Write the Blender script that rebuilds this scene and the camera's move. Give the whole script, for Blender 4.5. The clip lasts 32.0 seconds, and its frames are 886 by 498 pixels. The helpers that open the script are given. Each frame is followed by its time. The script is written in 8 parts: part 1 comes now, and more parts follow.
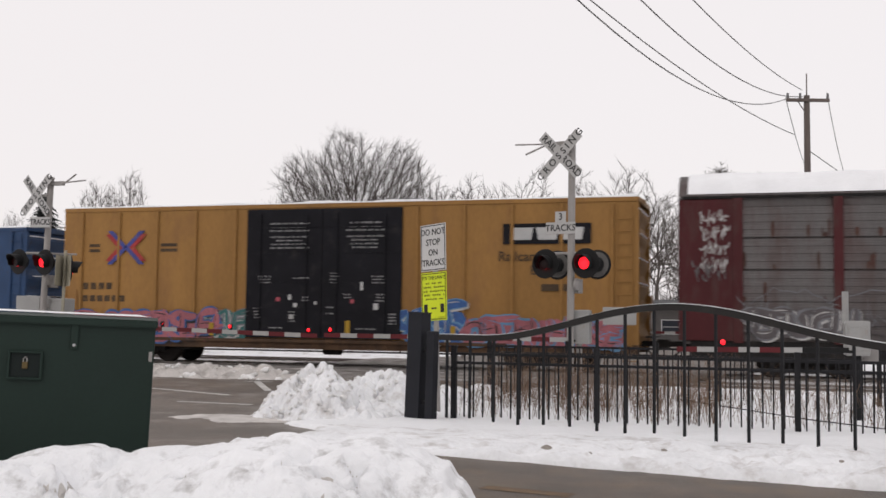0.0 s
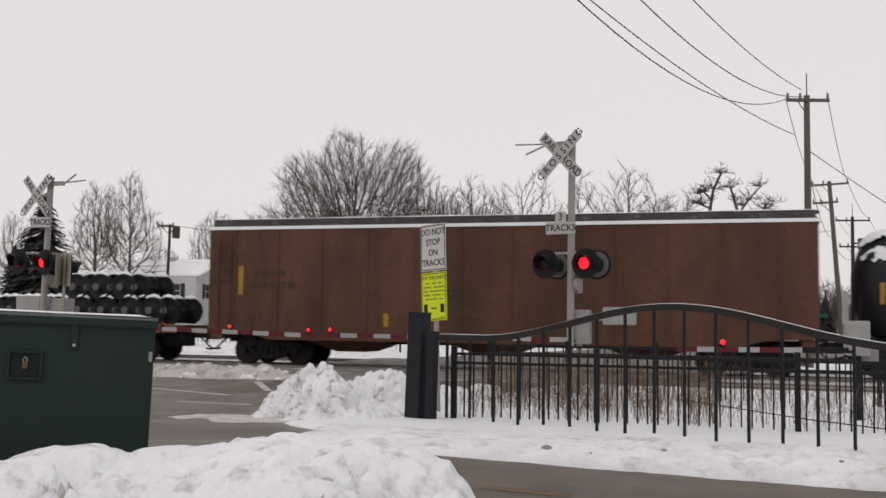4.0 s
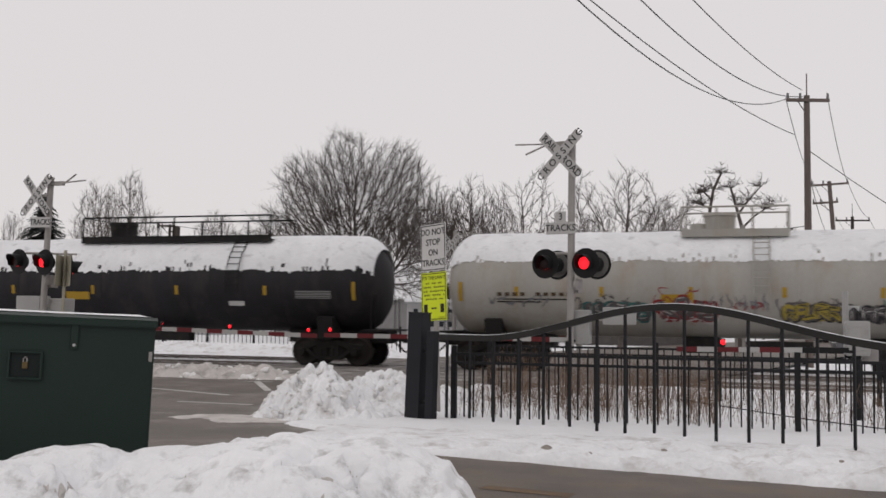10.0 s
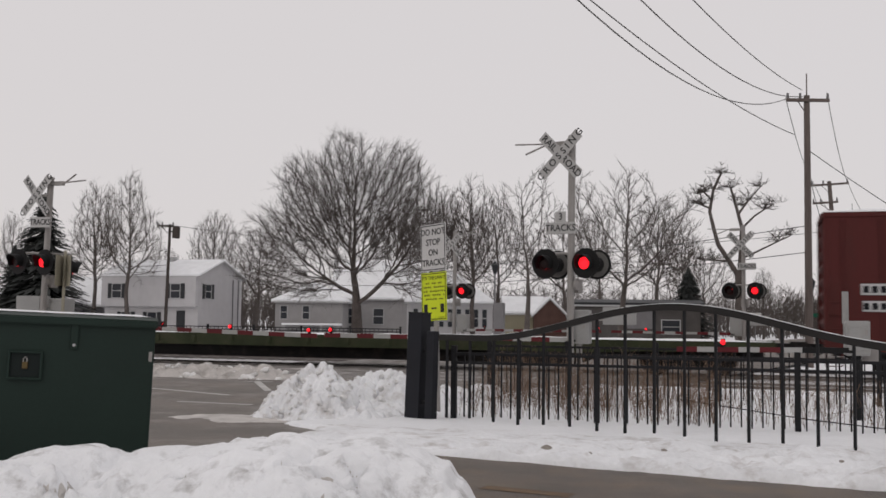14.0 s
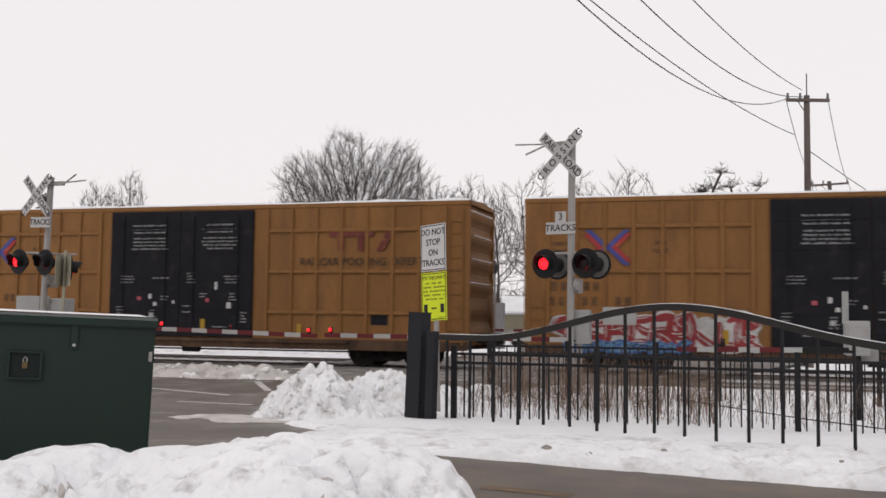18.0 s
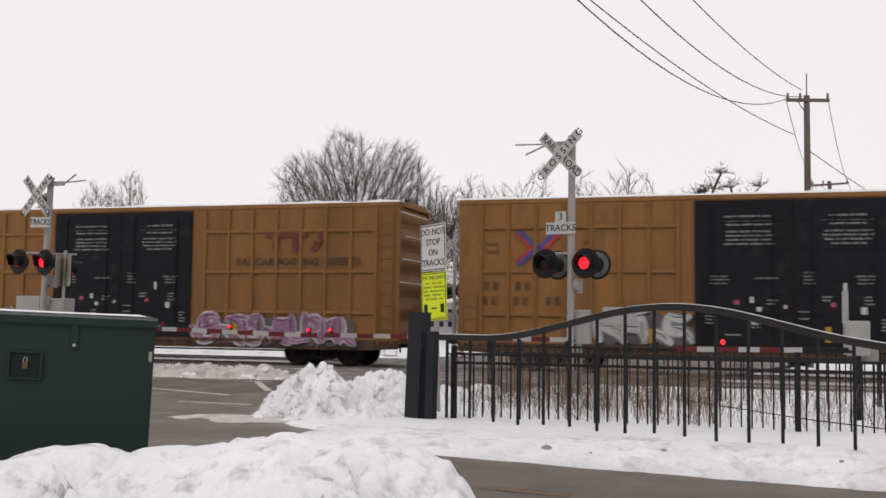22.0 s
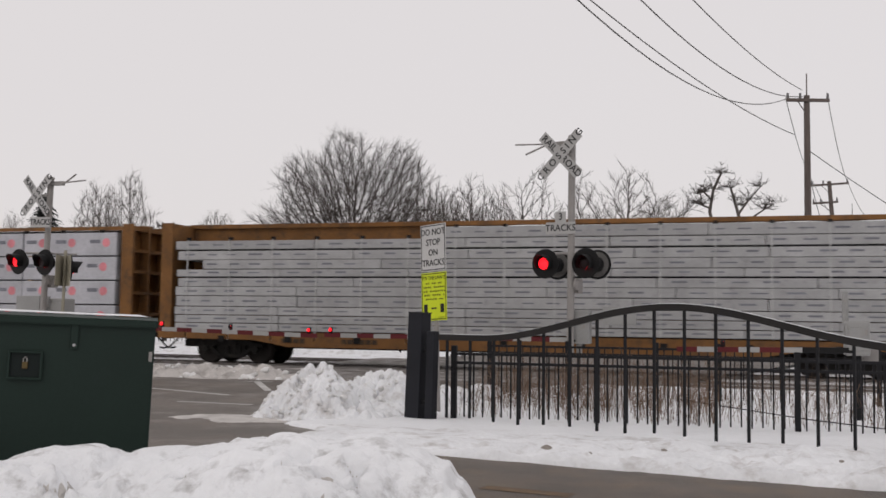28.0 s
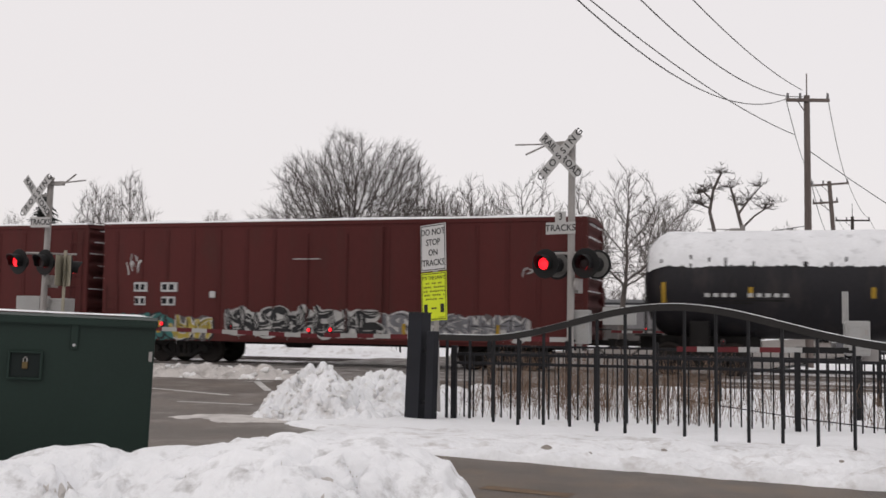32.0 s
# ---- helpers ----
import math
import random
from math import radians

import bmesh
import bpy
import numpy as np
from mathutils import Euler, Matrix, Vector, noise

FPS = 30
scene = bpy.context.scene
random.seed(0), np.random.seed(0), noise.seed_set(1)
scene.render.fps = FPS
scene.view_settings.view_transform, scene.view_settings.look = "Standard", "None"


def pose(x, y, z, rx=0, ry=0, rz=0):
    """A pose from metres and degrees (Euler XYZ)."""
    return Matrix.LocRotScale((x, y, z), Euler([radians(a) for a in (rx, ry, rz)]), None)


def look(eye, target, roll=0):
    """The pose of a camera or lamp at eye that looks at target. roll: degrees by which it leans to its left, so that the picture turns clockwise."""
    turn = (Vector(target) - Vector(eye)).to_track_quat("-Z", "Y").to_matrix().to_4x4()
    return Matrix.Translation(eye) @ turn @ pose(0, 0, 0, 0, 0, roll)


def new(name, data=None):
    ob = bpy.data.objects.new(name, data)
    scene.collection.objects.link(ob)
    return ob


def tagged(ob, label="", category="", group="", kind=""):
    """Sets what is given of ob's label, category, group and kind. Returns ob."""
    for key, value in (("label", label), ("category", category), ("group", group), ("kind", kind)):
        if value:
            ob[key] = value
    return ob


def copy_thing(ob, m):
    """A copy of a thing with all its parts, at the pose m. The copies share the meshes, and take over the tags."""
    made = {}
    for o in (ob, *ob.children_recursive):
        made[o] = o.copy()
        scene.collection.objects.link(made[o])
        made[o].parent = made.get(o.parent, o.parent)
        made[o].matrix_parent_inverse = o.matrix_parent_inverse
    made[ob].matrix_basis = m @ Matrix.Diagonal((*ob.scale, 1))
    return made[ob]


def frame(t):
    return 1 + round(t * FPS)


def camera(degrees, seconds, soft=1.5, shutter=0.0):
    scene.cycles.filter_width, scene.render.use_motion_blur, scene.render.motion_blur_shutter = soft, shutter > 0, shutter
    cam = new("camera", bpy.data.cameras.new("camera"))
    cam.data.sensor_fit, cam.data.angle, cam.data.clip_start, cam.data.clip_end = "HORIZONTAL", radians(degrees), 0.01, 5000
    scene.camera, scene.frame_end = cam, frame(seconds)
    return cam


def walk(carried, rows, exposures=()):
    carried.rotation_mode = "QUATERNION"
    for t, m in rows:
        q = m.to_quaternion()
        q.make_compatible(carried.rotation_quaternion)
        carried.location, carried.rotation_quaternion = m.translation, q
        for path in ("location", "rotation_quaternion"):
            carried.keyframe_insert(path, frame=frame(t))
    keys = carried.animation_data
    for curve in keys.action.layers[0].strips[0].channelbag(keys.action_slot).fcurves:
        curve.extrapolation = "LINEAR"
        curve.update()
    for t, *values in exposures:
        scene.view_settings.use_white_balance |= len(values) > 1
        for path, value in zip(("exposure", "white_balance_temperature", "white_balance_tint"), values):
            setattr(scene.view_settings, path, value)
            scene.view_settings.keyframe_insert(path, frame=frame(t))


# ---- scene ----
TAU = math.tau
SECONDS = 32.0
cam = camera(45.842, SECONDS, soft=1.6, shutter=0.16)
EYE = (0.0, 0.0, 1.469)
YAW, PITCH, ROLL = 16.914, 3.892, 0.728
CAMERA_POSE = pose(*EYE, 90 + PITCH, 0, YAW) @ pose(0, 0, 0, 0, 0, ROLL)
walk(cam, [(0.0, CAMERA_POSE), (SECONDS, CAMERA_POSE)],
     exposures=((0, 0.2), (1.0, 0.2), (2.0, 0.14), (3.0, -0.02), (6.0, 0.0), (8.0, -0.05), (10.0, -0.1), (12.0, -0.18), (14.0, -0.2), (15.0, -0.1), (17.0, 0.16),
                (20.0, 0.2), (25.0, 0.2), (27.5, -0.05), (28.0, -0.08), (29.0, 0.04), (30.0, 0.16), (31.0, 0.14), (32.0, 0.1)))

# ---- sky and light: flat winter overcast ----
world = bpy.data.worlds.new("winter_sky")
scene.world = world
world.use_nodes = True
wn, wl = world.node_tree.nodes, world.node_tree.links
wn.clear()
sky = wn.new("ShaderNodeTexSky")
sky.sky_type = "NISHITA"
sky.sun_disc = False
sky.sun_elevation = radians(32)
sky.sun_rotation = radians(200)
sky.dust_density = 4.0
sky_gain = wn.new("ShaderNodeVectorMath")
sky_gain.operation = "SCALE"
sky_gain.inputs["Scale"].default_value = 0.10
cloud = wn.new("ShaderNodeMix")
cloud.data_type = "RGBA"
cloud.inputs["Factor"].default_value = 0.93
cloud.inputs["B"].default_value = (0.826, 0.784, 0.786, 1)
background = wn.new("ShaderNodeBackground")
background.inputs["Strength"].default_value = 1.0
world_out = wn.new("ShaderNodeOutputWorld")
wl.new(sky.outputs["Color"], sky_gain.inputs[0])
wl.new(sky_gain.outputs["Vector"], cloud.inputs["A"])
wl.new(cloud.outputs["Result"], background.inputs["Color"])
wl.new(background.outputs["Background"], world_out.inputs["Surface"])

sun_data = bpy.data.lights.new("sun", "SUN")
sun_data.energy = 0.25
sun_data.angle = radians(40)
sun_data.color = (1.0, 0.97, 0.93)
sun = new("sun", sun_data)
sun.matrix_world = look((-20, -50, 60), (0, 20, 0))


# ---- materials ----
def material(name, colour, rough=0.7, metal=0.0, vary=0.15, fine=40.0, coarse=1.5, bump=0.0, bump_scale=60.0,
             dirt=None, dirt_amount=0.0, dirt_scale=3.0, island=0.0, glow=0.0, streak=1.0, spec=0.3):
    """Painted or natural surface with grain at two scales, dirt in patches and fine relief."""
    m = bpy.data.materials.new(name)
    m.use_nodes = True
    n, l = m.node_tree.nodes, m.node_tree.links
    bsdf = n["Principled BSDF"]
    bsdf.inputs["Roughness"].default_value = rough
    bsdf.inputs["Metallic"].default_value = metal
    bsdf.inputs["Specular IOR Level"].default_value = spec
    coord = n.new("ShaderNodeTexCoord")
    source = coord.outputs["Object"]
    stretch = n.new("ShaderNodeMapping")
    stretch.inputs["Scale"].default_value = (1, 1, streak)
    l.new(source, stretch.inputs["Vector"])
    base = n.new("ShaderNodeRGB")
    base.outputs[0].default_value = (*colour, 1)
    now = base.outputs[0]
    for scale, amount in ((coarse, vary), (fine, vary * 0.6)):
        tex = n.new("ShaderNodeTexNoise")
        tex.inputs["Scale"].default_value = scale
        tex.inputs["Detail"].default_value = 4
        l.new(stretch.outputs["Vector"], tex.inputs["Vector"])
        span = n.new("ShaderNodeMapRange")
        span.inputs["From Min"].default_value, span.inputs["From Max"].default_value = 0.3, 0.7
        span.inputs["To Min"].default_value, span.inputs["To Max"].default_value = 1 - amount, 1 + amount
        l.new(tex.outputs["Fac"], span.inputs["Value"])
        mul = n.new("ShaderNodeVectorMath")
        mul.operation = "SCALE"
        l.new(now, mul.inputs[0])
        l.new(span.outputs["Result"], mul.inputs["Scale"])
        now = mul.outputs["Vector"]
    if island:
        info = n.new("ShaderNodeObjectInfo")
        span = n.new("ShaderNodeMapRange")
        span.inputs["To Min"].default_value, span.inputs["To Max"].default_value = 1 - island, 1 + island
        l.new(info.outputs["Random"], span.inputs["Value"])
        mul = n.new("ShaderNodeVectorMath")
        mul.operation = "SCALE"
        l.new(now, mul.inputs[0])
        l.new(span.outputs["Result"], mul.inputs["Scale"])
        now = mul.outputs["Vector"]
    if dirt:
        tex = n.new("ShaderNodeTexNoise")
        tex.inputs["Scale"].default_value = dirt_scale
        tex.inputs["Detail"].default_value = 7
        tex.inputs["Roughness"].default_value = 0.65
        l.new(stretch.outputs["Vector"], tex.inputs["Vector"])
        span = n.new("ShaderNodeMapRange")
        span.inputs["From Min"].default_value = 0.62 - 0.25 * dirt_amount
        span.inputs["From Max"].default_value = 0.80 - 0.15 * dirt_amount
        span.inputs["To Max"].default_value = min(1.0, 0.5 + 0.5 * dirt_amount)
        l.new(tex.outputs["Fac"], span.inputs["Value"])
        mix = n.new("ShaderNodeMix")
        mix.data_type = "RGBA"
        mix.inputs["B"].default_value = (*dirt, 1)
        l.new(span.outputs["Result"], mix.inputs["Factor"])
        l.new(now, mix.inputs["A"])
        now = mix.outputs["Result"]
    l.new(now, bsdf.inputs["Base Color"])
    if bump:
        tex = n.new("ShaderNodeTexNoise")
        tex.inputs["Scale"].default_value = bump_scale
        tex.inputs["Detail"].default_value = 5
        l.new(source, tex.inputs["Vector"])
        b = n.new("ShaderNodeBump")
        b.inputs["Strength"].default_value = bump
        b.inputs["Distance"].default_value = 0.02
        l.new(tex.outputs["Fac"], b.inputs["Height"])
        l.new(b.outputs["Normal"], bsdf.inputs["Normal"])
    if glow:
        bsdf.inputs["Emission Color"].default_value = (*colour, 1)
        bsdf.inputs["Emission Strength"].default_value = glow
    return m


SNOW = material("snow", (0.80, 0.81, 0.83), 0.85, vary=0.04, coarse=0.8, fine=14, bump=0.5, bump_scale=9, dirt=(0.55, 0.53, 0.51), dirt_amount=0.12, dirt_scale=1.3)
SNOW_PILE = material("ploughed_snow", (0.80, 0.81, 0.83), 0.85, vary=0.07, coarse=1.4, fine=18, bump=1.0, bump_scale=16, dirt=(0.34, 0.30, 0.27), dirt_amount=0.42, dirt_scale=2.6)
SNOW_BANK = material("packed_bank_snow", (0.82, 0.83, 0.85), 0.85, vary=0.05, coarse=1.6, fine=14, bump=1.0, bump_scale=22, dirt=(0.17, 0.15, 0.13), dirt_amount=0.36, dirt_scale=5.5)
SNOW_GRIT = material("gritty_thawed_ice", (0.55, 0.525, 0.50), 0.8, vary=0.18, coarse=6, fine=40, bump=1.0, bump_scale=30, dirt=(0.20, 0.17, 0.145), dirt_amount=0.42, dirt_scale=11)
SNOW_DIRTY = material("dirty_snow", (0.52, 0.495, 0.475), 0.85, vary=0.16, coarse=2.5, fine=22, bump=0.9, bump_scale=16, dirt=(0.20, 0.18, 0.16), dirt_amount=0.5, dirt_scale=2.2)
SNOW_TANK = material("thin_tank_snow", (0.74, 0.75, 0.77), 0.85, vary=0.06, coarse=1.2, fine=14, bump=1.0, bump_scale=7, dirt=(0.30, 0.30, 0.31), dirt_amount=0.28, dirt_scale=3.4)
SNOW_CAP = material("fresh_snow", (0.83, 0.84, 0.86), 0.85, vary=0.05, coarse=1.5, fine=22, bump=0.6, bump_scale=10)
ASPHALT = material("wet_asphalt", (0.104, 0.085, 0.070), 0.5, vary=0.3, coarse=0.6, fine=45, bump=0.3, bump_scale=110, dirt=(0.27, 0.245, 0.225), dirt_amount=0.42, dirt_scale=1.1)
DRIVE = material("brown_wet_pavement", (0.088, 0.069, 0.054), 0.5, vary=0.3, coarse=1.4, fine=60, bump=0.25, bump_scale=130, dirt=(0.15, 0.105, 0.065), dirt_amount=0.6, dirt_scale=1.6)
ROAD_PAINT = material("worn_road_paint", (0.50, 0.49, 0.47), 0.7, vary=0.2, dirt=(0.10, 0.09, 0.085), dirt_amount=0.45, dirt_scale=9)
BALLAST = material("snowy_ballast", (0.60, 0.60, 0.61), 0.9, vary=0.15, coarse=2, fine=30, bump=0.8, bump_scale=18, dirt=(0.26, 0.245, 0.23), dirt_amount=0.4, dirt_scale=1.6)
RAIL = material("rail_steel", (0.20, 0.18, 0.17), 0.5, 0.4, vary=0.2)
TIE = material("snowy_timber_tie", (0.16, 0.145, 0.135), 0.9, vary=0.3, coarse=4, fine=30, dirt=(0.70, 0.70, 0.72), dirt_amount=1.0, dirt_scale=3.0)
CROSS_TIMBER = material("crossing_panel", (0.17, 0.155, 0.145), 0.8, vary=0.25, dirt=(0.50, 0.49, 0.48), dirt_amount=0.6, dirt_scale=1.6)


# ---- mesh helpers ----
def finish(bm, name, mat, smooth=False):
    bmesh.ops.recalc_face_normals(bm, faces=bm.faces)
    me = bpy.data.meshes.new(name)
    bm.to_mesh(me)
    bm.free()
    if mat:
        me.materials.append(mat)
    if smooth:
        for p in me.polygons:
            p.use_smooth = True
    return me


def piece(name, me, parent, m=None, label=""):
    """A mesh object under a thing or a part."""
    ob = new(name, me)
    ob.parent = parent
    if m is not None:
        ob.matrix_basis = m
    if label:
        ob["label"] = label
    return ob


def part(name, bm, mat, parent, label="", m=None, smooth=False):
    return piece(name, finish(bm, name, mat, smooth), parent, m, label)


def empty(name, m, label="", category="", group="", kind=""):
    ob = new(name)
    ob.empty_display_size = 0.3
    ob.matrix_basis = m
    return tagged(ob, label, category, group, kind)


def add_box(bm, x0, x1, y0, y1, z0, z1, m=None):
    v = [bm.verts.new((x, y, z)) for x in (x0, x1) for y in (y0, y1) for z in (z0, z1)]
    if m is not None:
        for p in v:
            p.co = m @ p.co
    for f in ((0, 1, 3, 2), (4, 6, 7, 5), (0, 4, 5, 1), (2, 3, 7, 6), (0, 2, 6, 4), (1, 5, 7, 3)):
        bm.faces.new([v[i] for i in f])
    return v


def box(x0, x1, y0, y1, z0, z1, bevel=0.0, m=None):
    bm = bmesh.new()
    add_box(bm, x0, x1, y0, y1, z0, z1, m)
    if bevel:
        bmesh.ops.bevel(bm, geom=list(bm.edges), offset=bevel, segments=2, affect="EDGES", profile=0.6)
    return bm


def add_tube(bm, points, radii, sides=8, caps=True):
    """A swept tube through the points, with a radius at each."""
    pts = [Vector(p) for p in points]
    if not hasattr(radii, "__len__"):
        radii = [radii] * len(pts)
    rings = []
    side = None
    for i, p in enumerate(pts):
        d = (pts[min(i + 1, len(pts) - 1)] - pts[max(i - 1, 0)]).normalized()
        if side is None:
            side = d.cross(Vector((0, 0, 1)))
            if side.length < 0.01:
                side = d.cross(Vector((1, 0, 0)))
        side = (side - d * side.dot(d)).normalized()
        up = d.cross(side)
        rings.append([bm.verts.new(p + (side * math.cos(TAU * k / sides) + up * math.sin(TAU * k / sides)) * radii[i]) for k in range(sides)])
    for a, b in zip(rings, rings[1:]):
        for k in range(sides):
            bm.faces.new((a[k], a[(k + 1) % sides], b[(k + 1) % sides], b[k]))
    if caps:
        bm.faces.new(rings[0][::-1])
        bm.faces.new(rings[-1])
    return rings


def tube(points, radii, sides=8):
    bm = bmesh.new()
    add_tube(bm, points, radii, sides)
    return bm


def add_lathe(bm, profile, m=None, sides=20):
    """A body turned round the x axis: profile is rows of (x, radius)."""
    rings = []
    for x, r in profile:
        if r < 1e-5:
            rings.append([bm.verts.new((x, 0, 0))])
        else:
            rings.append([bm.verts.new((x, r * math.cos(TAU * k / sides), r * math.sin(TAU * k / sides))) for k in range(sides)])
    for a, b in zip(rings, rings[1:]):
        for k in range(sides):
            j = (k + 1) % sides
            if len(a) == 1 and len(b) == 1:
                continue
            if len(a) == 1:
                bm.faces.new((a[0], b[j], b[k]))
            elif len(b) == 1:
                bm.faces.new((a[k], a[j], b[0]))
            else:
                bm.faces.new((a[k], a[j], b[j], b[k]))
    for ring, flip in ((rings[0], True), (rings[-1], False)):
        if len(ring) > 2:
            bm.faces.new(ring[::-1] if flip else ring)
    if m is not None:
        for ring in rings:
            for v in ring:
                v.co = m @ v.co


def lathe(profile, m=None, sides=20):
    bm = bmesh.new()
    add_lathe(bm, profile, m, sides)
    return bm


def plate(outline, y0, y1):
    """A flat shape in x and z, extruded from y0 to y1."""
    bm = bmesh.new()
    add_plate(bm, outline, y0, y1)
    return bm


def add_plate(bm, outline, y0, y1):
    a = [bm.verts.new((x, y0, z)) for x, z in outline]
    b = [bm.verts.new((x, y1, z)) for x, z in outline]
    n = len(a)
    bm.faces.new(a)
    bm.faces.new(b[::-1])
    for i in range(n):
        bm.faces.new((a[i], b[i], b[(i + 1) % n], a[(i + 1) % n]))


def lettering(words, size, mat, parent, m, name="lettering", label="", thick=0.002):
    """Words in the built-in font as a thin mesh, standing in x and z, facing -y, centred."""
    cu = bpy.data.curves.new(name, "FONT")
    cu.body = words
    cu.size = size
    cu.align_x, cu.align_y = "CENTER", "CENTER"
    cu.extrude = thick
    cu.resolution_u = 3
    cu.offset = size * 0.012
    tmp = bpy.data.objects.new(name, cu)
    scene.collection.objects.link(tmp)
    me = bpy.data.meshes.new_from_object(tmp.evaluated_get(bpy.context.evaluated_depsgraph_get()))
    bpy.data.objects.remove(tmp)
    bpy.data.curves.remove(cu)
    me.materials.clear()
    me.materials.append(mat)
    return tagged(piece(name, me, parent, m @ pose(0, 0, 0, 90), label), kind="stuff")


def bars(rows, mat, parent, y, name="stencil_writing", thick=0.006):
    """Rows of illegible stencil writing: plain bars (x0, x1, z, height) on the side at y."""
    bm = bmesh.new()
    for x0, x1, z, h in rows:
        add_box(bm, x0, x1, y - thick, y + 0.001, z, z + h)
    return tagged(part(name, bm, mat, parent), kind="stuff")


def sheet(name, x0, x1, y0, y1, z, nx, ny, mat, height, kind="structure"):
    """A ground sheet with gentle relief."""
    verts, faces = [], []
    for j in range(ny + 1):
        for i in range(nx + 1):
            x, y = x0 + (x1 - x0) * i / nx, y0 + (y1 - y0) * j / ny
            verts.append((x, y, z + height(x, y)))
    for j in range(ny):
        for i in range(nx):
            a = j * (nx + 1) + i
            faces.append((a, a + 1, a + nx + 2, a + nx + 1))
    me = bpy.data.meshes.new(name)
    me.from_pydata(verts, [], faces)
    me.materials.append(mat)
    for p in me.polygons:
        p.use_smooth = True
    return tagged(new(name, me), kind=kind)


def bumps(x, y, scale, amount, seed=0.0):
    return amount * noise.fractal(Vector((x * scale, y * scale, seed)), 1.0, 2.0, 4)


def smooth_step(a, b, v):
    t = min(1, max(0, (v - a) / (b - a)))
    return t * t * (3 - 2 * t)


# ---- ground, road, tracks ----
ROAD_LEFT, ROAD_RIGHT, SKEW = -16.6, -5.2, 0.215   # edges of the road where y is 21.4, and its lean


def road_x(x, y):
    return x + SKEW * (y - 21.4)


def ground_height(x, y):
    z = -0.12 + bumps(x, y, 0.25, 0.05)
    if y < 60 and abs(x) < 80:
        z += bumps(x, y, 1.3, 0.025, 3.0)
    return z


ground = sheet("ground", -60, 40, -12, 60, 0.0, 200, 144, SNOW, ground_height)
far_bm = bmesh.new()
for (fx0, fx1, fy0, fy1) in ((-2500, 2500, 60, 2600), (-2500, -60, -1200, 60), (40, 2500, -1200, 60), (-60, 40, -1200, -12)):
    far_bm.faces.new([far_bm.verts.new((x, y, -0.14)) for x, y in ((fx0, fy0), (fx1, fy0), (fx1, fy1), (fx0, fy1))])
tagged(new("ground_far", finish(far_bm, "ground_far", SNOW)), kind="structure")


def strip(name, left, right, y0, y1, z, mat, n=40, lift=0.0):
    """A paved strip that follows the lean of the road."""
    verts, faces = [], []
    for i in range(n + 1):
        y = y0 + (y1 - y0) * i / n
        for k in range(9):
            x = road_x(left + (right - left) * k / 8, y)
            verts.append((x, y, z + lift * (1 - ((k - 4) / 4) ** 2)))
    for i in range(n):
        for k in range(8):
            a = i * 9 + k
            faces.append((a, a + 1, a + 10, a + 9))
    me = bpy.data.meshes.new(name)
    me.from_pydata(verts, [], faces)
    me.materials.append(mat)
    return tagged(new(name, me), kind="structure")


road = strip("road", ROAD_LEFT, ROAD_RIGHT + 2.1, -12, 140, -0.01, ASPHALT, 80)
drive = sheet("pavement_drive", -5.6, 40, 3.4, 11.2, 0.0, 90, 20, DRIVE, lambda x, y: 0.012 + 0.008 * math.sin(x * 0.7))
# ---- tracks ----
TRACK_Y = 31.41          # middle of the track on which the train runs
TRACK_MIDDLES = (26.9, TRACK_Y, 35.9)


def build_track(y, n):
    track = tagged(empty("railway_track_%d" % n, pose(0, y, 0)), kind="structure")
    bm = bmesh.new()
    profile = ((-2.1, -0.16), (-1.5, -0.07), (1.5, -0.07), (2.1, -0.16))
    xs = [-260 + 10 * i for i in range(58)]
    rows = [[bm.verts.new((x, py, pz)) for py, pz in profile] for x in xs]
    for a, b in zip(rows, rows[1:]):
        for k in range(3):
            bm.faces.new((a[k], b[k], b[k + 1], a[k + 1]))
    part("ballast", bm, BALLAST, track)
    for side in (-0.75, 0.75):
        bm = bmesh.new()
        add_box(bm, -260, 310, side - 0.035, side + 0.035, -0.045, 0.0)
        add_box(bm, -260, 310, side - 0.01, side + 0.01, -0.13, -0.045)
        add_box(bm, -260, 310, side - 0.07, side + 0.07, -0.16, -0.13)
        part("rail", bm, RAIL, track)
    tie = finish(box(-0.11, 0.11, -1.3, 1.3, -0.14, -0.055, 0.01), "tie", TIE)
    for i in range(90):
        x = -45 + 0.55 * i
        if not road_x(ROAD_LEFT, y) - 0.5 < x < road_x(ROAD_RIGHT, y) + 0.5:
            piece("tie", tie, track, pose(x, 0, 0, 0, 0, random.uniform(-1, 1)))
    a, b = road_x(ROAD_LEFT, y) - 0.6, road_x(ROAD_RIGHT, y) + 0.6
    for lo, hi in ((-2.2, -0.83), (-0.66, -0.02), (0.02, 0.66), (0.83, 2.2)):
        for k in range(5):
            x0 = a + (b - a) * k / 5
            part("crossing_panel", box(x0 + 0.01, x0 + (b - a) / 5 - 0.01, lo, hi, -0.1, -0.004, 0.004), CROSS_TIMBER, track)
    return track


for number, middle in enumerate(TRACK_MIDDLES):
    build_track(middle, number + 1)

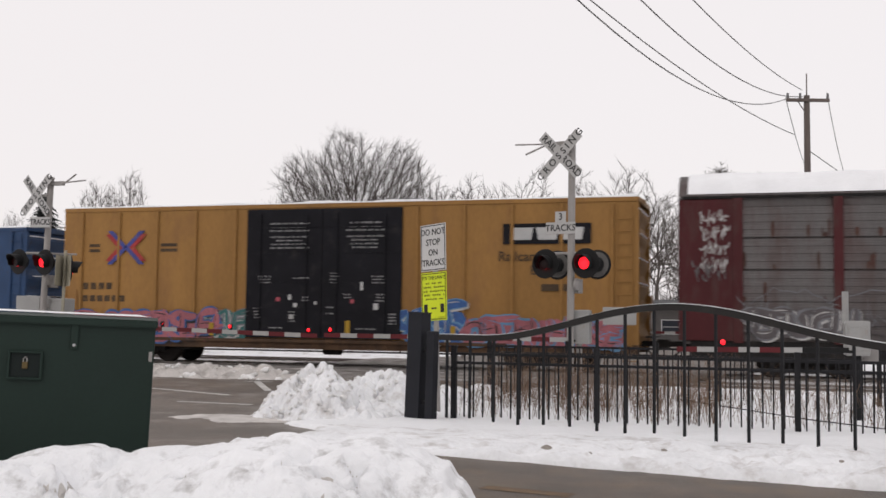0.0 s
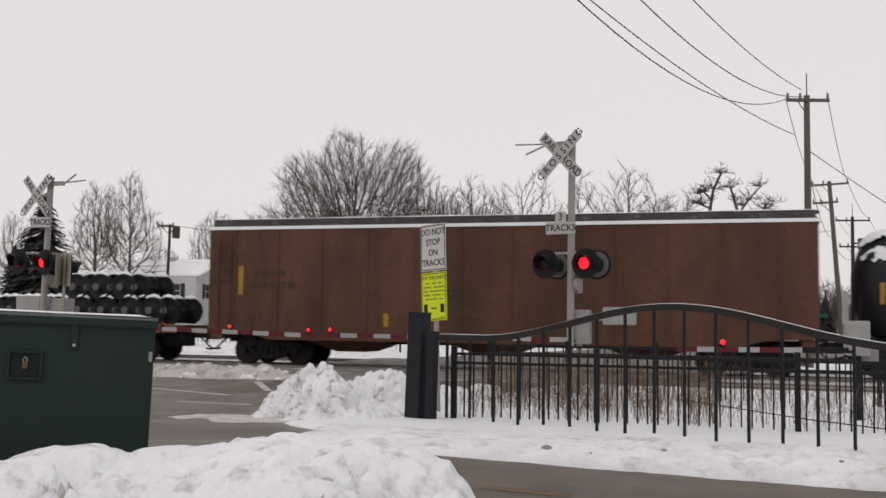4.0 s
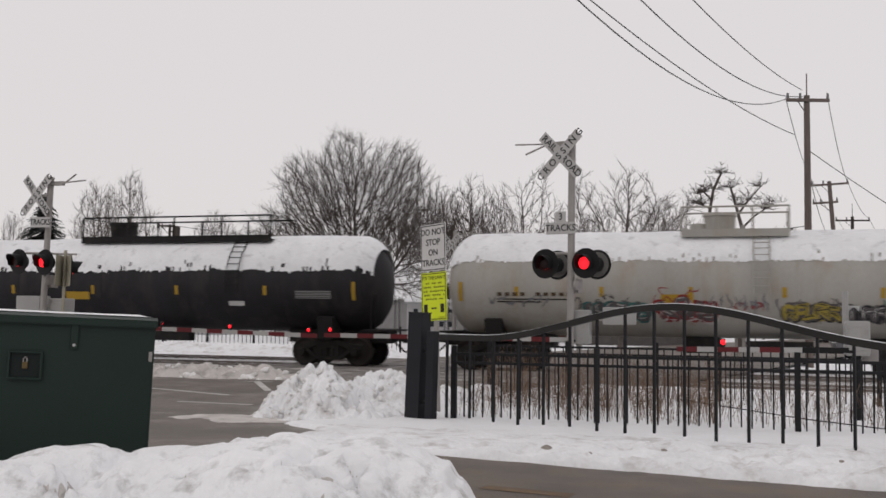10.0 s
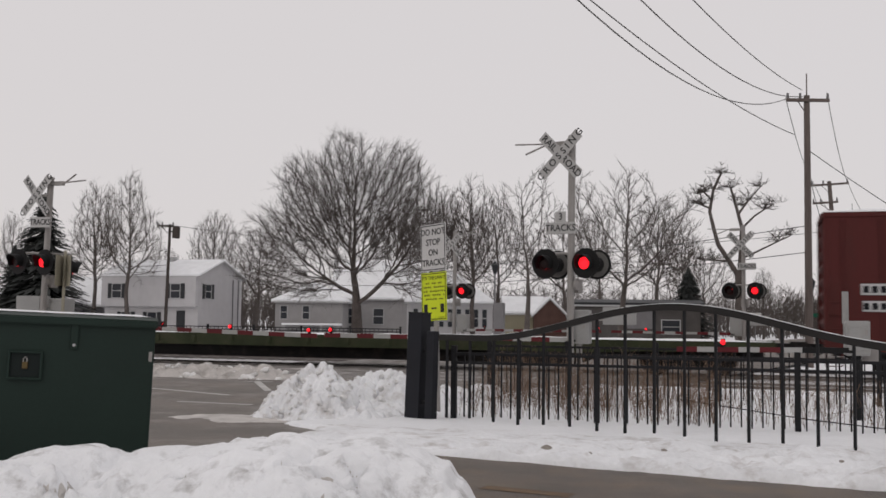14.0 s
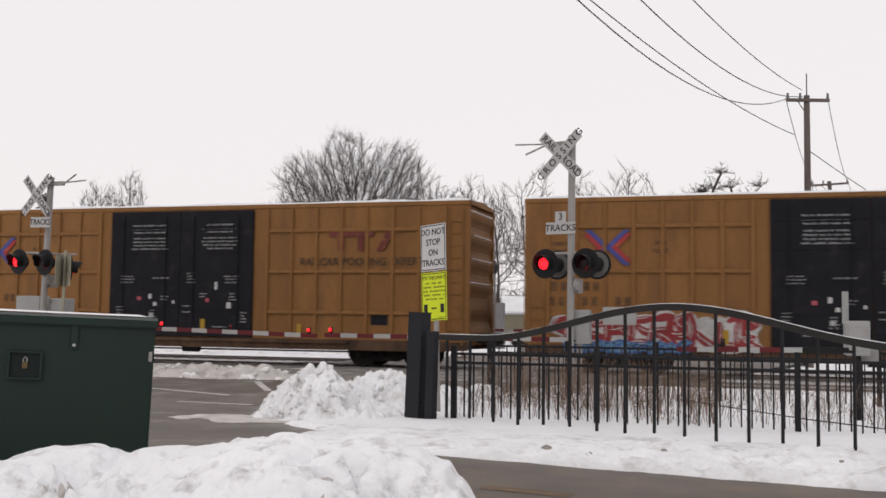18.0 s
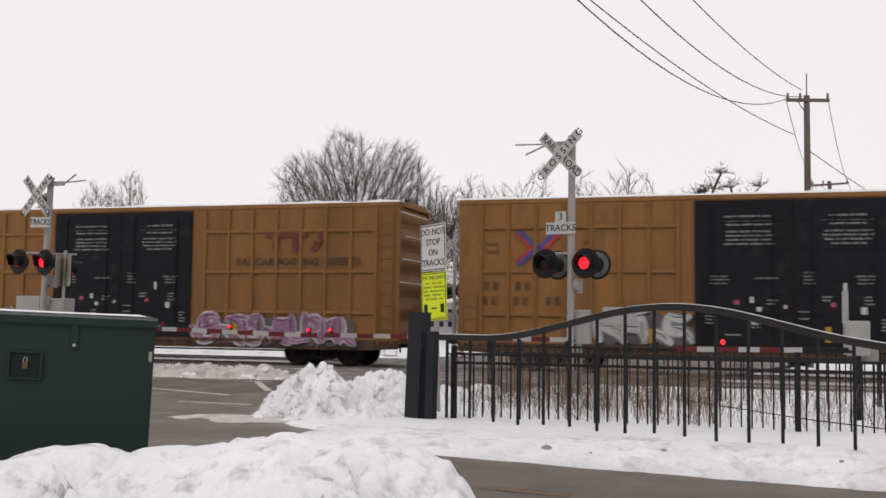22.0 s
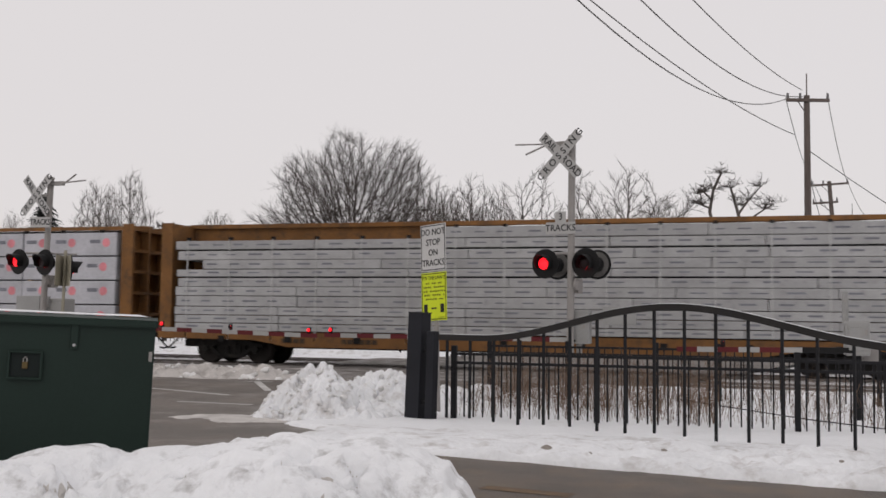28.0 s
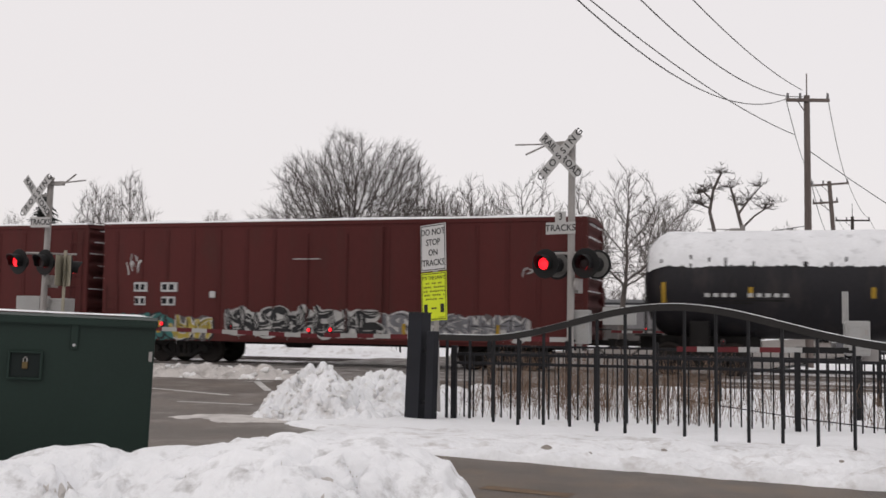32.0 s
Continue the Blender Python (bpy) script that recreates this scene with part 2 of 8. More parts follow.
# ---- rolling stock: paints ----
YELLOW_BOX = material("faded_yellow_paint", (0.205, 0.095, 0.028), 0.7, vary=0.16, coarse=0.6, fine=25, dirt=(0.115, 0.058, 0.026), dirt_amount=0.42, dirt_scale=1.6, streak=0.25, island=0.06)
YELLOW_OLD = material("old_yellow_paint", (0.265, 0.138, 0.04), 0.7, vary=0.15, coarse=0.6, fine=25, dirt=(0.2, 0.1, 0.04), dirt_amount=0.42, dirt_scale=1.6, streak=0.25)
BLACK_DOOR = material("black_door_paint", (0.0085, 0.0083, 0.0115), 0.8, vary=0.2, dirt=(0.03, 0.027, 0.026), dirt_amount=0.25, spec=0.2)
RED_BOX = material("boxcar_red_paint", (0.070, 0.0135, 0.0125), 0.8, vary=0.13, coarse=0.5, fine=20, dirt=(0.05, 0.02, 0.016), dirt_amount=0.4, dirt_scale=1.2, streak=0.2)
MAROON = material("maroon_rack_paint", (0.058, 0.010, 0.012), 0.75, vary=0.15, dirt=(0.06, 0.035, 0.03), dirt_amount=0.5, streak=0.3)
GALVANISED = material("dull_galvanised_sheet", (0.112, 0.105, 0.105), 0.65, 0.15, vary=0.16, coarse=0.7, fine=18, dirt=(0.075, 0.042, 0.038), dirt_amount=0.6, dirt_scale=1.1, streak=0.22)
TANK_BLACK = material("black_tank_paint", (0.0115, 0.0108, 0.0135), 0.62, vary=0.25, coarse=0.8, fine=20, dirt=(0.035, 0.029, 0.028), dirt_amount=0.5, dirt_scale=1.8, spec=0.25, streak=0.4)
TANK_WHITE = material("stained_white_tank_paint", (0.31, 0.30, 0.275), 0.6, vary=0.08, coarse=0.8, fine=20, dirt=(0.26, 0.20, 0.15), dirt_amount=0.4, dirt_scale=1.2, streak=0.3)
HOPPER_TAN = material("rusty_tan_hopper_paint", (0.098, 0.045, 0.027), 0.78, vary=0.28, coarse=0.45, fine=16, dirt=(0.052, 0.028, 0.020), dirt_amount=0.75, dirt_scale=0.8, streak=0.35)
ROOF_GREY = material("dark_grey_hopper_roof", (0.055, 0.052, 0.052), 0.75, vary=0.25, dirt=(0.3, 0.3, 0.31), dirt_amount=0.2, dirt_scale=2.5)
FLAT_RED = material("flatcar_oxide_paint", (0.045, 0.013, 0.012), 0.8, vary=0.22, dirt=(0.06, 0.03, 0.025), dirt_amount=0.5)
FLAT_GREEN = material("flatcar_green_paint", (0.026, 0.033, 0.014), 0.8, vary=0.22, dirt=(0.05, 0.04, 0.025), dirt_amount=0.5)
FLAT_BROWN = material("flatcar_rust_paint", (0.13, 0.066, 0.04), 0.8, vary=0.25, dirt=(0.08, 0.045, 0.03), dirt_amount=0.5)
BLUE_BOX = material("dark_blue_car_paint", (0.02, 0.05, 0.12), 0.55, vary=0.15, dirt=(0.03, 0.03, 0.035), dirt_amount=0.4)
BEAM_YELLOW = material("centrebeam_yellow_paint", (0.19, 0.088, 0.027), 0.75, vary=0.25, dirt=(0.07, 0.04, 0.022), dirt_amount=0.7)
TRUCK_IRON = material("truck_cast_iron", (0.008, 0.0072, 0.0066), 0.9, 0.0, vary=0.3, dirt=(0.04, 0.032, 0.026), dirt_amount=0.3)
WHEEL_STEEL = material("wheel_steel", (0.018, 0.0145, 0.013), 0.7, 0.2, vary=0.2)
NEW_WHEEL = material("new_wheel_steel", (0.011, 0.0105, 0.012), 0.65, 0.2, vary=0.2)
UNDER_BLACK = material("underframe_black", (0.010, 0.009, 0.009), 0.85, vary=0.3, dirt=(0.045, 0.037, 0.03), dirt_amount=0.35)
GRIMY_SILL = material("grimy_brown_sill", (0.075, 0.042, 0.024), 0.85, vary=0.3, coarse=1.2, fine=22, dirt=(0.022, 0.018, 0.015), dirt_amount=0.6, dirt_scale=2.0, streak=0.5)
MARK_FADED = material("worn_dark_stencil", (0.085, 0.044, 0.02), 0.7, vary=0.3, fine=18, dirt=(0.2, 0.095, 0.03), dirt_amount=0.7, dirt_scale=9)
WORN_PATCH = material("worn_pale_patch", (0.26, 0.235, 0.215), 0.75, vary=0.3, fine=20, dirt=(0.13, 0.066, 0.04), dirt_amount=0.5, dirt_scale=5)
RUST = material("rust_runs", (0.062, 0.030, 0.024), 0.85, vary=0.3, fine=30)
STENCIL_WHITE = material("stencil_white", (0.45, 0.45, 0.45), 0.7, vary=0.2, dirt=(0.2, 0.2, 0.2), dirt_amount=0.2, dirt_scale=6)
STENCIL_DIM = material("weathered_small_stencil", (0.24, 0.24, 0.245), 0.7, vary=0.25, dirt=(0.05, 0.05, 0.05), dirt_amount=0.3, dirt_scale=7)
ARM_RED_PLACARD = material("faded_red_placard", (0.30, 0.06, 0.08), 0.6, vary=0.2)
STENCIL_BLACK = material("stencil_dark", (0.055, 0.035, 0.02), 0.7, vary=0.2, dirt=(0.3, 0.16, 0.05), dirt_amount=0.25, dirt_scale=6)
STENCIL_YELLOW = material("stencil_yellow", (0.32, 0.20, 0.02), 0.7, vary=0.12)
LOGO_RED = material("faded_red_paint", (0.30, 0.035, 0.035), 0.7, vary=0.15, dirt=(0.40, 0.2, 0.06), dirt_amount=0.2, dirt_scale=5)
LOGO_MAROON = material("faded_maroon_paint", (0.125, 0.028, 0.022), 0.7, vary=0.2, dirt=(0.40, 0.2, 0.06), dirt_amount=0.25, dirt_scale=4)
LOGO_BLUE = material("faded_blue_paint", (0.05, 0.06, 0.22), 0.7, vary=0.15, dirt=(0.35, 0.2, 0.06), dirt_amount=0.15, dirt_scale=5)
WRAP_WHITE = material("white_lumber_wrap", (0.42, 0.42, 0.45), 0.55, vary=0.12, coarse=1.2, fine=10, bump=0.3, bump_scale=5, island=0.06)
WRAP_GREY = material("grimy_lumber_wrap", (0.36, 0.36, 0.365), 0.6, vary=0.10, coarse=1.7, fine=14, bump=0.7, bump_scale=4, dirt=(0.17, 0.165, 0.17), dirt_amount=0.30, dirt_scale=7.0, island=0.09)
WRAP_PRINT = material("grey_wrap_print", (0.17, 0.175, 0.20), 0.5, vary=0.2)
WRAP_RED = material("pink_red_wrap_print", (0.62, 0.22, 0.25), 0.5, vary=0.2)
LUMBER = material("sawn_lumber_ends", (0.30, 0.22, 0.14), 0.8, vary=0.25)


def paint(name, colour):
    return material(name, colour, 0.6, vary=0.18, coarse=2.2, fine=14, dirt=tuple(c * 0.35 + 0.02 for c in colour), dirt_amount=0.45, dirt_scale=2.5)


SPRAY = {
    "white": paint("spray_white", (0.396, 0.389, 0.382)), "black": paint("spray_black", (0.014, 0.014, 0.016)),
    "pink": paint("spray_pink", (0.302, 0.101, 0.122)), "blue": paint("spray_blue", (0.036, 0.094, 0.259)),
    "teal": paint("spray_teal", (0.03, 0.115, 0.11)), "green": paint("spray_green", (0.036, 0.173, 0.072)),
    "red": paint("spray_red", (0.202, 0.022, 0.025)), "purple": paint("spray_purple", (0.086, 0.036, 0.137)),
    "grey": paint("spray_grey", (0.144, 0.144, 0.158)), "sky": paint("spray_light_blue", (0.101, 0.216, 0.360)),
    "yellow": paint("spray_yellow", (0.302, 0.238, 0.043)), "cyan": paint("spray_cyan", (0.03, 0.17, 0.185)),
    "haze": paint("spray_faint_grey", (0.085, 0.075, 0.078)), "lilac": paint("spray_lilac", (0.238, 0.122, 0.202)),
}


def sprayed_strip(bm, pts, width, y, slot, step):
    """A brushed stroke along pts with rounded ends, widening and thinning as a can does."""
    rows = []
    n = len(pts) - 1
    for i, p in enumerate(pts):
        d = (pts[min(i + 1, n)] - pts[max(i - 1, 0)]).normalized()
        w = width * 0.5 * min(1.0, 0.45 + 2.2 * min(i, n - i) / n)
        q = Vector((-d.z, 0, d.x)) * w
        rows.append([bm.verts.new((v.x, y - step * i, v.z)) for v in (p - q, p + q)])
    for r0, r1 in zip(rows, rows[1:]):
        bm.faces.new((r0[0], r0[1], r1[1], r1[0])).material_index = slot


def letter_strokes(rnd, x, z, w, h):
    """Strokes of one invented sprayed letter: stems, bars, bowls and kicks that spell nothing."""
    def line(p, q, bow=0.0):
        a, b = Vector((x + w * p[0], 0, z + h * p[1])), Vector((x + w * q[0], 0, z + h * q[1]))
        side = Vector((-(b - a).z, 0, (b - a).x))
        return [a.lerp(b, u) + side * bow * math.sin(math.pi * u) for u in (0, 0.17, 0.33, 0.5, 0.67, 0.83, 1)]
    lean = rnd.uniform(-0.12, 0.12)
    l, r = 0.2, 0.8
    out = [line((l, 0.04), (l + lean, rnd.uniform(0.86, 1.0)), rnd.uniform(-0.08, 0.08))]
    kind = rnd.randrange(6)
    if rnd.random() < 0.6:
        out.append(line((rnd.uniform(-0.3, 0.4), rnd.uniform(0.0, 0.9)), (rnd.uniform(0.6, 1.3), rnd.uniform(0.1, 1.05)), rnd.uniform(-0.35, 0.35)))
    if kind in (0, 3, 5):
        out.append(line((r, rnd.uniform(0.0, 0.2)), (r + lean, rnd.uniform(0.8, 1.0)), rnd.uniform(-0.12, 0.12)))
    if kind in (0, 1, 4):
        out.append(line((l + lean, 0.88), (r + 0.1, rnd.uniform(0.7, 1.0)), rnd.uniform(-0.2, 0.1)))
    if kind in (1, 2):
        out.append(line((l, 0.92), (l, 0.42), -0.75))
    if kind in (0, 3, 4):
        out.append(line((l, rnd.uniform(0.4, 0.55)), (r, rnd.uniform(0.35, 0.6)), rnd.uniform(-0.2, 0.2)))
    if kind in (2, 4):
        out.append(line((l + 0.1, 0.45), (r + 0.15, 0.03), rnd.uniform(-0.2, 0.2)))
    if kind in (1, 5):
        out.append(line((l, 0.08), (r + 0.05, 0.1), rnd.uniform(-0.15, 0.15)))
    return out


def graffiti(parent, x0, x1, z0, z1, fill, edge, seed, y=-1.54, count=None, inner=None):
    """A sprayed piece: a row of fat outlined letters that spell nothing, with shading, shine and overspray."""
    rnd = random.Random(seed)
    h = z1 - z0
    count = count or max(3, round((x1 - x0) / (h * 0.50)))
    step = (x1 - x0) / count
    third = inner or ("black" if fill in ("white", "grey", "sky", "yellow", "pink", "lilac") else "white")
    bm = bmesh.new()
    letters = []
    for i in range(count):
        hop = h * rnd.uniform(-0.04, 0.07)
        tall = h * rnd.uniform(0.82, 1.0)
        letters += letter_strokes(rnd, x0 + step * (i - 0.06), z0 + 0.06 * h + hop, step * rnd.uniform(1.3, 1.75), tall * 0.88)
    fat = min(h * 0.21, step * 0.42)
    layer = 0

    def lay(strokes, width, slot, base, shift=(0.0, 0.0)):
        nonlocal layer
        for pts in strokes:
            sprayed_strip(bm, [p + Vector((shift[0], 0, shift[1])) for p in pts], width * rnd.uniform(0.85, 1.12), y - base - 0.00009 * layer, slot, 0.000004)
            layer += 1

    cloud = [[p.lerp(q, u) + Vector((0, 0, 0.05 * h * math.sin(9 * u + i))) for u in (0, 0.2, 0.4, 0.6, 0.8, 1)] for i, (p, q) in enumerate((Vector((x0 + step * k, 0, z0 + h * f)), Vector((x0 + step * (k + 1.2), 0, z0 + h * f))) for k in range(count) for f in (0.22, 0.45, 0.62))]
    if rnd.random() < 0.85:
        lay(cloud, h * 0.36, rnd.choice((1, 1, 0, 3)), -0.0015)
    lay(letters, fat + 0.10, 2 if rnd.random() < 0.6 else 0, 0.0, (0.05, -0.045))
    lay(letters, fat + 0.11, 0, 0.0015)
    lay(letters, fat, 1, 0.003)
    lay([pts[1:-1] for pts in letters if rnd.random() < 0.7], 0.03, 2, 0.005, (-fat * 0.22, fat * 0.2))
    lay([pts[2:] for pts in letters if rnd.random() < 0.4], 0.022, 0, 0.006, (fat * 0.2, -fat * 0.1))
    for _ in range(count):
        dx = rnd.uniform(x0, x1)
        top = Vector((dx, 0, z0 + h * rnd.uniform(0.15, 0.5)))
        lay([[top - Vector((0, 0, h * 0.3 * u)) for u in (0, 0.3, 0.6, 1)]], 0.018, 0, 0.007)
    for v in bm.verts:
        v.co.z = max(z0 - 0.1, v.co.z)
    me = finish(bm, "graffiti", SPRAY[edge])
    me.materials.append(SPRAY[fill])
    me.materials.append(SPRAY[third])
    me.materials.append(SPRAY["haze"])
    tagged(piece("graffiti", me, parent), kind="stuff")


def scrawl(parent, x0, x1, z0, z1, ink, seed, y=-1.54, width=0.035, strokes=5):
    """A thin sprayed tag: hasty crossing strokes."""
    rnd = random.Random(seed)
    bm = bmesh.new()
    for s in range(strokes * 2):
        cx = x0 + (x1 - x0) * (s + 0.5) / (strokes * 2)
        rx, rz = (x1 - x0) / strokes * 0.6, (z1 - z0) * 0.5
        k = [Vector((cx + rnd.uniform(-rx, rx), 0, (z0 + z1) / 2 + rnd.uniform(-rz, rz))) for _ in range(4)]
        pts = []
        for i in range(13):
            u = i / 12
            a, b, c = k[0].lerp(k[1], u), k[1].lerp(k[2], u), k[2].lerp(k[3], u)
            pts.append(a.lerp(b, u).lerp(b.lerp(c, u), u))
        sprayed_strip(bm, pts, width, y - 0.0004 * s, 0, 0.00002)
    tagged(part("graffiti", bm, SPRAY[ink], parent), kind="stuff")


def sprayed_arches(parent, x0, x1, z, rise, ink, seed, y, width=0.06):
    """One long sprayed line of humps over faint scribble."""
    rnd = random.Random(seed)
    bm = bmesh.new()
    x, hump = x0, []
    while x < x1:
        w = rnd.uniform(1.5, 2.7)
        for i in range(10):
            u = i / 10
            hump.append(Vector((x + w * u, 0, z + rise * (math.sin(math.pi * u) ** 0.6 - 0.75) + 0.05 * rnd.gauss(0, 1))))
        x += w
    sprayed_strip(bm, hump, width, y, 0, 0.000005)
    tagged(part("graffiti", bm, SPRAY[ink], parent, "long pale sprayed line of humps"), kind="stuff")


# ---- trucks, couplers ----
WHEEL_R = 0.455


def wheelset_bm(m=None, sides=22):
    bm = bmesh.new()
    turn = pose(0, 0, 0, 0, 0, 90)
    m = turn if m is None else m @ turn
    for s in (-1, 1):
        prof = [(s * 0.62, 0.0), (s * 0.62, 0.14), (s * 0.66, 0.15), (s * 0.68, 0.37), (s * 0.665, 0.39), (s * 0.66, 0.485), (s * 0.69, 0.485), (s * 0.70, WHEEL_R + 0.004), (s * 0.80, WHEEL_R - 0.002), (s * 0.80, 0.39), (s * 0.77, 0.37), (s * 0.765, 0.16), (s * 0.84, 0.13), (s * 0.84, 0.0)]
        add_lathe(bm, prof, m, sides)
    add_lathe(bm, [(-1.0, 0.0), (-1.0, 0.075), (-0.8, 0.085), (0.8, 0.085), (1.0, 0.075), (1.0, 0.0)], m, 10)
    return bm


WHEELSET = finish(wheelset_bm(), "wheelset", WHEEL_STEEL, True)


def truck_frame_mesh():
    bm = bmesh.new()
    for s in (-1, 1):
        y0, y1 = (0.93, 1.07) if s > 0 else (-1.07, -0.93)
        top = [(-1.12, 0.52), (-1.12, 0.66), (-0.62, 0.72), (-0.35, 0.80), (0.35, 0.80), (0.62, 0.72), (1.12, 0.66), (1.12, 0.52), (0.72, 0.52), (0.42, 0.64), (-0.42, 0.64), (-0.72, 0.52)]
        add_plate(bm, top, y0, y1)
        low = [(-0.85, 0.54), (-0.42, 0.20), (0.42, 0.20), (0.85, 0.54), (0.68, 0.54), (0.36, 0.31), (-0.36, 0.31), (-0.68, 0.54)]
        add_plate(bm, low, y0, y1)
        for x in (-0.28, 0.28):
            add_box(bm, x - 0.07, x + 0.07, y0, y1, 0.3, 0.66)
        for x in (-0.12, 0.12):
            add_lathe(bm, [(-0.17, 0.0), (-0.17, 0.09), (0.17, 0.09), (0.17, 0.0)], pose(x, s * 1.0, 0.47, 0, 90, 0), 10)
        for x in (-0.89, 0.89):
            add_lathe(bm, [(0.0, 0.0), (0.0, 0.13), (0.13, 0.12), (0.13, 0.0)], pose(x, s * 1.05, 0.455, 0, 0, 90 * s), 12)
    add_box(bm, -0.2, 0.2, -1.1, 1.1, 0.56, 0.76)
    # Added solid blocks keep the bright ground from showing between the frames.
    add_box(bm, -0.85, 0.85, -0.6, 0.6, 0.24, 0.5)
    for sy in (-1.0, 0.94):
        add_box(bm, -0.5, 0.5, sy, sy + 0.06, 0.24, 0.66)
    add_box(bm, -0.4, -0.32, -0.85, 0.85, 0.3, 0.38)
    add_box(bm, 0.32, 0.4, -0.85, 0.85, 0.3, 0.38)
    return finish(bm, "truck", TRUCK_IRON)


TRUCK = truck_frame_mesh()


def coupler_mesh():
    bm = bmesh.new()
    add_box(bm, -0.45, 0.6, -0.09, 0.09, 0.78, 0.94)
    add_box(bm, -0.62, -0.38, -0.16, 0.14, 0.74, 0.99)
    add_box(bm, -0.70, -0.58, -0.16, -0.05, 0.76, 0.97)
    hose = [(0.1, -0.35, 0.8), (-0.1, -0.35, 0.62), (-0.3, -0.3, 0.46), (-0.52, -0.26, 0.42), (-0.7, -0.25, 0.45)]
    add_tube(bm, hose, 0.03, 6)
    add_tube(bm, [(0.1, -1.3, 0.95), (0.02, -1.3, 0.9), (0.02, -0.2, 0.9)], 0.015, 5)
    return finish(bm, "coupler", UNDER_BLACK)


COUPLER = coupler_mesh()


def running_gear(car, length, inset):
    for x in (inset, length - inset):
        t = piece("truck", TRUCK, car, pose(x, 0, 0))
        for dx in (-0.89, 0.89):
            piece("wheelset", WHEELSET, t, pose(dx, 0, WHEEL_R + 0.003))
    piece("coupler", COUPLER, car, pose(0, 0, 0))
    piece("coupler", COUPLER, car, pose(length, 0, 0, 0, 0, 180))


def ladder(parent, x, y, z0, z1, mat, width=0.42, step=0.36, name="ladder", along="x"):
    bm = bmesh.new()
    n = int((z1 - z0) / step) + 1
    for i in range(n):
        z = z0 + step * i
        if along == "x":
            add_tube(bm, [(x, y + 0.07, z), (x, y, z), (x + width, y, z), (x + width, y + 0.07, z)], 0.013, 5)
        else:
            add_tube(bm, [(x, y, z), (x, y + width, z)], 0.013, 5)
    for dx in (0, width):
        if along == "x":
            add_box(bm, x + dx - 0.02, x + dx + 0.02, y - 0.006, y + 0.012, z0 - 0.1, z1 + 0.1)
        else:
            add_box(bm, x - 0.006, x + 0.012, y + dx - 0.02, y + dx + 0.02, z0 - 0.1, z1 + 0.1)
    return part(name, bm, mat, parent)


def corrugated_end(length_sign, x, half, z0, z1, ridges):
    """An end wall with deep pressed ridges across it."""
    bm = bmesh.new()
    n = ridges * 6
    rows = []
    for i in range(n + 1):
        z = z0 + (z1 - z0) * i / n
        d = 0.11 * (0.5 - 0.5 * math.cos(TAU * ridges * i / n)) if 0 < i < n else 0.0
        rows.append([bm.verts.new((x + length_sign * (0.0 if k in (0, 3) else d - 0.115), yy, z)) for k, yy in enumerate((-half, -half + 0.14, half - 0.14, half))])
    for a, b in zip(rows, rows[1:]):
        for k in range(3):
            bm.faces.new((a[k], a[k + 1], b[k + 1], b[k]))
    return bm


def snow_slab(x0, x1, half, z, thick, seed, nx=48, ny=10, crown=0.06):
    """Snow lying on a roof: soft edges and an uneven top."""
    bm = bmesh.new()
    rows = []
    for i in range(nx + 1):
        row = []
        for j in range(ny + 1):
            u, v = i / nx, 2 * j / ny - 1
            edge = min(1, (1 - abs(v)) * 5) * min(1, min(u, 1 - u) * 20)
            x, y = x0 + (x1 - x0) * u, half * v
            t = thick * edge * (0.75 + 0.5 * noise.noise(Vector((x * 0.9, y * 1.2, seed))))
            row.append(bm.verts.new((x, y, z + crown * (1 - abs(v)) + max(0.004, t))))
        rows.append(row)
    for a, b in zip(rows, rows[1:]):
        for j in range(ny):
            bm.faces.new((a[j], b[j], b[j + 1], a[j + 1]))
    return bm


def roof_mesh(length, half, z, mat, panels=14, crown=0.07):
    bm = bmesh.new()
    rows = []
    for i in range(panels * 4 + 1):
        x = length * i / (panels * 4)
        rib = 0.025 if i % 4 == 0 else 0.0
        rows.append([bm.verts.new((x, y, z + c + (rib if abs(y) < half - 0.05 else 0))) for y, c in ((-half, -0.1), (-half, 0), (0, crown), (half, 0), (half, -0.1))])
    for a, b in zip(rows, rows[1:]):
        for k in range(4):
            bm.faces.new((a[k], b[k], b[k + 1], a[k + 1]))
    bm.faces.new(rows[0])
    bm.faces.new(rows[-1][::-1])
    return finish(bm, "roof", mat)


def snow_lip(x0, x1, y, z, high, seed):
    """A soft, uneven lip of snow along the edge of a roof."""
    bm = bmesh.new()
    n = 90
    rows = []
    for i in range(n + 1):
        x = x0 + (x1 - x0) * i / n
        h = high * max(0.25, 0.8 + 0.7 * noise.noise(Vector((x * 0.7, 0.0, seed))) + 0.4 * noise.noise(Vector((x * 3.1, 2.0, seed))))
        rows.append([bm.verts.new(p) for p in ((x, y + 0.004, z), (x, y, z + h * 0.55), (x, y + 0.03, z + h * 0.9), (x, y + 0.1, z + h), (x, y + 0.35, z + h * 0.9 + 0.02))])
    for a, b in zip(rows, rows[1:]):
        for k in range(4):
            bm.faces.new((a[k], b[k], b[k + 1], a[k + 1]))
    return bm


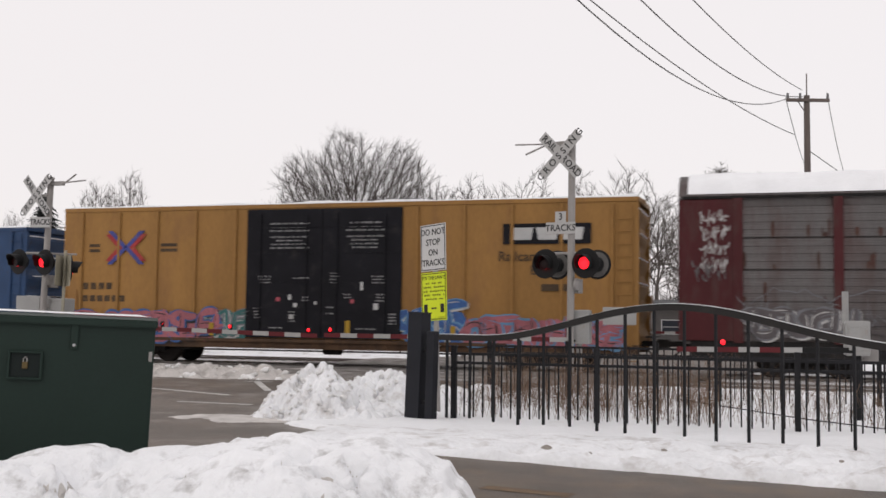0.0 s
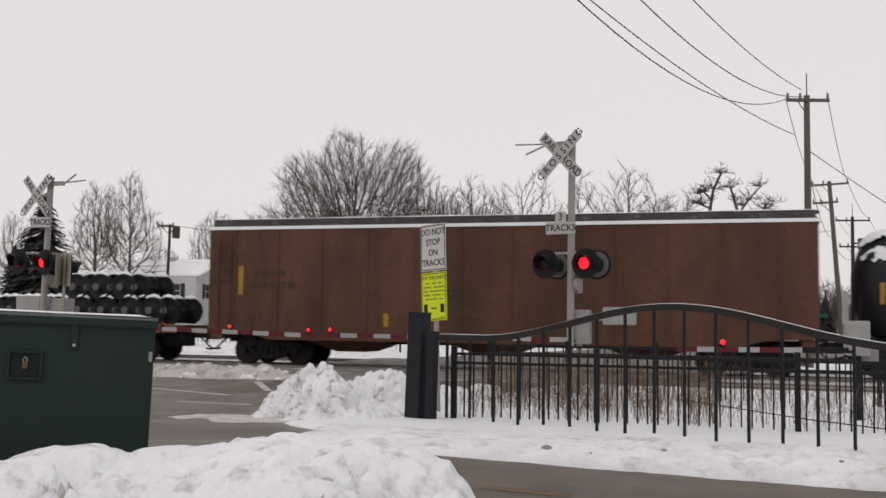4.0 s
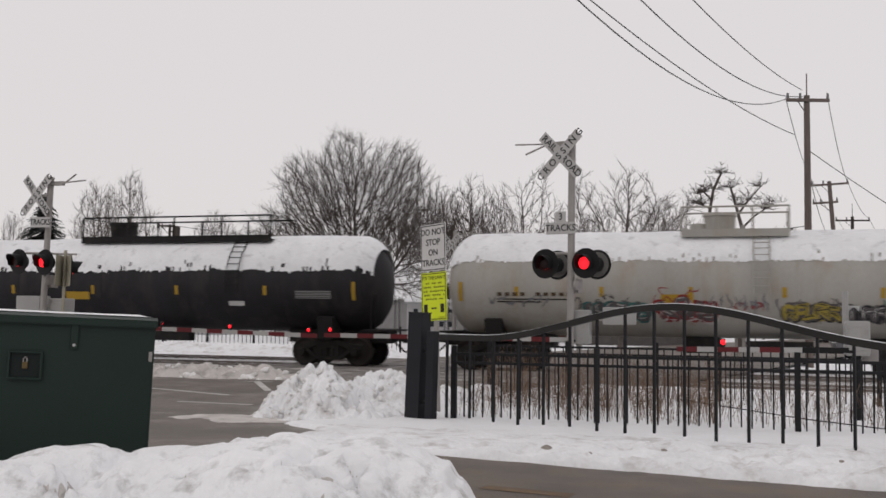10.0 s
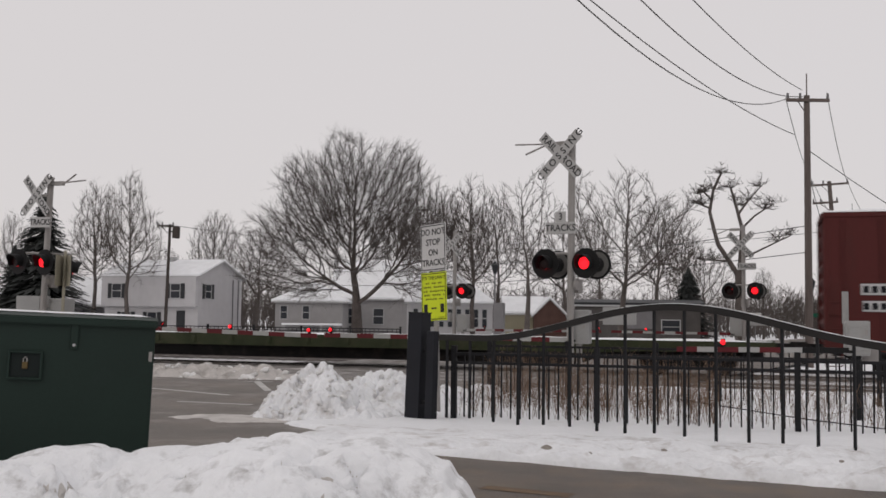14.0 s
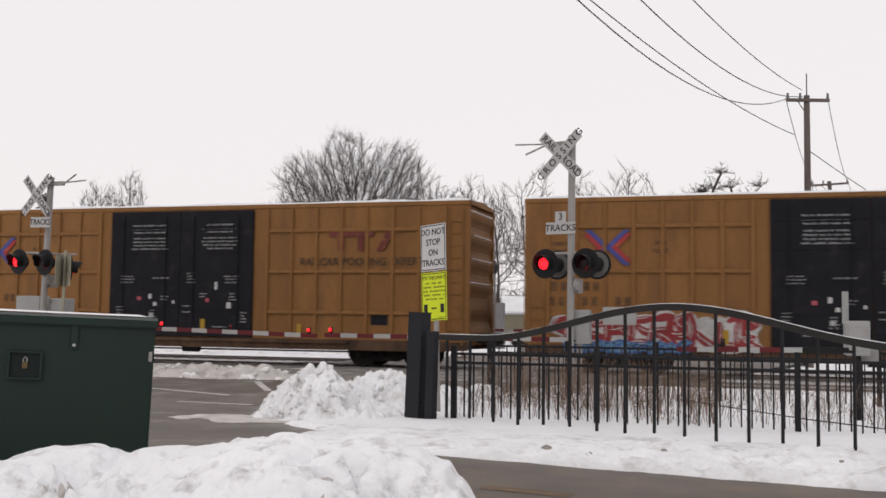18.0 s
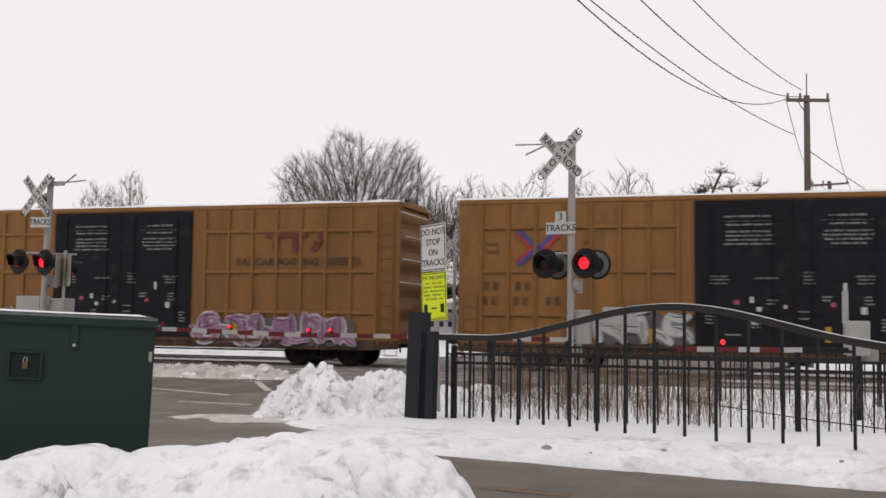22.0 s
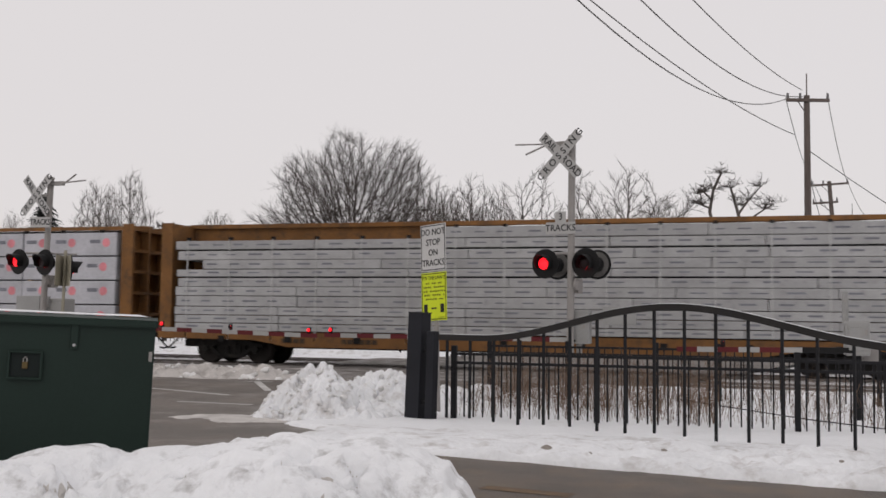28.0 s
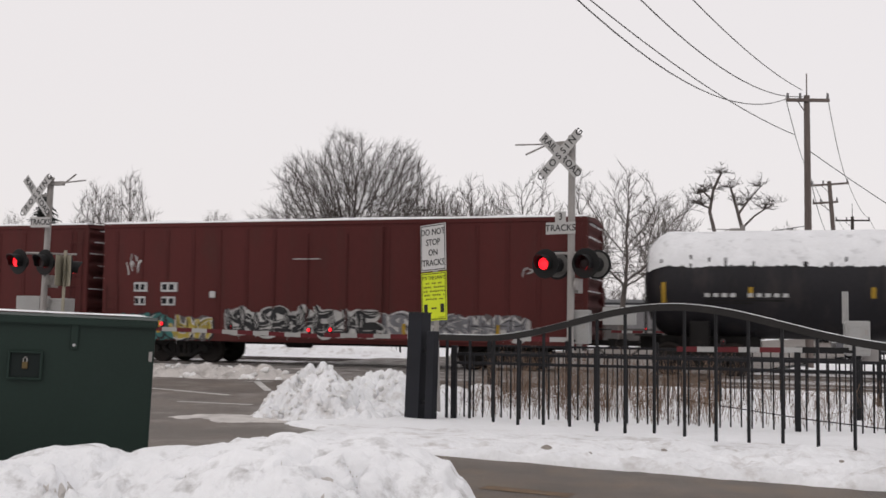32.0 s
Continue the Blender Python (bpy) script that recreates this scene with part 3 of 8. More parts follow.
def stencil_block(rnd, x0, x1, z, lines, h=0.052, gap=0.062):
    """Centred lines of small writing that cannot be read, letter by letter."""
    rows = []
    for i in range(lines):
        wide = (x1 - x0) * rnd.uniform(0.62, 1.0)
        x, end, left = (x0 + x1 - wide) / 2, (x0 + x1 + wide) / 2, rnd.randint(2, 8)
        while x < end:
            w = rnd.uniform(0.022, 0.042)
            rows.append((x, x + w, z - i * (h + gap), h * rnd.choice((1.0, 1.0, 0.8))))
            x += w + 0.018
            left -= 1
            if left == 0:
                x, left = x + 0.05, rnd.randint(2, 8)
    return rows


# ---- the yellow high-cube boxcar ----
BOX_L, BOX_TOP, HALF = 19.1, 5.02, 1.5
POST_MESH = {}


def shared(key, make):
    if key not in POST_MESH:
        POST_MESH[key] = make()
    return POST_MESH[key]


def side_ribs(car, spans, z0, z1, mat, pitch, levels, depth=0.07):
    post = shared(("post", mat.name, z0, z1), lambda: finish(box(-0.05, 0.05, -depth, 0.0, z0, z1, 0.02), "side_post", mat))
    for a, b in spans:
        n = round((b - a) / pitch)
        p = (b - a) / n
        rib = shared(("rib", mat.name, round(p, 3)), lambda: finish(box(0.05, p - 0.05, -depth - 0.004, 0.0, -0.055, 0.055, 0.03), "side_rib", mat))
        for i in range(n + 1):
            piece("side_post", post, car, pose(a + p * i, -HALF, 0))
            piece("side_post", post, car, pose(a + p * i, HALF, 0, 0, 0, 180))
            if i < n:
                for z in levels:
                    piece("side_rib", rib, car, pose(a + p * i, -HALF, z))


def boxcar_shell(name, length, top, bottom, mat, label, ridges, snow, snow_seed, sill_mat=None):
    car = empty(name, pose(0, TRACK_Y, 0), label, "freight car", "cars of the freight train")
    part("body", box(0.16, length - 0.16, -HALF, HALF, bottom + 0.3, top), mat, car)
    for s in (-1, 1):
        y0, y1 = (HALF - 0.02, HALF + 0.02) if s > 0 else (-HALF - 0.02, -HALF + 0.02)
        sill = [(0.0, bottom + 0.32), (0.0, bottom + 0.06), (1.2, bottom), (length - 1.2, bottom), (length, bottom + 0.06), (length, bottom + 0.32)]
        part("side_sill", plate(sill, y0, y1), sill_mat or mat, car)
        part("top_chord", box(0.0, length, y0 - 0.01, y1 + 0.01, top - 0.1, top + 0.03, 0.01), mat, car)
    for x in (0.0, length - 0.16):
        for y in (-HALF, HALF - 0.1):
            part("corner_post", box(x, x + 0.16, y, y + 0.1, bottom + 0.3, top, 0.01), mat, car)
    part("end_wall", corrugated_end(-1, 0.02, HALF, bottom + 0.2, top, ridges), mat, car)
    part("end_wall", corrugated_end(1, length - 0.02, HALF, bottom + 0.2, top, ridges), mat, car)
    piece("roof", roof_mesh(length, HALF + 0.02, top + 0.02, mat), car)
    part("roof_snow", snow_slab(0.02, length - 0.02, HALF - 0.01, top + 0.045, snow, snow_seed), SNOW_CAP, car, smooth=True)
    part("eave_snow", snow_lip(0.02, length - 0.02, -HALF - 0.035, top + 0.026, 0.075, snow_seed), SNOW_CAP, car, smooth=True)
    ridge_z = [bottom + 0.2 + (top - bottom - 0.2) * (k + 0.62) / ridges for k in range(ridges)]
    for k, z in enumerate(ridge_z[ridges // 3:]):
        part("ridge_snow", box(length - 0.09, length - 0.02, -HALF + 0.2 + 0.25 * (k % 3), HALF - 0.2 - 0.2 * ((k + 1) % 2), z, z + 0.03, 0.006), SNOW_PILE, car)
    part("centre_sill", box(0.3, length - 0.3, -0.3, 0.3, 0.62, bottom + 0.42), UNDER_BLACK, car)
    ladder(car, 0.16, -HALF - 0.06, bottom + 0.3, bottom + 1.7, mat)
    ladder(car, length - 0.62, -HALF - 0.06, bottom + 0.3, top - 0.3, mat)
    ladder(car, length + 0.06, 0.95, bottom + 0.4, bottom + 1.6, mat, along="y")
    part("brake_reservoir", lathe([(-0.45, 0.0), (-0.42, 0.18), (0.42, 0.18), (0.45, 0.0)], pose(length * 0.42, -0.7, 0.72), 12), UNDER_BLACK, car)
    part("brake_platform", box(length + 0.1, length + 0.4, -0.6, 0.5, bottom + 0.52, bottom + 0.56), UNDER_BLACK, car)
    part("hand_brake", lathe([(0, 0.0), (0, 0.26), (0.03, 0.28), (0.06, 0.26), (0.06, 0.0)], pose(length + 0.11, 0.5, bottom + 1.5), 16), mat, car)
    for x in (0.25, length - 0.25):
        part("step", tube([(x - 0.2, -HALF, bottom + 0.1), (x - 0.2, -HALF, 0.38), (x + 0.2, -HALF, 0.38), (x + 0.2, -HALF, bottom + 0.1)], 0.018, 5), mat, car)
    running_gear(car, length, 2.75)
    return car


def crossed_chevrons(parent, cx, cz, size, y):
    """Two opposed chevrons, blue within red."""
    for sgn in (-1, 1):
        for mat, off in ((LOGO_BLUE, -0.09), (LOGO_RED, 0.17)):
            bm = bmesh.new()
            for up in (-1, 1):
                reach = 0.98 - (off + 0.09) * 0.75
                o = [(cx + sgn * off * size, cz), (cx + sgn * (off + reach * 0.80) * size, cz + up * reach * 0.78 * size), (cx + sgn * (off + reach * 0.80 + 0.28) * size, cz + up * reach * 0.78 * size), (cx + sgn * (off + 0.28) * size, cz)]
                add_plate(bm, o, y - 0.004 - 0.001 * up, y)
            part("emblem", bm, mat, parent)


def yellow_boxcar(rnd, old=False):
    mat = YELLOW_OLD if old else YELLOW_BOX
    car = boxcar_shell("boxcar", BOX_L, BOX_TOP, 0.52, mat, "yellow high-cube boxcar with black double doors", 6, 0.05, rnd.random() * 9, GRIMY_SILL)
    levels = (4.2, 2.92, 1.66) if not old else ()
    side_ribs(car, ((0.72, 6.4), (12.5, 18.35)), 0.95, BOX_TOP - 0.12, mat, 0.81 if not old else 1.5, levels)
    for k, (a, b) in enumerate(((6.85, 9.42), (9.44, 12.02))):
        d = part("door", box(a, b, -HALF - 0.09, -HALF + 0.01, 0.86, BOX_TOP - 0.14, 0.012), BLACK_DOOR, car, "black plug door")
        for z in (1.7, 2.6, 3.5, 4.3):
            part("door_rib", box(a + 0.06, b - 0.06, -HALF - 0.11, -HALF - 0.085, z, z + 0.06), BLACK_DOOR, d)
        for x in (a + 0.5, b - 0.5):
            part("lock_bar", tube([(x, -HALF - 0.13, 1.0), (x, -HALF - 0.13, 4.7)], 0.022, 6), BLACK_DOOR, d)
    part("door_track", box(3.6, 15.3, -HALF - 0.1, -HALF + 0.01, 0.72, 0.82), GRIMY_SILL, car)
    for k in range(9):
        part("sill_gusset", box(2.2 + 1.85 * k, 2.32 + 1.85 * k, -HALF - 0.05, -HALF - 0.018, 0.54, 0.82), GRIMY_SILL, car)
    part("brake_rod", tube([(3.4, -0.9, 0.44), (15.4, -0.9, 0.46)], 0.03, 6), UNDER_BLACK, car)
    part("brake_cylinder", lathe([(-0.3, 0.0), (-0.28, 0.15), (0.28, 0.15), (0.3, 0.0)], pose(9.6, -1.0, 0.5), 12), UNDER_BLACK, car)
    yb = -HALF - 0.095
    rows = []
    for c in (8.3, 10.85):
        rows += stencil_block(rnd, c - 0.72, c + 0.72, 4.40, 3) + stencil_block(rnd, c - 0.68, c + 0.68, 3.98, 4)
    for c, z, wide, lines in ((7.5, 2.75, 0.5, 3), (8.75, 2.7, 0.8, 1), (9.85, 2.85, 0.35, 4), (11.3, 2.75, 0.55, 3), (11.35, 2.2, 0.3, 3), (7.25, 1.75, 0.25, 4), (8.45, 1.65, 0.25, 4), (9.7, 1.8, 0.3, 3), (11.75, 1.7, 0.25, 5), (8.9, 2.1, 0.3, 2), (10.3, 2.2, 0.3, 2), (7.9, 1.15, 0.6, 1), (10.9, 1.15, 0.7, 1)):
        rows += stencil_block(rnd, c - wide / 2, c + wide / 2, z, lines, 0.045, 0.05)
    bars(rows, STENCIL_DIM, car, yb)
    bars([(8.32, 8.42, 2.05, 0.16), (8.5, 8.62, 1.82, 0.12), (10.72, 10.8, 2.35, 0.3), (8.36, 8.5, 1.45, 0.14), (11.15, 11.3, 1.75, 0.2), (9.2, 9.28, 1.9, 0.1)], STENCIL_WHITE, car, yb, "placard")
    bars([(7.9, 8.04, 2.0, 0.12), (10.4, 10.52, 1.95, 0.12)], ARM_RED_PLACARD, car, yb, "placard")
    bars([(10.25, 10.4, 1.0, 0.42), (5.6, 5.75, 0.9, 0.4), (13.6, 13.75, 0.9, 0.4)], STENCIL_YELLOW, car, yb - 0.02, "reflector")
    ym = -HALF - 0.008 if not old else -HALF - 0.006
    return car, ym


def dress_boxcar(car, ym, rnd):
    """Emblem, slogan and reporting marks as on the newer yellow cars."""
    crossed_chevrons(car, 2.42, 3.6, 0.66, -HALF - 0.052)
    lettering("next\nload", 0.23, STENCIL_BLACK, car, pose(1.05, ym, 3.62))
    lettering("any\nroad", 0.23, STENCIL_BLACK, car, pose(3.9, ym, 3.62))
    for z, count, x in ((2.36, 4, 0.8), (1.93, 6, 0.75)):
        bars([(x + 0.27 * i + 0.4 * (i // 2), x + 0.27 * i + 0.4 * (i // 2) + 0.17, z, 0.26) for i in range(count)], MARK_FADED, car, ym, "reporting_mark")
    bm = bmesh.new()
    yl = -HALF - 0.03
    add_box(bm, 14.62, 16.08, yl - 0.026, yl, 4.0, 4.16)
    for x in (14.9, 15.55):
        add_box(bm, x, x + 0.2, yl - 0.026, yl, 3.56, 3.999)
    add_plate(bm, [(16.16, 3.56), (16.4, 3.56), (16.74, 4.16), (16.5, 4.16)], yl - 0.026, yl)
    part("emblem", bm, LOGO_MAROON, car)
    lettering("RAILCAR POOLING EXPERTS", 0.33, STENCIL_BLACK, car, pose(15.75, -HALF - 0.056, 3.22))
    part("consolidated_stencil", box(16.0, 16.55, ym - 0.002, ym + 0.004, 1.3, 1.72), BLACK_DOOR, car)


CARS = []   # (car, place of its leading end when the clip starts)


def couple(car, start):
    CARS.append((car, start))
    return car


rnd = random.Random(5)
# 0: blue car that leaves at the very start
blue_car = boxcar_shell("boxcar", 16.2, 4.42, 0.8, BLUE_BOX, "dark blue boxcar at the head of the seen train", 5, 0.05, 1.2)
side_ribs(blue_car, ((0.6, 15.6),), 1.1, 4.3, BLUE_BOX, 1.25, ())
couple(blue_car, -40.1)
# 1: older yellow car with a black-backed emblem
old_car, old_y = yellow_boxcar(rnd, True)
crossed_chevrons(old_car, 2.42, 3.72, 0.72, -HALF - 0.052)
bars([(1.0, 1.4, 3.75, 0.1), (1.0, 1.4, 3.58, 0.1), (3.7, 4.3, 3.75, 0.1), (3.7, 4.3, 3.58, 0.1)] + [(0.8 + 0.3 * i, 1.0 + 0.3 * i, 2.35, 0.22) for i in range(4)] + [(0.8 + 0.28 * i, 1.0 + 0.28 * i, 1.95, 0.2) for i in range(6)], STENCIL_BLACK, old_car, old_y)
part("emblem_plate", box(15.15, 17.75, -HALF - 0.04, -HALF - 0.03, 3.72, 4.32), BLACK_DOOR, old_car)
emb = bmesh.new()
for x in (15.4, 16.14, 16.88):
    add_plate(emb, [(x + 0.06, 3.84), (x + 0.6, 3.84), (x + 0.66, 4.2), (x, 4.2)], -HALF - 0.046, -HALF - 0.041)
part("emblem", emb, STENCIL_WHITE, old_car)
lettering("Railcar Pooling\n       Experts", 0.4, STENCIL_BLACK, old_car, pose(16.2, -HALF - 0.034, 3.15))
bars([(16.3, 17.5, 2.35, 0.2)], STENCIL_BLACK, old_car, -HALF - 0.03)
graffiti(old_car, 0.5, 5.6, 0.7, 1.8, "pink", "blue", 11, -1.58)
graffiti(old_car, 5.7, 6.8, 0.75, 1.9, "teal", "grey", 12, -1.58)
graffiti(old_car, 12.1, 13.9, 0.7, 1.95, "blue", "sky", 13, -1.58)
graffiti(old_car, 13.9, 18.6, 0.7, 1.7, "pink", "sky", 14, -1.58)
couple(old_car, -22.4)


# ---- covered car carrier ----
def auto_rack(start):
    L = 27.5
    car = empty("autorack_car", pose(0, TRACK_Y, 0), "maroon and galvanised covered car carrier with snow on its roof", "freight car", "cars of the freight train")
    part("body", box(0.15, L - 0.15, -1.42, 1.42, 0.9, 4.95), GALVANISED, car)
    posts = [0.0, 1.6, 4.2, 6.5, 9.2, 12.1, 15.1, 18.0, 20.8, 23.1, 25.5, 27.5]
    for a, b in zip(posts[1:-1], posts[2:-1]):
        for z in (1.25, 2.1, 2.98, 3.86):
            bm = bmesh.new()
            rows = []
            for i in range(17):
                zz = z + 0.84 * (i // 2 + (i % 2) * 0.86) / 8 if i < 16 else z + 0.84
                d = 0.018 * ((i // 2) % 2)
                rows.append([bm.verts.new((xx, -1.5 + d, zz)) for xx in (a + 0.12, b - 0.12)])
            for r0, r1 in zip(rows, rows[1:]):
                bm.faces.new((r0[0], r0[1], r1[1], r1[0]))
            part("side_screen", bm, GALVANISED, car)
    for x in posts[1:-1]:
        part("side_post", box(x - 0.13, x + 0.13, -1.56, -1.42, 0.95, 4.95, 0.015), MAROON, car)
        part("side_post", box(x - 0.13, x + 0.13, 1.42, 1.56, 0.95, 4.95, 0.015), MAROON, car)
    part("end_panel", box(0.0, 1.5, -1.53, -1.40, 1.0, 4.92, 0.02), MAROON, car)
    part("end_panel", box(25.6, L, -1.53, -1.40, 1.0, 4.92, 0.02), MAROON, car)
    part("top_band", box(15.1, 20.75, -1.585, -1.49, 4.02, 4.94, 0.01), MAROON, car, "maroon name board with white lettering bars")
    for x in (0.02, L - 0.1):
        for y0, y1 in ((-1.35, -0.02), (0.02, 1.35)):
            d = part("end_door", box(x, x + 0.08, y0, y1, 1.0, 4.9, 0.01), MAROON, car)
            for i in range(5):
                part("hinge", box(x - 0.03, x + 0.11, y0 + 0.1, y0 + 0.3, 1.3 + 0.8 * i, 1.36 + 0.8 * i), MAROON, d)
    part("side_sill", box(0.3, L - 0.3, -1.5, -1.3, 0.55, 1.0, 0.02), UNDER_BLACK, car)
    part("side_sill", box(0.3, L - 0.3, 1.3, 1.5, 0.55, 1.0, 0.02), UNDER_BLACK, car)
    part("centre_sill", box(0.3, L - 0.3, -0.35, 0.35, 0.45, 0.95), UNDER_BLACK, car)
    bm = bmesh.new()
    arch = [(-1.52, 4.93), (-1.5, 5.05), (-1.34, 5.38), (-0.95, 5.62), (-0.45, 5.72), (0.0, 5.74), (0.45, 5.72), (0.95, 5.62), (1.34, 5.38), (1.5, 5.05), (1.52, 4.93)]
    rows = [[bm.verts.new((x, y, z)) for y, z in arch] for x in [L * i / 36 for i in range(37)]]
    for a, b in zip(rows, rows[1:]):
        for k in range(len(arch) - 1):
            bm.faces.new((a[k], b[k], b[k + 1], a[k + 1]))
    bm.faces.new(rows[0])
    bm.faces.new(rows[-1][::-1])
    part("roof", bm, GALVANISED, car)
    # Black strip added to draw the dark gap below the roof's edge.
    part("eave_channel", box(0.1, L - 0.1, -1.56, -1.50, 4.93, 5.01, 0.006), UNDER_BLACK, car)
    bm = bmesh.new()
    rows = []
    for i in range(81):
        x = 0.25 + (L - 0.5) * i / 80
        rows.append([bm.verts.new((x, y * 1.005, z + 0.02 + 0.05 * (1 - (y / 1.55) ** 2) * (1 + noise.noise(Vector((x, y, 4.0)))))) for y, z in arch[1:-1]])
    for a, b in zip(rows, rows[1:]):
        for k in range(len(arch) - 3):
            bm.faces.new((a[k], b[k], b[k + 1], a[k + 1]))
    part("roof_snow", bm, SNOW_CAP, car, smooth=True)
    bm = bmesh.new()
    x = 15.9
    for w in (0.26, 0.2, 0.2, 0.14, 0.24, 0.2, 0.2, 0.22):
        add_box(bm, x, x + w - 0.05, -1.592, -1.584, 4.5, 4.66)
        x += w
    add_box(bm, 15.85, 18.3, -1.592, -1.584, 4.34, 4.42)
    x = 18.25
    for w, h in ((0.42, 0.52), (0.28, 0.24), (0.28, 0.24), (0.18, 0.36), (0.3, 0.44), (0.16, 0.36), (0.28, 0.24)):
        add_box(bm, x, x + w - 0.08, -1.592, -1.584, 4.22, 4.22 + h)
        x += w
    part("name_writing", bm, STENCIL_WHITE, car)
    sprayed_arches(car, 1.9, 25.4, 2.3, 0.40, "grey", 40, -1.575, 0.045)
    rust = bmesh.new()
    rr = random.Random(61)
    for _ in range(150):
        x, z = rr.uniform(1.7, 25.4), rr.choice((1.22, 2.08, 2.96, 3.84))
        hh = rr.uniform(0.1, 0.6)
        sprayed_strip(rust, [Vector((x, 0, z + hh * (1 - u))) for u in (0, 0.3, 0.6, 1)], rr.uniform(0.03, 0.12), -1.506 - rr.uniform(0, 0.003), 0, 0.00001)
    tagged(part("rust_staining", rust, RUST, car), kind="stuff")
    for k in range(11):
        scrawl(car, 2.0 + 2.1 * k, 3.7 + 2.1 * k, 1.15, 1.7, "haze", 41 + k, -1.57, 0.05, 4)
    for k in range(4):
        scrawl(car, 0.6, 1.35, 2.85 + 0.43 * k, 3.35 + 0.43 * k, "white", 50 + 7 * k, -1.54, 0.03, 7)
    scrawl(car, 0.3, 1.3, 2.6, 3.3, "haze", 53, -1.54, 0.06, 5)
    scrawl(car, 25.7, 27.0, 1.1, 2.15, "grey", 51, -1.54, 0.09, 9)
    graffiti(car, 1.9, 4.4, 1.05, 2.1, "haze", "grey", 52, -1.57)
    graffiti(car, 5.4, 9.0, 1.05, 2.0, "haze", "grey", 54, -1.57)
    for k in range(5):
        scrawl(car, 1.7 + 4.6 * k, 5.5 + 4.6 * k, 1.1, 2.3, "grey", 55 + k, -1.575, 0.03, 7)
    running_gear(car, L, 3.4)
    return couple(car, start)


auto_rack(-2.2)


# ---- flatcars ----
def flat_car(start, L, mat, label, deck=0.95, depth=0.34, inset=2.4):
    car = empty("flatcar", pose(0, TRACK_Y, 0), label, "freight car", "cars of the freight train")
    part("deck", box(0.0, L, -1.45, 1.45, deck - 0.1, deck, 0.01), mat, car)
    for s in (-1, 1):
        y0, y1 = (1.4, 1.5) if s > 0 else (-1.5, -1.4)
        side = [(0, deck + 0.03), (0, deck - 0.24), (inset + 1.2, deck - 0.28), (inset + 2.6, deck - depth), (L - inset - 2.6, deck - depth), (L - inset - 1.2, deck - 0.28), (L, deck - 0.24), (L, deck + 0.03)]
        part("side_sill", plate(side, y0, y1), mat, car)
        low = [(inset + 1.9, deck - 0.26), (inset + 3.2, 0.24), (L - inset - 3.2, 0.24), (L - inset - 1.9, deck - 0.26)]
        part("underframe_side", plate(low, min(s * 0.9, s * 0.84), max(s * 0.9, s * 0.84)), UNDER_BLACK, car)
    n = int(L / 1.3)
    pocket = shared(("pocket", mat.name), lambda: finish(box(-0.07, 0.07, -0.06, 0.0, -0.2, 0.0, 0.008), "stake_pocket", mat))
    for i in range(n):
        piece("stake_pocket", pocket, car, pose(0.6 + (L - 1.2) * i / (n - 1), -1.5, deck - 0.05))
    part("centre_sill", box(0.3, L - 0.3, -0.32, 0.32, 0.5, deck - 0.1), UNDER_BLACK, car)
    part("deck_snow", snow_slab(0.1, L - 0.1, 1.38, deck + 0.004, 0.06, start, crown=0.0), SNOW_CAP, car, smooth=True)
    part("hand_brake", lathe([(0, 0.0), (0, 0.24), (0.05, 0.24), (0.05, 0.0)], pose(0.15, -0.9, deck + 0.05), 14), UNDER_BLACK, car)
    running_gear(car, L, inset)
    return couple(car, start)


wheel_flat = flat_car(26.7, 18.5, FLAT_BROWN, "rust-brown flatcar loaded with rows of railway wheelsets", 1.2, 0.75)
bars([(3.7 + 0.24 * i + (0.25 if i > 2 else 0), 3.88 + 0.24 * i + (0.25 if i > 2 else 0), 0.72, 0.24) for i in range(7)] + [(6.0, 6.22, 0.7, 0.3)], STENCIL_BLACK, wheel_flat, -1.512)
bars([(3.55, 5.55, 0.66, 0.36), (5.85, 6.4, 0.66, 0.36), (6.6, 8.4, 0.62, 0.34)], WORN_PATCH, wheel_flat, -1.503, "white_patch", 0.003)
LOAD_WHEELS = finish(wheelset_bm(None, 18), "wheelset_load", NEW_WHEEL, True)
WHEEL_SNOW = bmesh.new()
for s in (-0.72, 0.72):
    add_tube(WHEEL_SNOW, [(-0.27, s, 0.375), (-0.16, s, 0.445), (0, s, 0.475), (0.16, s, 0.445), (0.27, s, 0.375)], [0.02, 0.065, 0.085, 0.065, 0.02], 8)
WHEEL_SNOW = finish(WHEEL_SNOW, "wheelset_snow", SNOW_CAP)
WHEEL_CAP = finish(lathe([(0, 0.0), (0, 0.125), (0.03, 0.12), (0.035, 0.0)], pose(0, -1.0, 0, 0, 0, -90), 14), "axle_cap", material("pale_axle_cap", (0.10, 0.10, 0.105), 0.7))
for i in range(38):
    w = piece("wheelset_load", LOAD_WHEELS, wheel_flat, pose(0.72 + 0.92 * (i // 2) + 0.40 * (i % 2), 0.24 * (i % 2) - 0.12, 1.2 + 0.47))
    piece("axle_cap", WHEEL_CAP, w)
    tagged(piece("wheelset_snow", WHEEL_SNOW, w), kind="stuff")
for base in (1.05, 14.3):
    for i in range(6):
        w = piece("wheelset_load", LOAD_WHEELS, wheel_flat, pose(base + 0.92 * (i // 2) + 0.40 * (i % 2), 0.24 * (i % 2) - 0.12, 2.44))
        piece("axle_cap", WHEEL_CAP, w)
        tagged(piece("wheelset_snow", WHEEL_SNOW, w), kind="stuff")
red_flat = flat_car(166.2, 27.7, FLAT_RED, "long oxide-red empty flatcar dusted with snow")
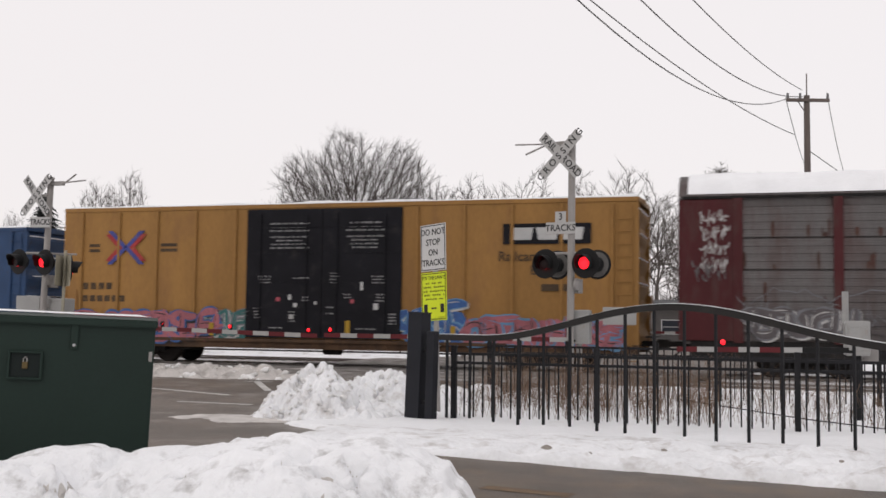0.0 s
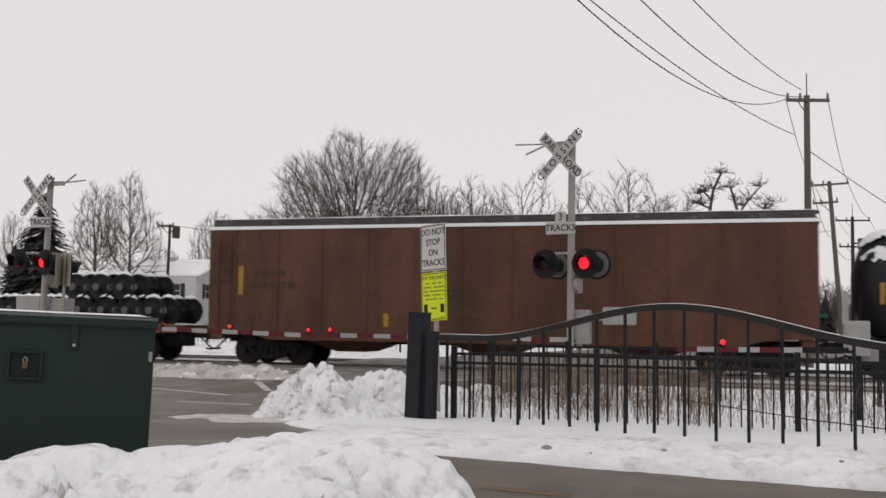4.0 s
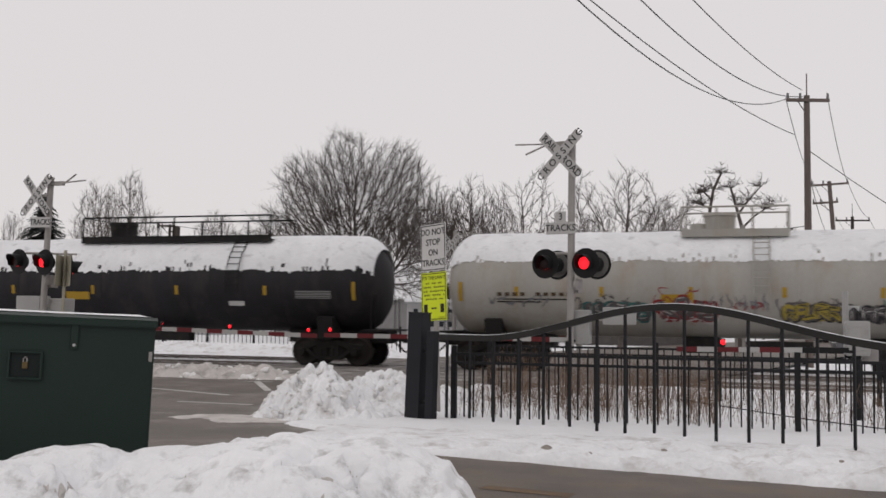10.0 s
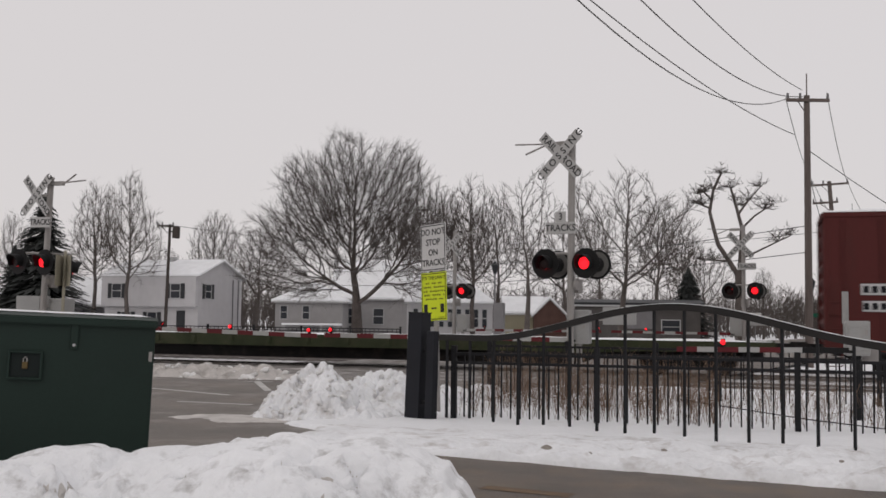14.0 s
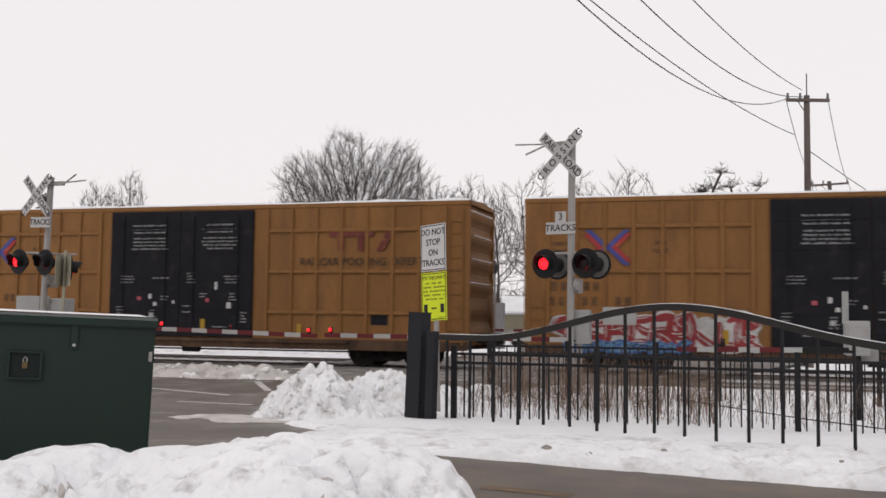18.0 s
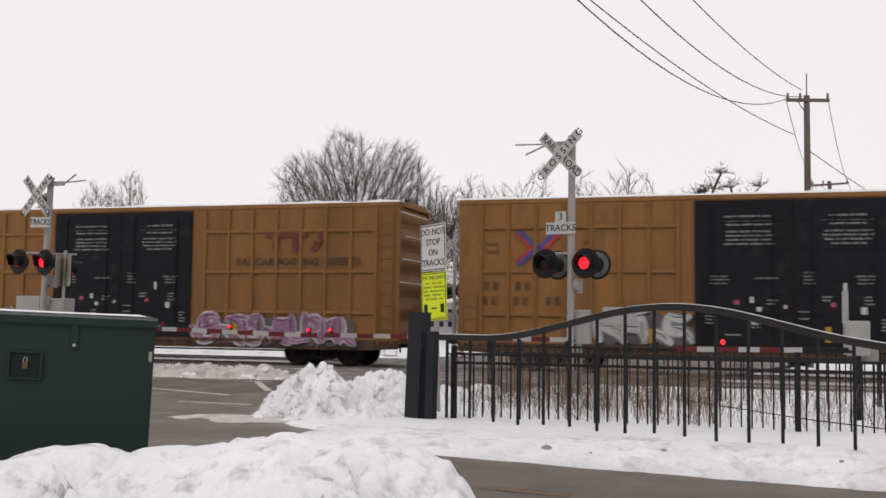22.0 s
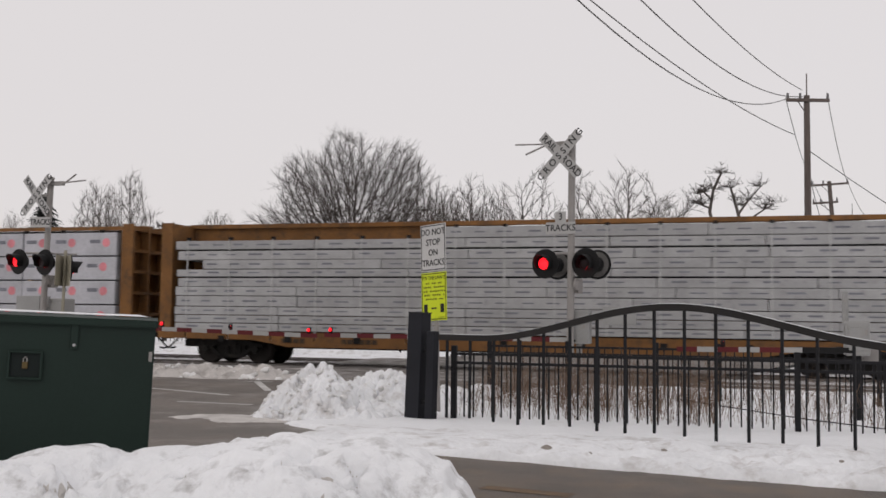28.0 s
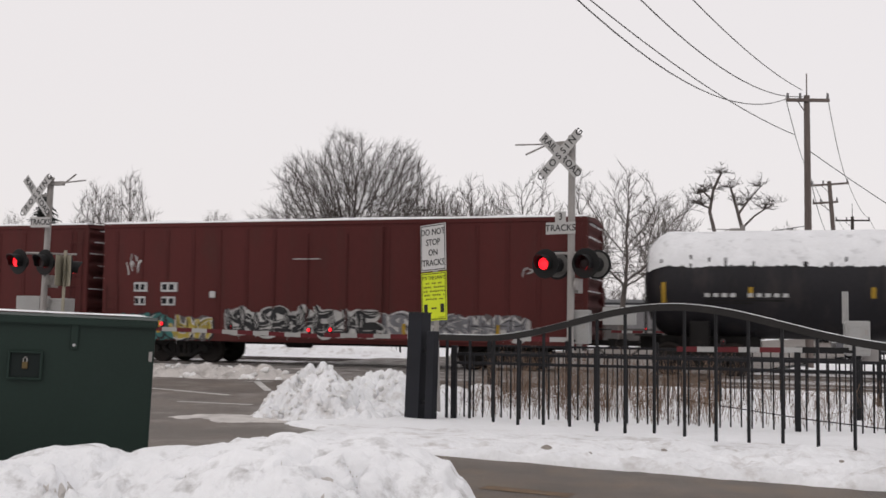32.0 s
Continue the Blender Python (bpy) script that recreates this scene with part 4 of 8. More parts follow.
bars([(5.2 + 0.22 * i, 5.36 + 0.22 * i, 0.7, 0.15) for i in range(6)], STENCIL_WHITE, red_flat, -1.503)
green_flat = flat_car(195.2, 27.6, FLAT_GREEN, "long olive-green empty flatcar dusted with snow")


# ---- covered hopper ----
def hopper(start):
    L = 18.5
    car = empty("covered_hopper", pose(0, TRACK_Y, 0), "rust-tan covered hopper car with a dark roof walk", "freight car", "cars of the freight train")
    bm = bmesh.new()
    prof = [(0.0, 4.3), (0.2, 3.6), (2.6, 1.35), (2.6, 1.0), (L - 2.6, 1.0), (L - 2.6, 1.35), (L - 0.2, 3.6), (L, 4.3)]
    add_plate(bm, prof, -1.45, 1.45)
    part("body", bm, HOPPER_TAN, car)
    side = [(0.05, 4.28), (0.05, 1.1), (1.5, 1.0), (2.2, 0.8), (L - 2.2, 0.8), (L - 1.5, 1.0), (L - 0.05, 1.1), (L - 0.05, 4.28)]
    for s in (-1, 1):
        part("side_sheet", plate(side, min(s * 1.5, s * 1.44), max(s * 1.5, s * 1.44)), HOPPER_TAN, car)
        part("roof_rail", box(0, L, s * 1.5 - 0.04, s * 1.5 + 0.04, 4.26, 4.36), SNOW_CAP if s < 0 else HOPPER_TAN, car, "snow-covered eave")
    piece("roof", roof_mesh(L, 1.30, 4.38, ROOF_GREY, 10, 0.12), car)
    part("roof_coaming", box(0.1, L - 0.1, -1.36, -1.30, 4.36, 4.60, 0.01), ROOF_GREY, car, "dark grey roof side")
    part("coaming_snow", snow_lip(0.1, L - 0.1, -1.36, 4.60, 0.03, 2.2), SNOW_CAP, car, smooth=True)
    for k in range(12):
        part("side_post", box(0.9 + 1.5 * k, 0.97 + 1.5 * k, -1.535, -1.495, 1.0, 4.26, 0.01), HOPPER_TAN, car)
    part("roof_walk", box(0.0, L, -0.95, -0.55, 4.56, 4.62), UNDER_BLACK, car)
    part("roof_walk", box(0.0, L, 0.55, 0.95, 4.56, 4.62), UNDER_BLACK, car)
    for x in (2.6, 5.8, 9.2, 12.6, 15.9):
        part("hatch", box(x - 0.7, x + 0.7, -0.4, 0.4, 4.45, 4.58, 0.03), UNDER_BLACK, car)
    for x in (4.6, 9.2, 13.8):
        bm = bmesh.new()
        lo = [bm.verts.new((x + a, b, 0.45)) for a, b in ((-0.5, -0.6), (0.5, -0.6), (0.5, 0.6), (-0.5, 0.6))]
        hi = [bm.verts.new((x + a, b, 1.02)) for a, b in ((-1.9, -1.4), (1.9, -1.4), (1.9, 1.4), (-1.9, 1.4))]
        bm.faces.new(lo[::-1])
        for k in range(4):
            bm.faces.new((lo[k], lo[(k + 1) % 4], hi[(k + 1) % 4], hi[k]))
        part("outlet", bm, HOPPER_TAN, car)
    for x in (0.3, L - 0.3):
        part("end_frame", box(x - 0.2, x + 0.2, -1.4, 1.4, 0.8, 1.05), HOPPER_TAN, car)
        for y in (-1.25, 1.25):
            part("corner_post", tube([(x, y, 1.0), (x, y, 3.7)], 0.05, 6), HOPPER_TAN, car)
    bars([(1.1, 1.25, 2.2, 0.9), (6.0, 6.15, 1.25, 0.4)], STENCIL_YELLOW, car, -1.5, "reflector")
    bars([(1.6 + 0.3 * i, 1.82 + 0.3 * i, 2.75, 0.2) for i in range(4)] + [(1.6 + 0.3 * i, 1.82 + 0.3 * i, 2.4, 0.2) for i in range(5)] + [(7.5, 8.9, 1.6, 0.25), (7.9, 8.6, 1.9, 0.5)], STENCIL_BLACK, car, -1.5)
    part("centre_sill", box(0.2, L - 0.2, -0.3, 0.3, 0.7, 1.0), UNDER_BLACK, car)
    ladder(car, 0.4, -1.56, 1.2, 3.9, HOPPER_TAN)
    running_gear(car, L, 2.0)
    return couple(car, start)


hopper(46.35)


# ---- tank cars ----
def tank_car(start, L, mat, label, seed, patchy=False, platform=(0.42, 0.32), writing=STENCIL_YELLOW, strip_mat=STENCIL_YELLOW, railing=True, bowl=0.75, snow_low=14, ladder_at=-0.9):
    rnd = random.Random(seed)
    car = empty("tank_car", pose(0, TRACK_Y, 0), label, "freight car", "cars of the freight train")
    R, cz = 1.5, 2.56
    prof = [(0.12, 0.0), (0.14, 0.35), (0.2, 0.7), (0.32, 1.02), (0.5, 1.27), (0.72, 1.43), (0.95, R)]
    full = prof + [(L - x, r) for x, r in reversed(prof)]
    part("tank", lathe(full, pose(0, 0, cz), 44), mat, car, smooth=True)
    seam = shared(("seam", mat.name), lambda: finish(lathe([(-0.03, R - 0.01), (-0.02, R + 0.008), (0.02, R + 0.008), (0.03, R - 0.01)], None, 40), "weld_seam", mat))
    for k in range(1, 6):
        piece("weld_seam", seam, car, pose(L * k / 6, 0, cz))
    # snow on the upper half, ragged along its lower edge
    bm = bmesh.new()
    nx, na = 300, 30
    rows = []
    for i in range(nx + 1):
        x = 0.3 + (L - 0.6) * i / nx
        endr = min(1.0, max(0.25, 1 - (max(0, 0.95 - min(x, L - x)) / 0.95) ** 2 * 0.62))
        row = []
        for j in range(na + 1):
            back = 0.0 if j < na / 2 else 1.0
            rag = (5.0 if patchy else 1.8) * noise.fractal(Vector((x * 0.9, back, seed)), 1.0, 2.0, 3) + 3.2 * noise.noise(Vector((x * 9, back, seed + 3))) + 1.6 * noise.noise(Vector((x * 17, back, seed + 5)))
            low = snow_low + 1.5 + rag + (8 if j > na / 2 else 0)
            hi_a, lo_a = 90.0, low
            side = -1 if j < na / 2 else 1
            t = abs(j - na / 2) / (na / 2)
            a = radians(90 - (90 - lo_a) * t)
            thick = 0.012 + 0.10 * (1 - t ** 3) * (0.8 + 0.3 * noise.noise(Vector((x * 0.8, t * 2 * side, seed))))
            thick += 0.09 * smooth_step(0.55, 0.85, t) * (1 - 0.6 * t) * max(-0.4, noise.noise(Vector((x * 3.4, t * 9 * side, seed + 6))) + 0.6 * noise.noise(Vector((x * 8, t * 18 * side, seed))))
            r = R * endr + thick
            row.append(bm.verts.new((x, side * r * math.cos(a), cz + r * math.sin(a))))
        rows.append(row)
    for i, (a, b) in enumerate(zip(rows, rows[1:])):
        for j in range(na):
            if patchy:
                x = 0.3 + (L - 0.6) * i / nx
                t = abs(j + 0.5 - na / 2) / (na / 2)
                keep = noise.noise(Vector((x * 0.55, t * 2.2, seed))) + 0.28 * noise.noise(Vector((x * 2.5, t * 6, seed)))
                if t > 0.40 and keep < 0.04 + 0.20 * t:
                    continue
            else:
                x, t = 0.3 + (L - 0.6) * i / nx, abs(j + 0.5 - na / 2) / (na / 2)
                if t > 0.80 and 0.4 * noise.noise(Vector((x * 3.6, t * 14, seed + 9))) + 0.8 * noise.noise(Vector((x * 13, t * 34, seed))) > 0.62 - 0.36 * (t - 0.80) / 0.20:
                    continue
            bm.faces.new((a[j], b[j], b[j + 1], a[j + 1]))
    part("tank_snow", bm, SNOW_TANK, car, smooth=True)
    # platform
    px, pw = L * platform[0], L * platform[1] / 2
    plat = part("platform", box(px - pw, px + pw, -0.95, 0.95, cz + R - 0.12, cz + R - 0.03), UNDER_BLACK if mat is TANK_BLACK else mat, car)
    pm = UNDER_BLACK if mat is TANK_BLACK else mat
    part("toe_board", box(px - pw, px + pw, -1.0, -0.95, cz + R - 0.14, cz + R + 0.08), pm, plat)
    if railing:
        n = max(3, int(2 * pw / 1.6))
        for y in (-0.92, 0.92):
            for i in range(n + 1):
                x = px - pw + 2 * pw * i / n
                part("rail_post", tube([(x, y, cz + R - 0.05), (x, y, cz + R + 0.72)], 0.03, 6), pm, plat)
            for z in (0.72,):
                part("handrail", tube([(px - pw, y, cz + R + z), (px + pw, y, cz + R + z)], 0.03, 6), pm, plat)
        for x in (px - pw, px + pw):
            part("handrail", tube([(x, -0.92, cz + R + 0.72), (x, 0.92, cz + R + 0.72)], 0.02, 5), pm, plat)
    bx = px + pw * bowl
    part("dome_housing", lathe([(0, 0.0), (0, 0.36), (0.1, 0.44), (0.5, 0.46), (0.52, 0.5), (0.6, 0.48), (0.62, 0.0)], pose(bx, 0, cz + R, 0, -90, 0), 18), pm, car)
    part("manway", lathe([(0, 0.0), (0, 0.25), (0.3, 0.25), (0.34, 0.0)], pose(px - pw * 0.7, 0, cz + R, 0, -90, 0), 14), pm, car)
    # ladder down the side
    bm = bmesh.new()
    for k in range(9):
        a = radians(62 - 8 * k)
        p = Vector((px + pw * ladder_at, -(R + 0.14) * math.cos(a), cz + (R + 0.14) * math.sin(a)))
        add_tube(bm, [p, p + Vector((0.42, 0, 0))], 0.016, 5)
    for dx in (0, 0.42):
        add_tube(bm, [(px + pw * ladder_at + dx, -(R + 0.14) * math.cos(radians(a)), cz + (R + 0.14) * math.sin(radians(a))) for a in (66, 50, 34, 18, 2, -10)], 0.02, 5)
    part("ladder", bm, pm, car)
    # stub sills, bolsters, end platforms, rails
    for x0, x1 in ((0.0, 3.4), (L - 3.4, L)):
        part("stub_sill", box(x0, x1, -0.4, 0.4, 0.72, 1.12, 0.02), UNDER_BLACK, car)
    for x in (1.75, L - 1.75):
        sad = [(-1.3, 0.85), (-1.42, 1.5), (-1.2, 1.55), (-0.6, 1.12), (0.6, 1.12), (1.2, 1.55), (1.42, 1.5), (1.3, 0.85)]
        bm = bmesh.new()
        a = [bm.verts.new((x - 0.25, y, z)) for y, z in sad]
        b = [bm.verts.new((x + 0.25, y, z)) for y, z in sad]
        bm.faces.new(a)
        bm.faces.new(b[::-1])
        for k in range(8):
            bm.faces.new((a[k], b[k], b[(k + 1) % 8], a[(k + 1) % 8]))
        part("saddle", bm, UNDER_BLACK, car)
    for x in (0.25, L - 0.25):
        part("end_platform", box(x - 0.28, x + 0.28, -1.35, 1.35, 1.1, 1.16), UNDER_BLACK, car)
        part("end_handrail", tube([(x, -1.3, 1.12), (x, -1.3, 2.2), (x, -0.9, 2.25), (x, -0.9, 1.12)], 0.02, 5), UNDER_BLACK, car)
        part("end_handrail", tube([(x, 1.3, 1.12), (x, 1.3, 2.2), (x, 0.9, 2.25), (x, 0.9, 1.12)], 0.02, 5), UNDER_BLACK, car)
    part("bottom_outlet", box(L / 2 - 0.5, L / 2 + 0.5, -0.35, 0.35, 0.62, 1.1, 0.05), UNDER_BLACK, car)
    part("brake_rigging", box(L / 2 + 1.2, L / 2 + 3.0, -0.9, -0.5, 0.7, 1.0, 0.03), UNDER_BLACK, car)

    def on_tank(rows, m, name):
        bm = bmesh.new()
        for x0, x1, a0, a1 in rows:
            n = 4
            pts = []
            for k in range(n + 1):
                a = radians(a0 - 12 + (a1 - a0) * k / n)
                pts.append([bm.verts.new((x, -(R + 0.012) * math.cos(a), cz + (R + 0.009) * math.sin(a))) for x in (x0, x1)])
            for p, q in zip(pts, pts[1:]):
                bm.faces.new((p[0], p[1], q[1], q[0]))
        tagged(part(name, bm, m, car), kind="stuff")

    on_tank([(0.72, 0.84, -8, 14), (L - 0.84, L - 0.72, -8, 14)] + [(L * k / 6.2 - 0.06, L * k / 6.2 + 0.06, -2, 9) for k in range(1, 6)], strip_mat, "reflector")
    rows = []
    x = 1.9
    for k in range(10):
        if k != 4:
            rows.append((x, x + 0.14, -1.5, 2.5))
        x += 0.23
    on_tank(rows, writing, "reporting_mark")
    on_tank([(1.9, 4.0, -6, -4.5), (1.9, 3.2, -9, -7.5)], UNDER_BLACK, "stencil_writing")
    on_tank([(L * 0.43, L * 0.43 + 0.9, -9, 1)], STENCIL_YELLOW, "placard_panel")
    rows = []
    for k in range(5):
        rows.append((L * 0.86, L * 0.86 + 1.2, -6 + 2 * k, -5 + 2 * k))
    on_tank(rows, material("dull_white_stencil", (0.22, 0.22, 0.22), 0.7), "stencil_writing")
    on_tank([(L * 0.74, L * 0.74 + 0.55, -16, -10)], STENCIL_WHITE, "placard")
    running_gear(car, L, 1.75)
    return couple(car, start)


tank_one = tank_car(65.6, 20.0, TANK_BLACK, "black tank car with torn patches of snow", 3.3, patchy=True, platform=(0.57, 0.37), writing=STENCIL_WHITE, bowl=-0.6, snow_low=26)
scrawl(tank_one, 6.6, 9.3, 1.9, 2.6, "grey", 77, -1.53, 0.05, 6)
tank_car(86.96, 19.3, TANK_BLACK, "black tank car capped with snow", 5.1, platform=(0.427, 0.33))
tank_car(107.3, 19.5, TANK_BLACK, "black tank car capped with snow", 8.7, platform=(0.425, 0.355))
tank_car(127.95, 19.5, TANK_BLACK, "black tank car capped with snow", 12.4, platform=(0.62, 0.36), writing=STENCIL_WHITE, bowl=-0.72, ladder_at=0.66)
pale_tank = tank_car(149.3, 15.4, TANK_WHITE, "dirty white tank car with graffiti and a snow cap", 15.2, platform=(0.56, 0.19), writing=STENCIL_BLACK, railing=True, bowl=-0.3, snow_low=24, ladder_at=0.35)
for x0, x1, z0, z1, ink, seed, n in ((1.6, 3.4, 1.85, 2.25, "grey", 81, 6), (4.2, 5.8, 1.75, 2.3, "haze", 82, 5), (8.0, 9.8, 1.7, 2.35, "grey", 83, 6), (8.6, 9.4, 1.8, 2.1, "red", 84, 4), (10.2, 11.6, 1.7, 2.2, "haze", 85, 5), (12.2, 13.4, 1.7, 2.2, "teal", 87, 4)):
    scrawl(pale_tank, x0, x1, z0, z1, ink, seed, -1.515, 0.045, n)
scrawl(pale_tank, 6.4, 7.6, 1.75, 2.6, "red", 86, -1.515, 0.035, 3)
for x0, x1, z0, z1, fill, edge, seed in ((4.6, 6.2, 1.55, 2.15, "haze", "teal", 181), (6.6, 8.0, 1.5, 2.25, "haze", "red", 182), (9.9, 11.3, 1.55, 2.1, "yellow", "haze", 183), (11.6, 13.6, 1.5, 2.1, "haze", "black", 184)):
    graffiti(pale_tank, x0, x1, z0, z1, fill, edge, seed, -1.515)


def wrap_on_tank(car):
    """Lays the sprayed pieces on the round shell."""
    for ch in car.children:
        if ch.name.startswith("graffiti"):
            for v in ch.data.vertices:
                v.co.y = -math.sqrt(max(0.01, 1.512 ** 2 - (v.co.z - 2.56) ** 2)) + (v.co.y + 1.515)


wrap_on_tank(pale_tank)


# ---- red boxcars ----
def red_boxcar(start, L, seed, boards, label="boxcar-red boxcar with graffiti along its lower side"):
    rnd = random.Random(seed)
    car = boxcar_shell("boxcar", L, 4.48, 0.72, RED_BOX, label, 9, 0.09, seed)
    side_ribs(car, ((0.5, 6.2), (10.0, L - 0.5)), 1.05, 4.28, RED_BOX, 0.95, (), 0.02)
    part("door", box(6.35, 9.85, -HALF - 0.07, -HALF + 0.01, 0.95, 4.28, 0.012), RED_BOX, car, "red sliding door")
    for x in (7.4, 8.7):
        part("lock_bar", tube([(x, -HALF - 0.1, 1.1), (x, -HALF - 0.1, 4.1)], 0.018, 6), RED_BOX, car)
    part("door_track", box(5.0, 13.5, -HALF - 0.08, -HALF + 0.01, 0.82, 0.92), RED_BOX, car)
    yb = -HALF - 0.03
    for x0, x1 in boards:
        bars([(x0, x1, 2.28, 0.30), (x0 + 0.04, x1 - 0.06, 1.84, 0.28)], STENCIL_WHITE, car, yb, "number_board")
        n = max(2, round((x1 - x0) / 0.24))
        p = (x1 - x0 - 0.1) / n
        bars([(x0 + 0.06 + p * i, x0 + 0.06 + p * (i + 0.66), z, 0.18) for i in range(n) for z in (2.34, 1.89)], BLACK_DOOR, car, yb - 0.007)
    bars([(6.9, 7.8, 3.3, 0.03), (4.0, 4.2, 2.1, 0.2), (7.2, 7.35, 1.75, 0.15)], STENCIL_WHITE, car, -HALF - 0.072)
    bars([(2.1, 2.22, 0.95, 0.4), (4.7, 4.82, 0.95, 0.4), (10.5, 10.62, 0.95, 0.4), (13.4, 13.52, 0.95, 0.4)], STENCIL_YELLOW, car, yb - 0.02, "reflector")
    return couple(car, start)


red_a = red_boxcar(224.03, 16.25, 1.0, ((0.93, 1.9),))
graffiti(red_a, 3.0, 9.4, 0.8, 2.0, "white", "black", 91, -1.585, None, "teal")
graffiti(red_a, 9.6, 11.6, 0.9, 2.0, "green", "grey", 92)
graffiti(red_a, 11.8, 15.6, 0.8, 1.7, "grey", "white", 93)
red_b = red_boxcar(241.48, 16.25, 2.0, ((1.6, 2.2), (2.4, 3.0)))
graffiti(red_b, 8.3, 14.2, 0.8, 1.9, "teal", "white", 94, -1.585, None, "black")
graffiti(red_b, 3.0, 4.8, 0.8, 1.7, "white", "grey", 95)

# ---- the run of yellow boxcars ----
WORKS = (
    (259.06, ()),
    (279.82, ((1.1, 6.4, 0.7, 1.85, "red", "white", 101), (1.2, 4.6, 0.62, 0.95, "sky", "blue", 102), (12.1, 17.4, 0.7, 1.85, "teal", "red", 103))),
    (300.41, ((2.9, 6.75, 0.62, 2.0, "green", "black", 104), (4.2, 6.6, 0.62, 1.2, "teal", "green", 105))),
    (321.06, ((1.5, 3.6, 0.62, 2.0, "sky", "pink", 106), (3.5, 6.6, 0.9, 1.9, "blue", "white", 107), (12.3, 17.6, 0.62, 1.7, "lilac", "white", 108))),
)
LATER_WORKS = (
    (342.01, ((4.1, 6.5, 0.8, 1.95, "white", "grey", 109), (12.0, 18.9, 0.62, 2.2, "white", "purple", 110))),
    (362.80, ((1.9, 6.9, 0.62, 2.25, "red", "white", 111), (6.8, 8.0, 0.62, 1.5, "red", "black", 112), (12.1, 15.6, 0.8, 1.8, "green", "red", 113), (15.6, 17.6, 0.7, 1.5, "red", "teal", 114))),
    (383.83, ((2.0, 7.6, 0.75, 1.85, "teal", "purple", 115), (12.3, 18.6, 0.65, 1.7, "grey", "black", 116))),
    (453.21, ((2.3, 7.6, 0.62, 1.95, "grey", "yellow", 117), (10.2, 12.0, 0.66, 1.2, "blue", "sky", 118), (12.0, 14.8, 0.75, 1.95, "purple", "blue", 119), (9.4, 17.4, 0.6, 1.0, "blue", "purple", 120))),
)
WORKS += LATER_WORKS
first_yellow, first_y = yellow_boxcar(random.Random(21))
dress_boxcar(first_yellow, first_y, random.Random(21))
for k, (start, works) in enumerate(WORKS):
    car = first_yellow if k == 0 else copy_thing(first_yellow, pose(0, TRACK_Y, 0))
    couple(car, start)
    if works:
        car["label"] = "yellow high-cube boxcar with black doors and low sprayed graffiti"
for (start, works), (car, _) in zip(WORKS, CARS[-len(WORKS):]):
    if start == 383.83:      # the emblem stands further from the end on this car
        for ch in car.children:
            if ch.type == "MESH" and ch.data.materials and ch.data.materials[0] in (LOGO_BLUE, LOGO_RED):
                ch.matrix_basis = pose(1.2, 0, 0) @ ch.matrix_basis
    for x0, x1, z0, z1, fill, edge, seed in works:
        graffiti(car, x0, x1, z0, z1, fill, edge, seed, -1.625 if 6.6 < x1 < 12.0 or 6.4 < x0 < 12 else -1.580)


def printed_load(car, L, deck, tiers, wrap, rnd):
    """Even tiers of wrapped lumber with a mark printed three times on each bundle."""
    n = 6
    tall = (4.32 - deck - 0.1) / tiers
    length = (L - 1.1) / n
    for side in (-1, 1):
        for k in range(n):
            for t in range(tiers):
                z = deck + 0.06 + t * tall
                x = 0.55 + length * k + rnd.uniform(0.0, 0.03)
                y0, y1 = (-1.47 - rnd.uniform(0, 0.02), -0.1) if side < 0 else (0.1, 1.47)
                p = part("lumber_bundle", box(x, x + length - 0.03 - rnd.uniform(0, 0.04), y0, y1, z, z + tall - 0.045, 0.02), wrap, car)
                if side > 0:
                    continue
                yy = y0 - 0.003
                for q in range(3):
                    cx = x + length * (q + 0.5) / 3 + rnd.uniform(-0.1, 0.1)
                    part("wrap_print", box(cx - 0.52, cx - 0.12, yy - 0.003, yy + 0.004, z + tall * 0.5, z + tall * 0.5 + 0.12), WRAP_PRINT, p)
                    part("wrap_print", lathe([(0, 0.05), (0, 0.15), (0.004, 0.15), (0.004, 0.05)], pose(cx + 0.1, yy + 0.003, z + tall * 0.53, 0, 0, -90), 12), WRAP_RED, p)
                if t:
                    part("dunnage", box(x + 0.2, x + 0.32, y0 + 0.02, y0 + 0.5, z - 0.06, z), LUMBER, p)


def mixed_load(car, L, deck, tiers, wrap, rnd):
    """Many thin tiers of unequal height and length; the foremost third is one tier lower."""
    heights = [rnd.uniform(0.8, 1.2) for _ in range(tiers)]
    scale = (4.28 - deck - 0.06) / sum(heights)
    for side in (-1, 1):
        z = deck + 0.06
        for t, h in enumerate(heights):
            h *= scale
            gap = rnd.choice((0.012, 0.02, 0.05))
            x = 9.4 if t == tiers - 1 else 0.55 + rnd.uniform(0, 0.12)
            if t == tiers - 4:
                x = 1.55
            while x < L - 0.7:
                length = rnd.choice((3.66, 4.27, 4.88, 6.1))
                if L - 0.55 - x - length < 1.5:
                    length = L - 0.55 - x
                y0, y1 = (-1.46 - rnd.uniform(0, 0.035), -0.1) if side < 0 else (0.1, 1.47)
                p = part("lumber_bundle", box(x, x + length - 0.02, y0, y1, z, z + h - gap, 0.022), wrap, car)
                if side < 0:
                    bm = bmesh.new()
                    px = x + rnd.uniform(0.1, 0.5)
                    while px < x + length - 0.6:
                        w = rnd.uniform(0.3, 0.5)
                        add_box(bm, px, px + w, y0 - 0.006, y0 + 0.001, z + h * 0.42, z + h * 0.42 + rnd.choice((0.04, 0.055)))
                        px += w + rnd.uniform(0.3, 0.5)
                    tagged(part("wrap_print", bm, WRAP_PRINT, p), kind="stuff")
                x += length
            z += h


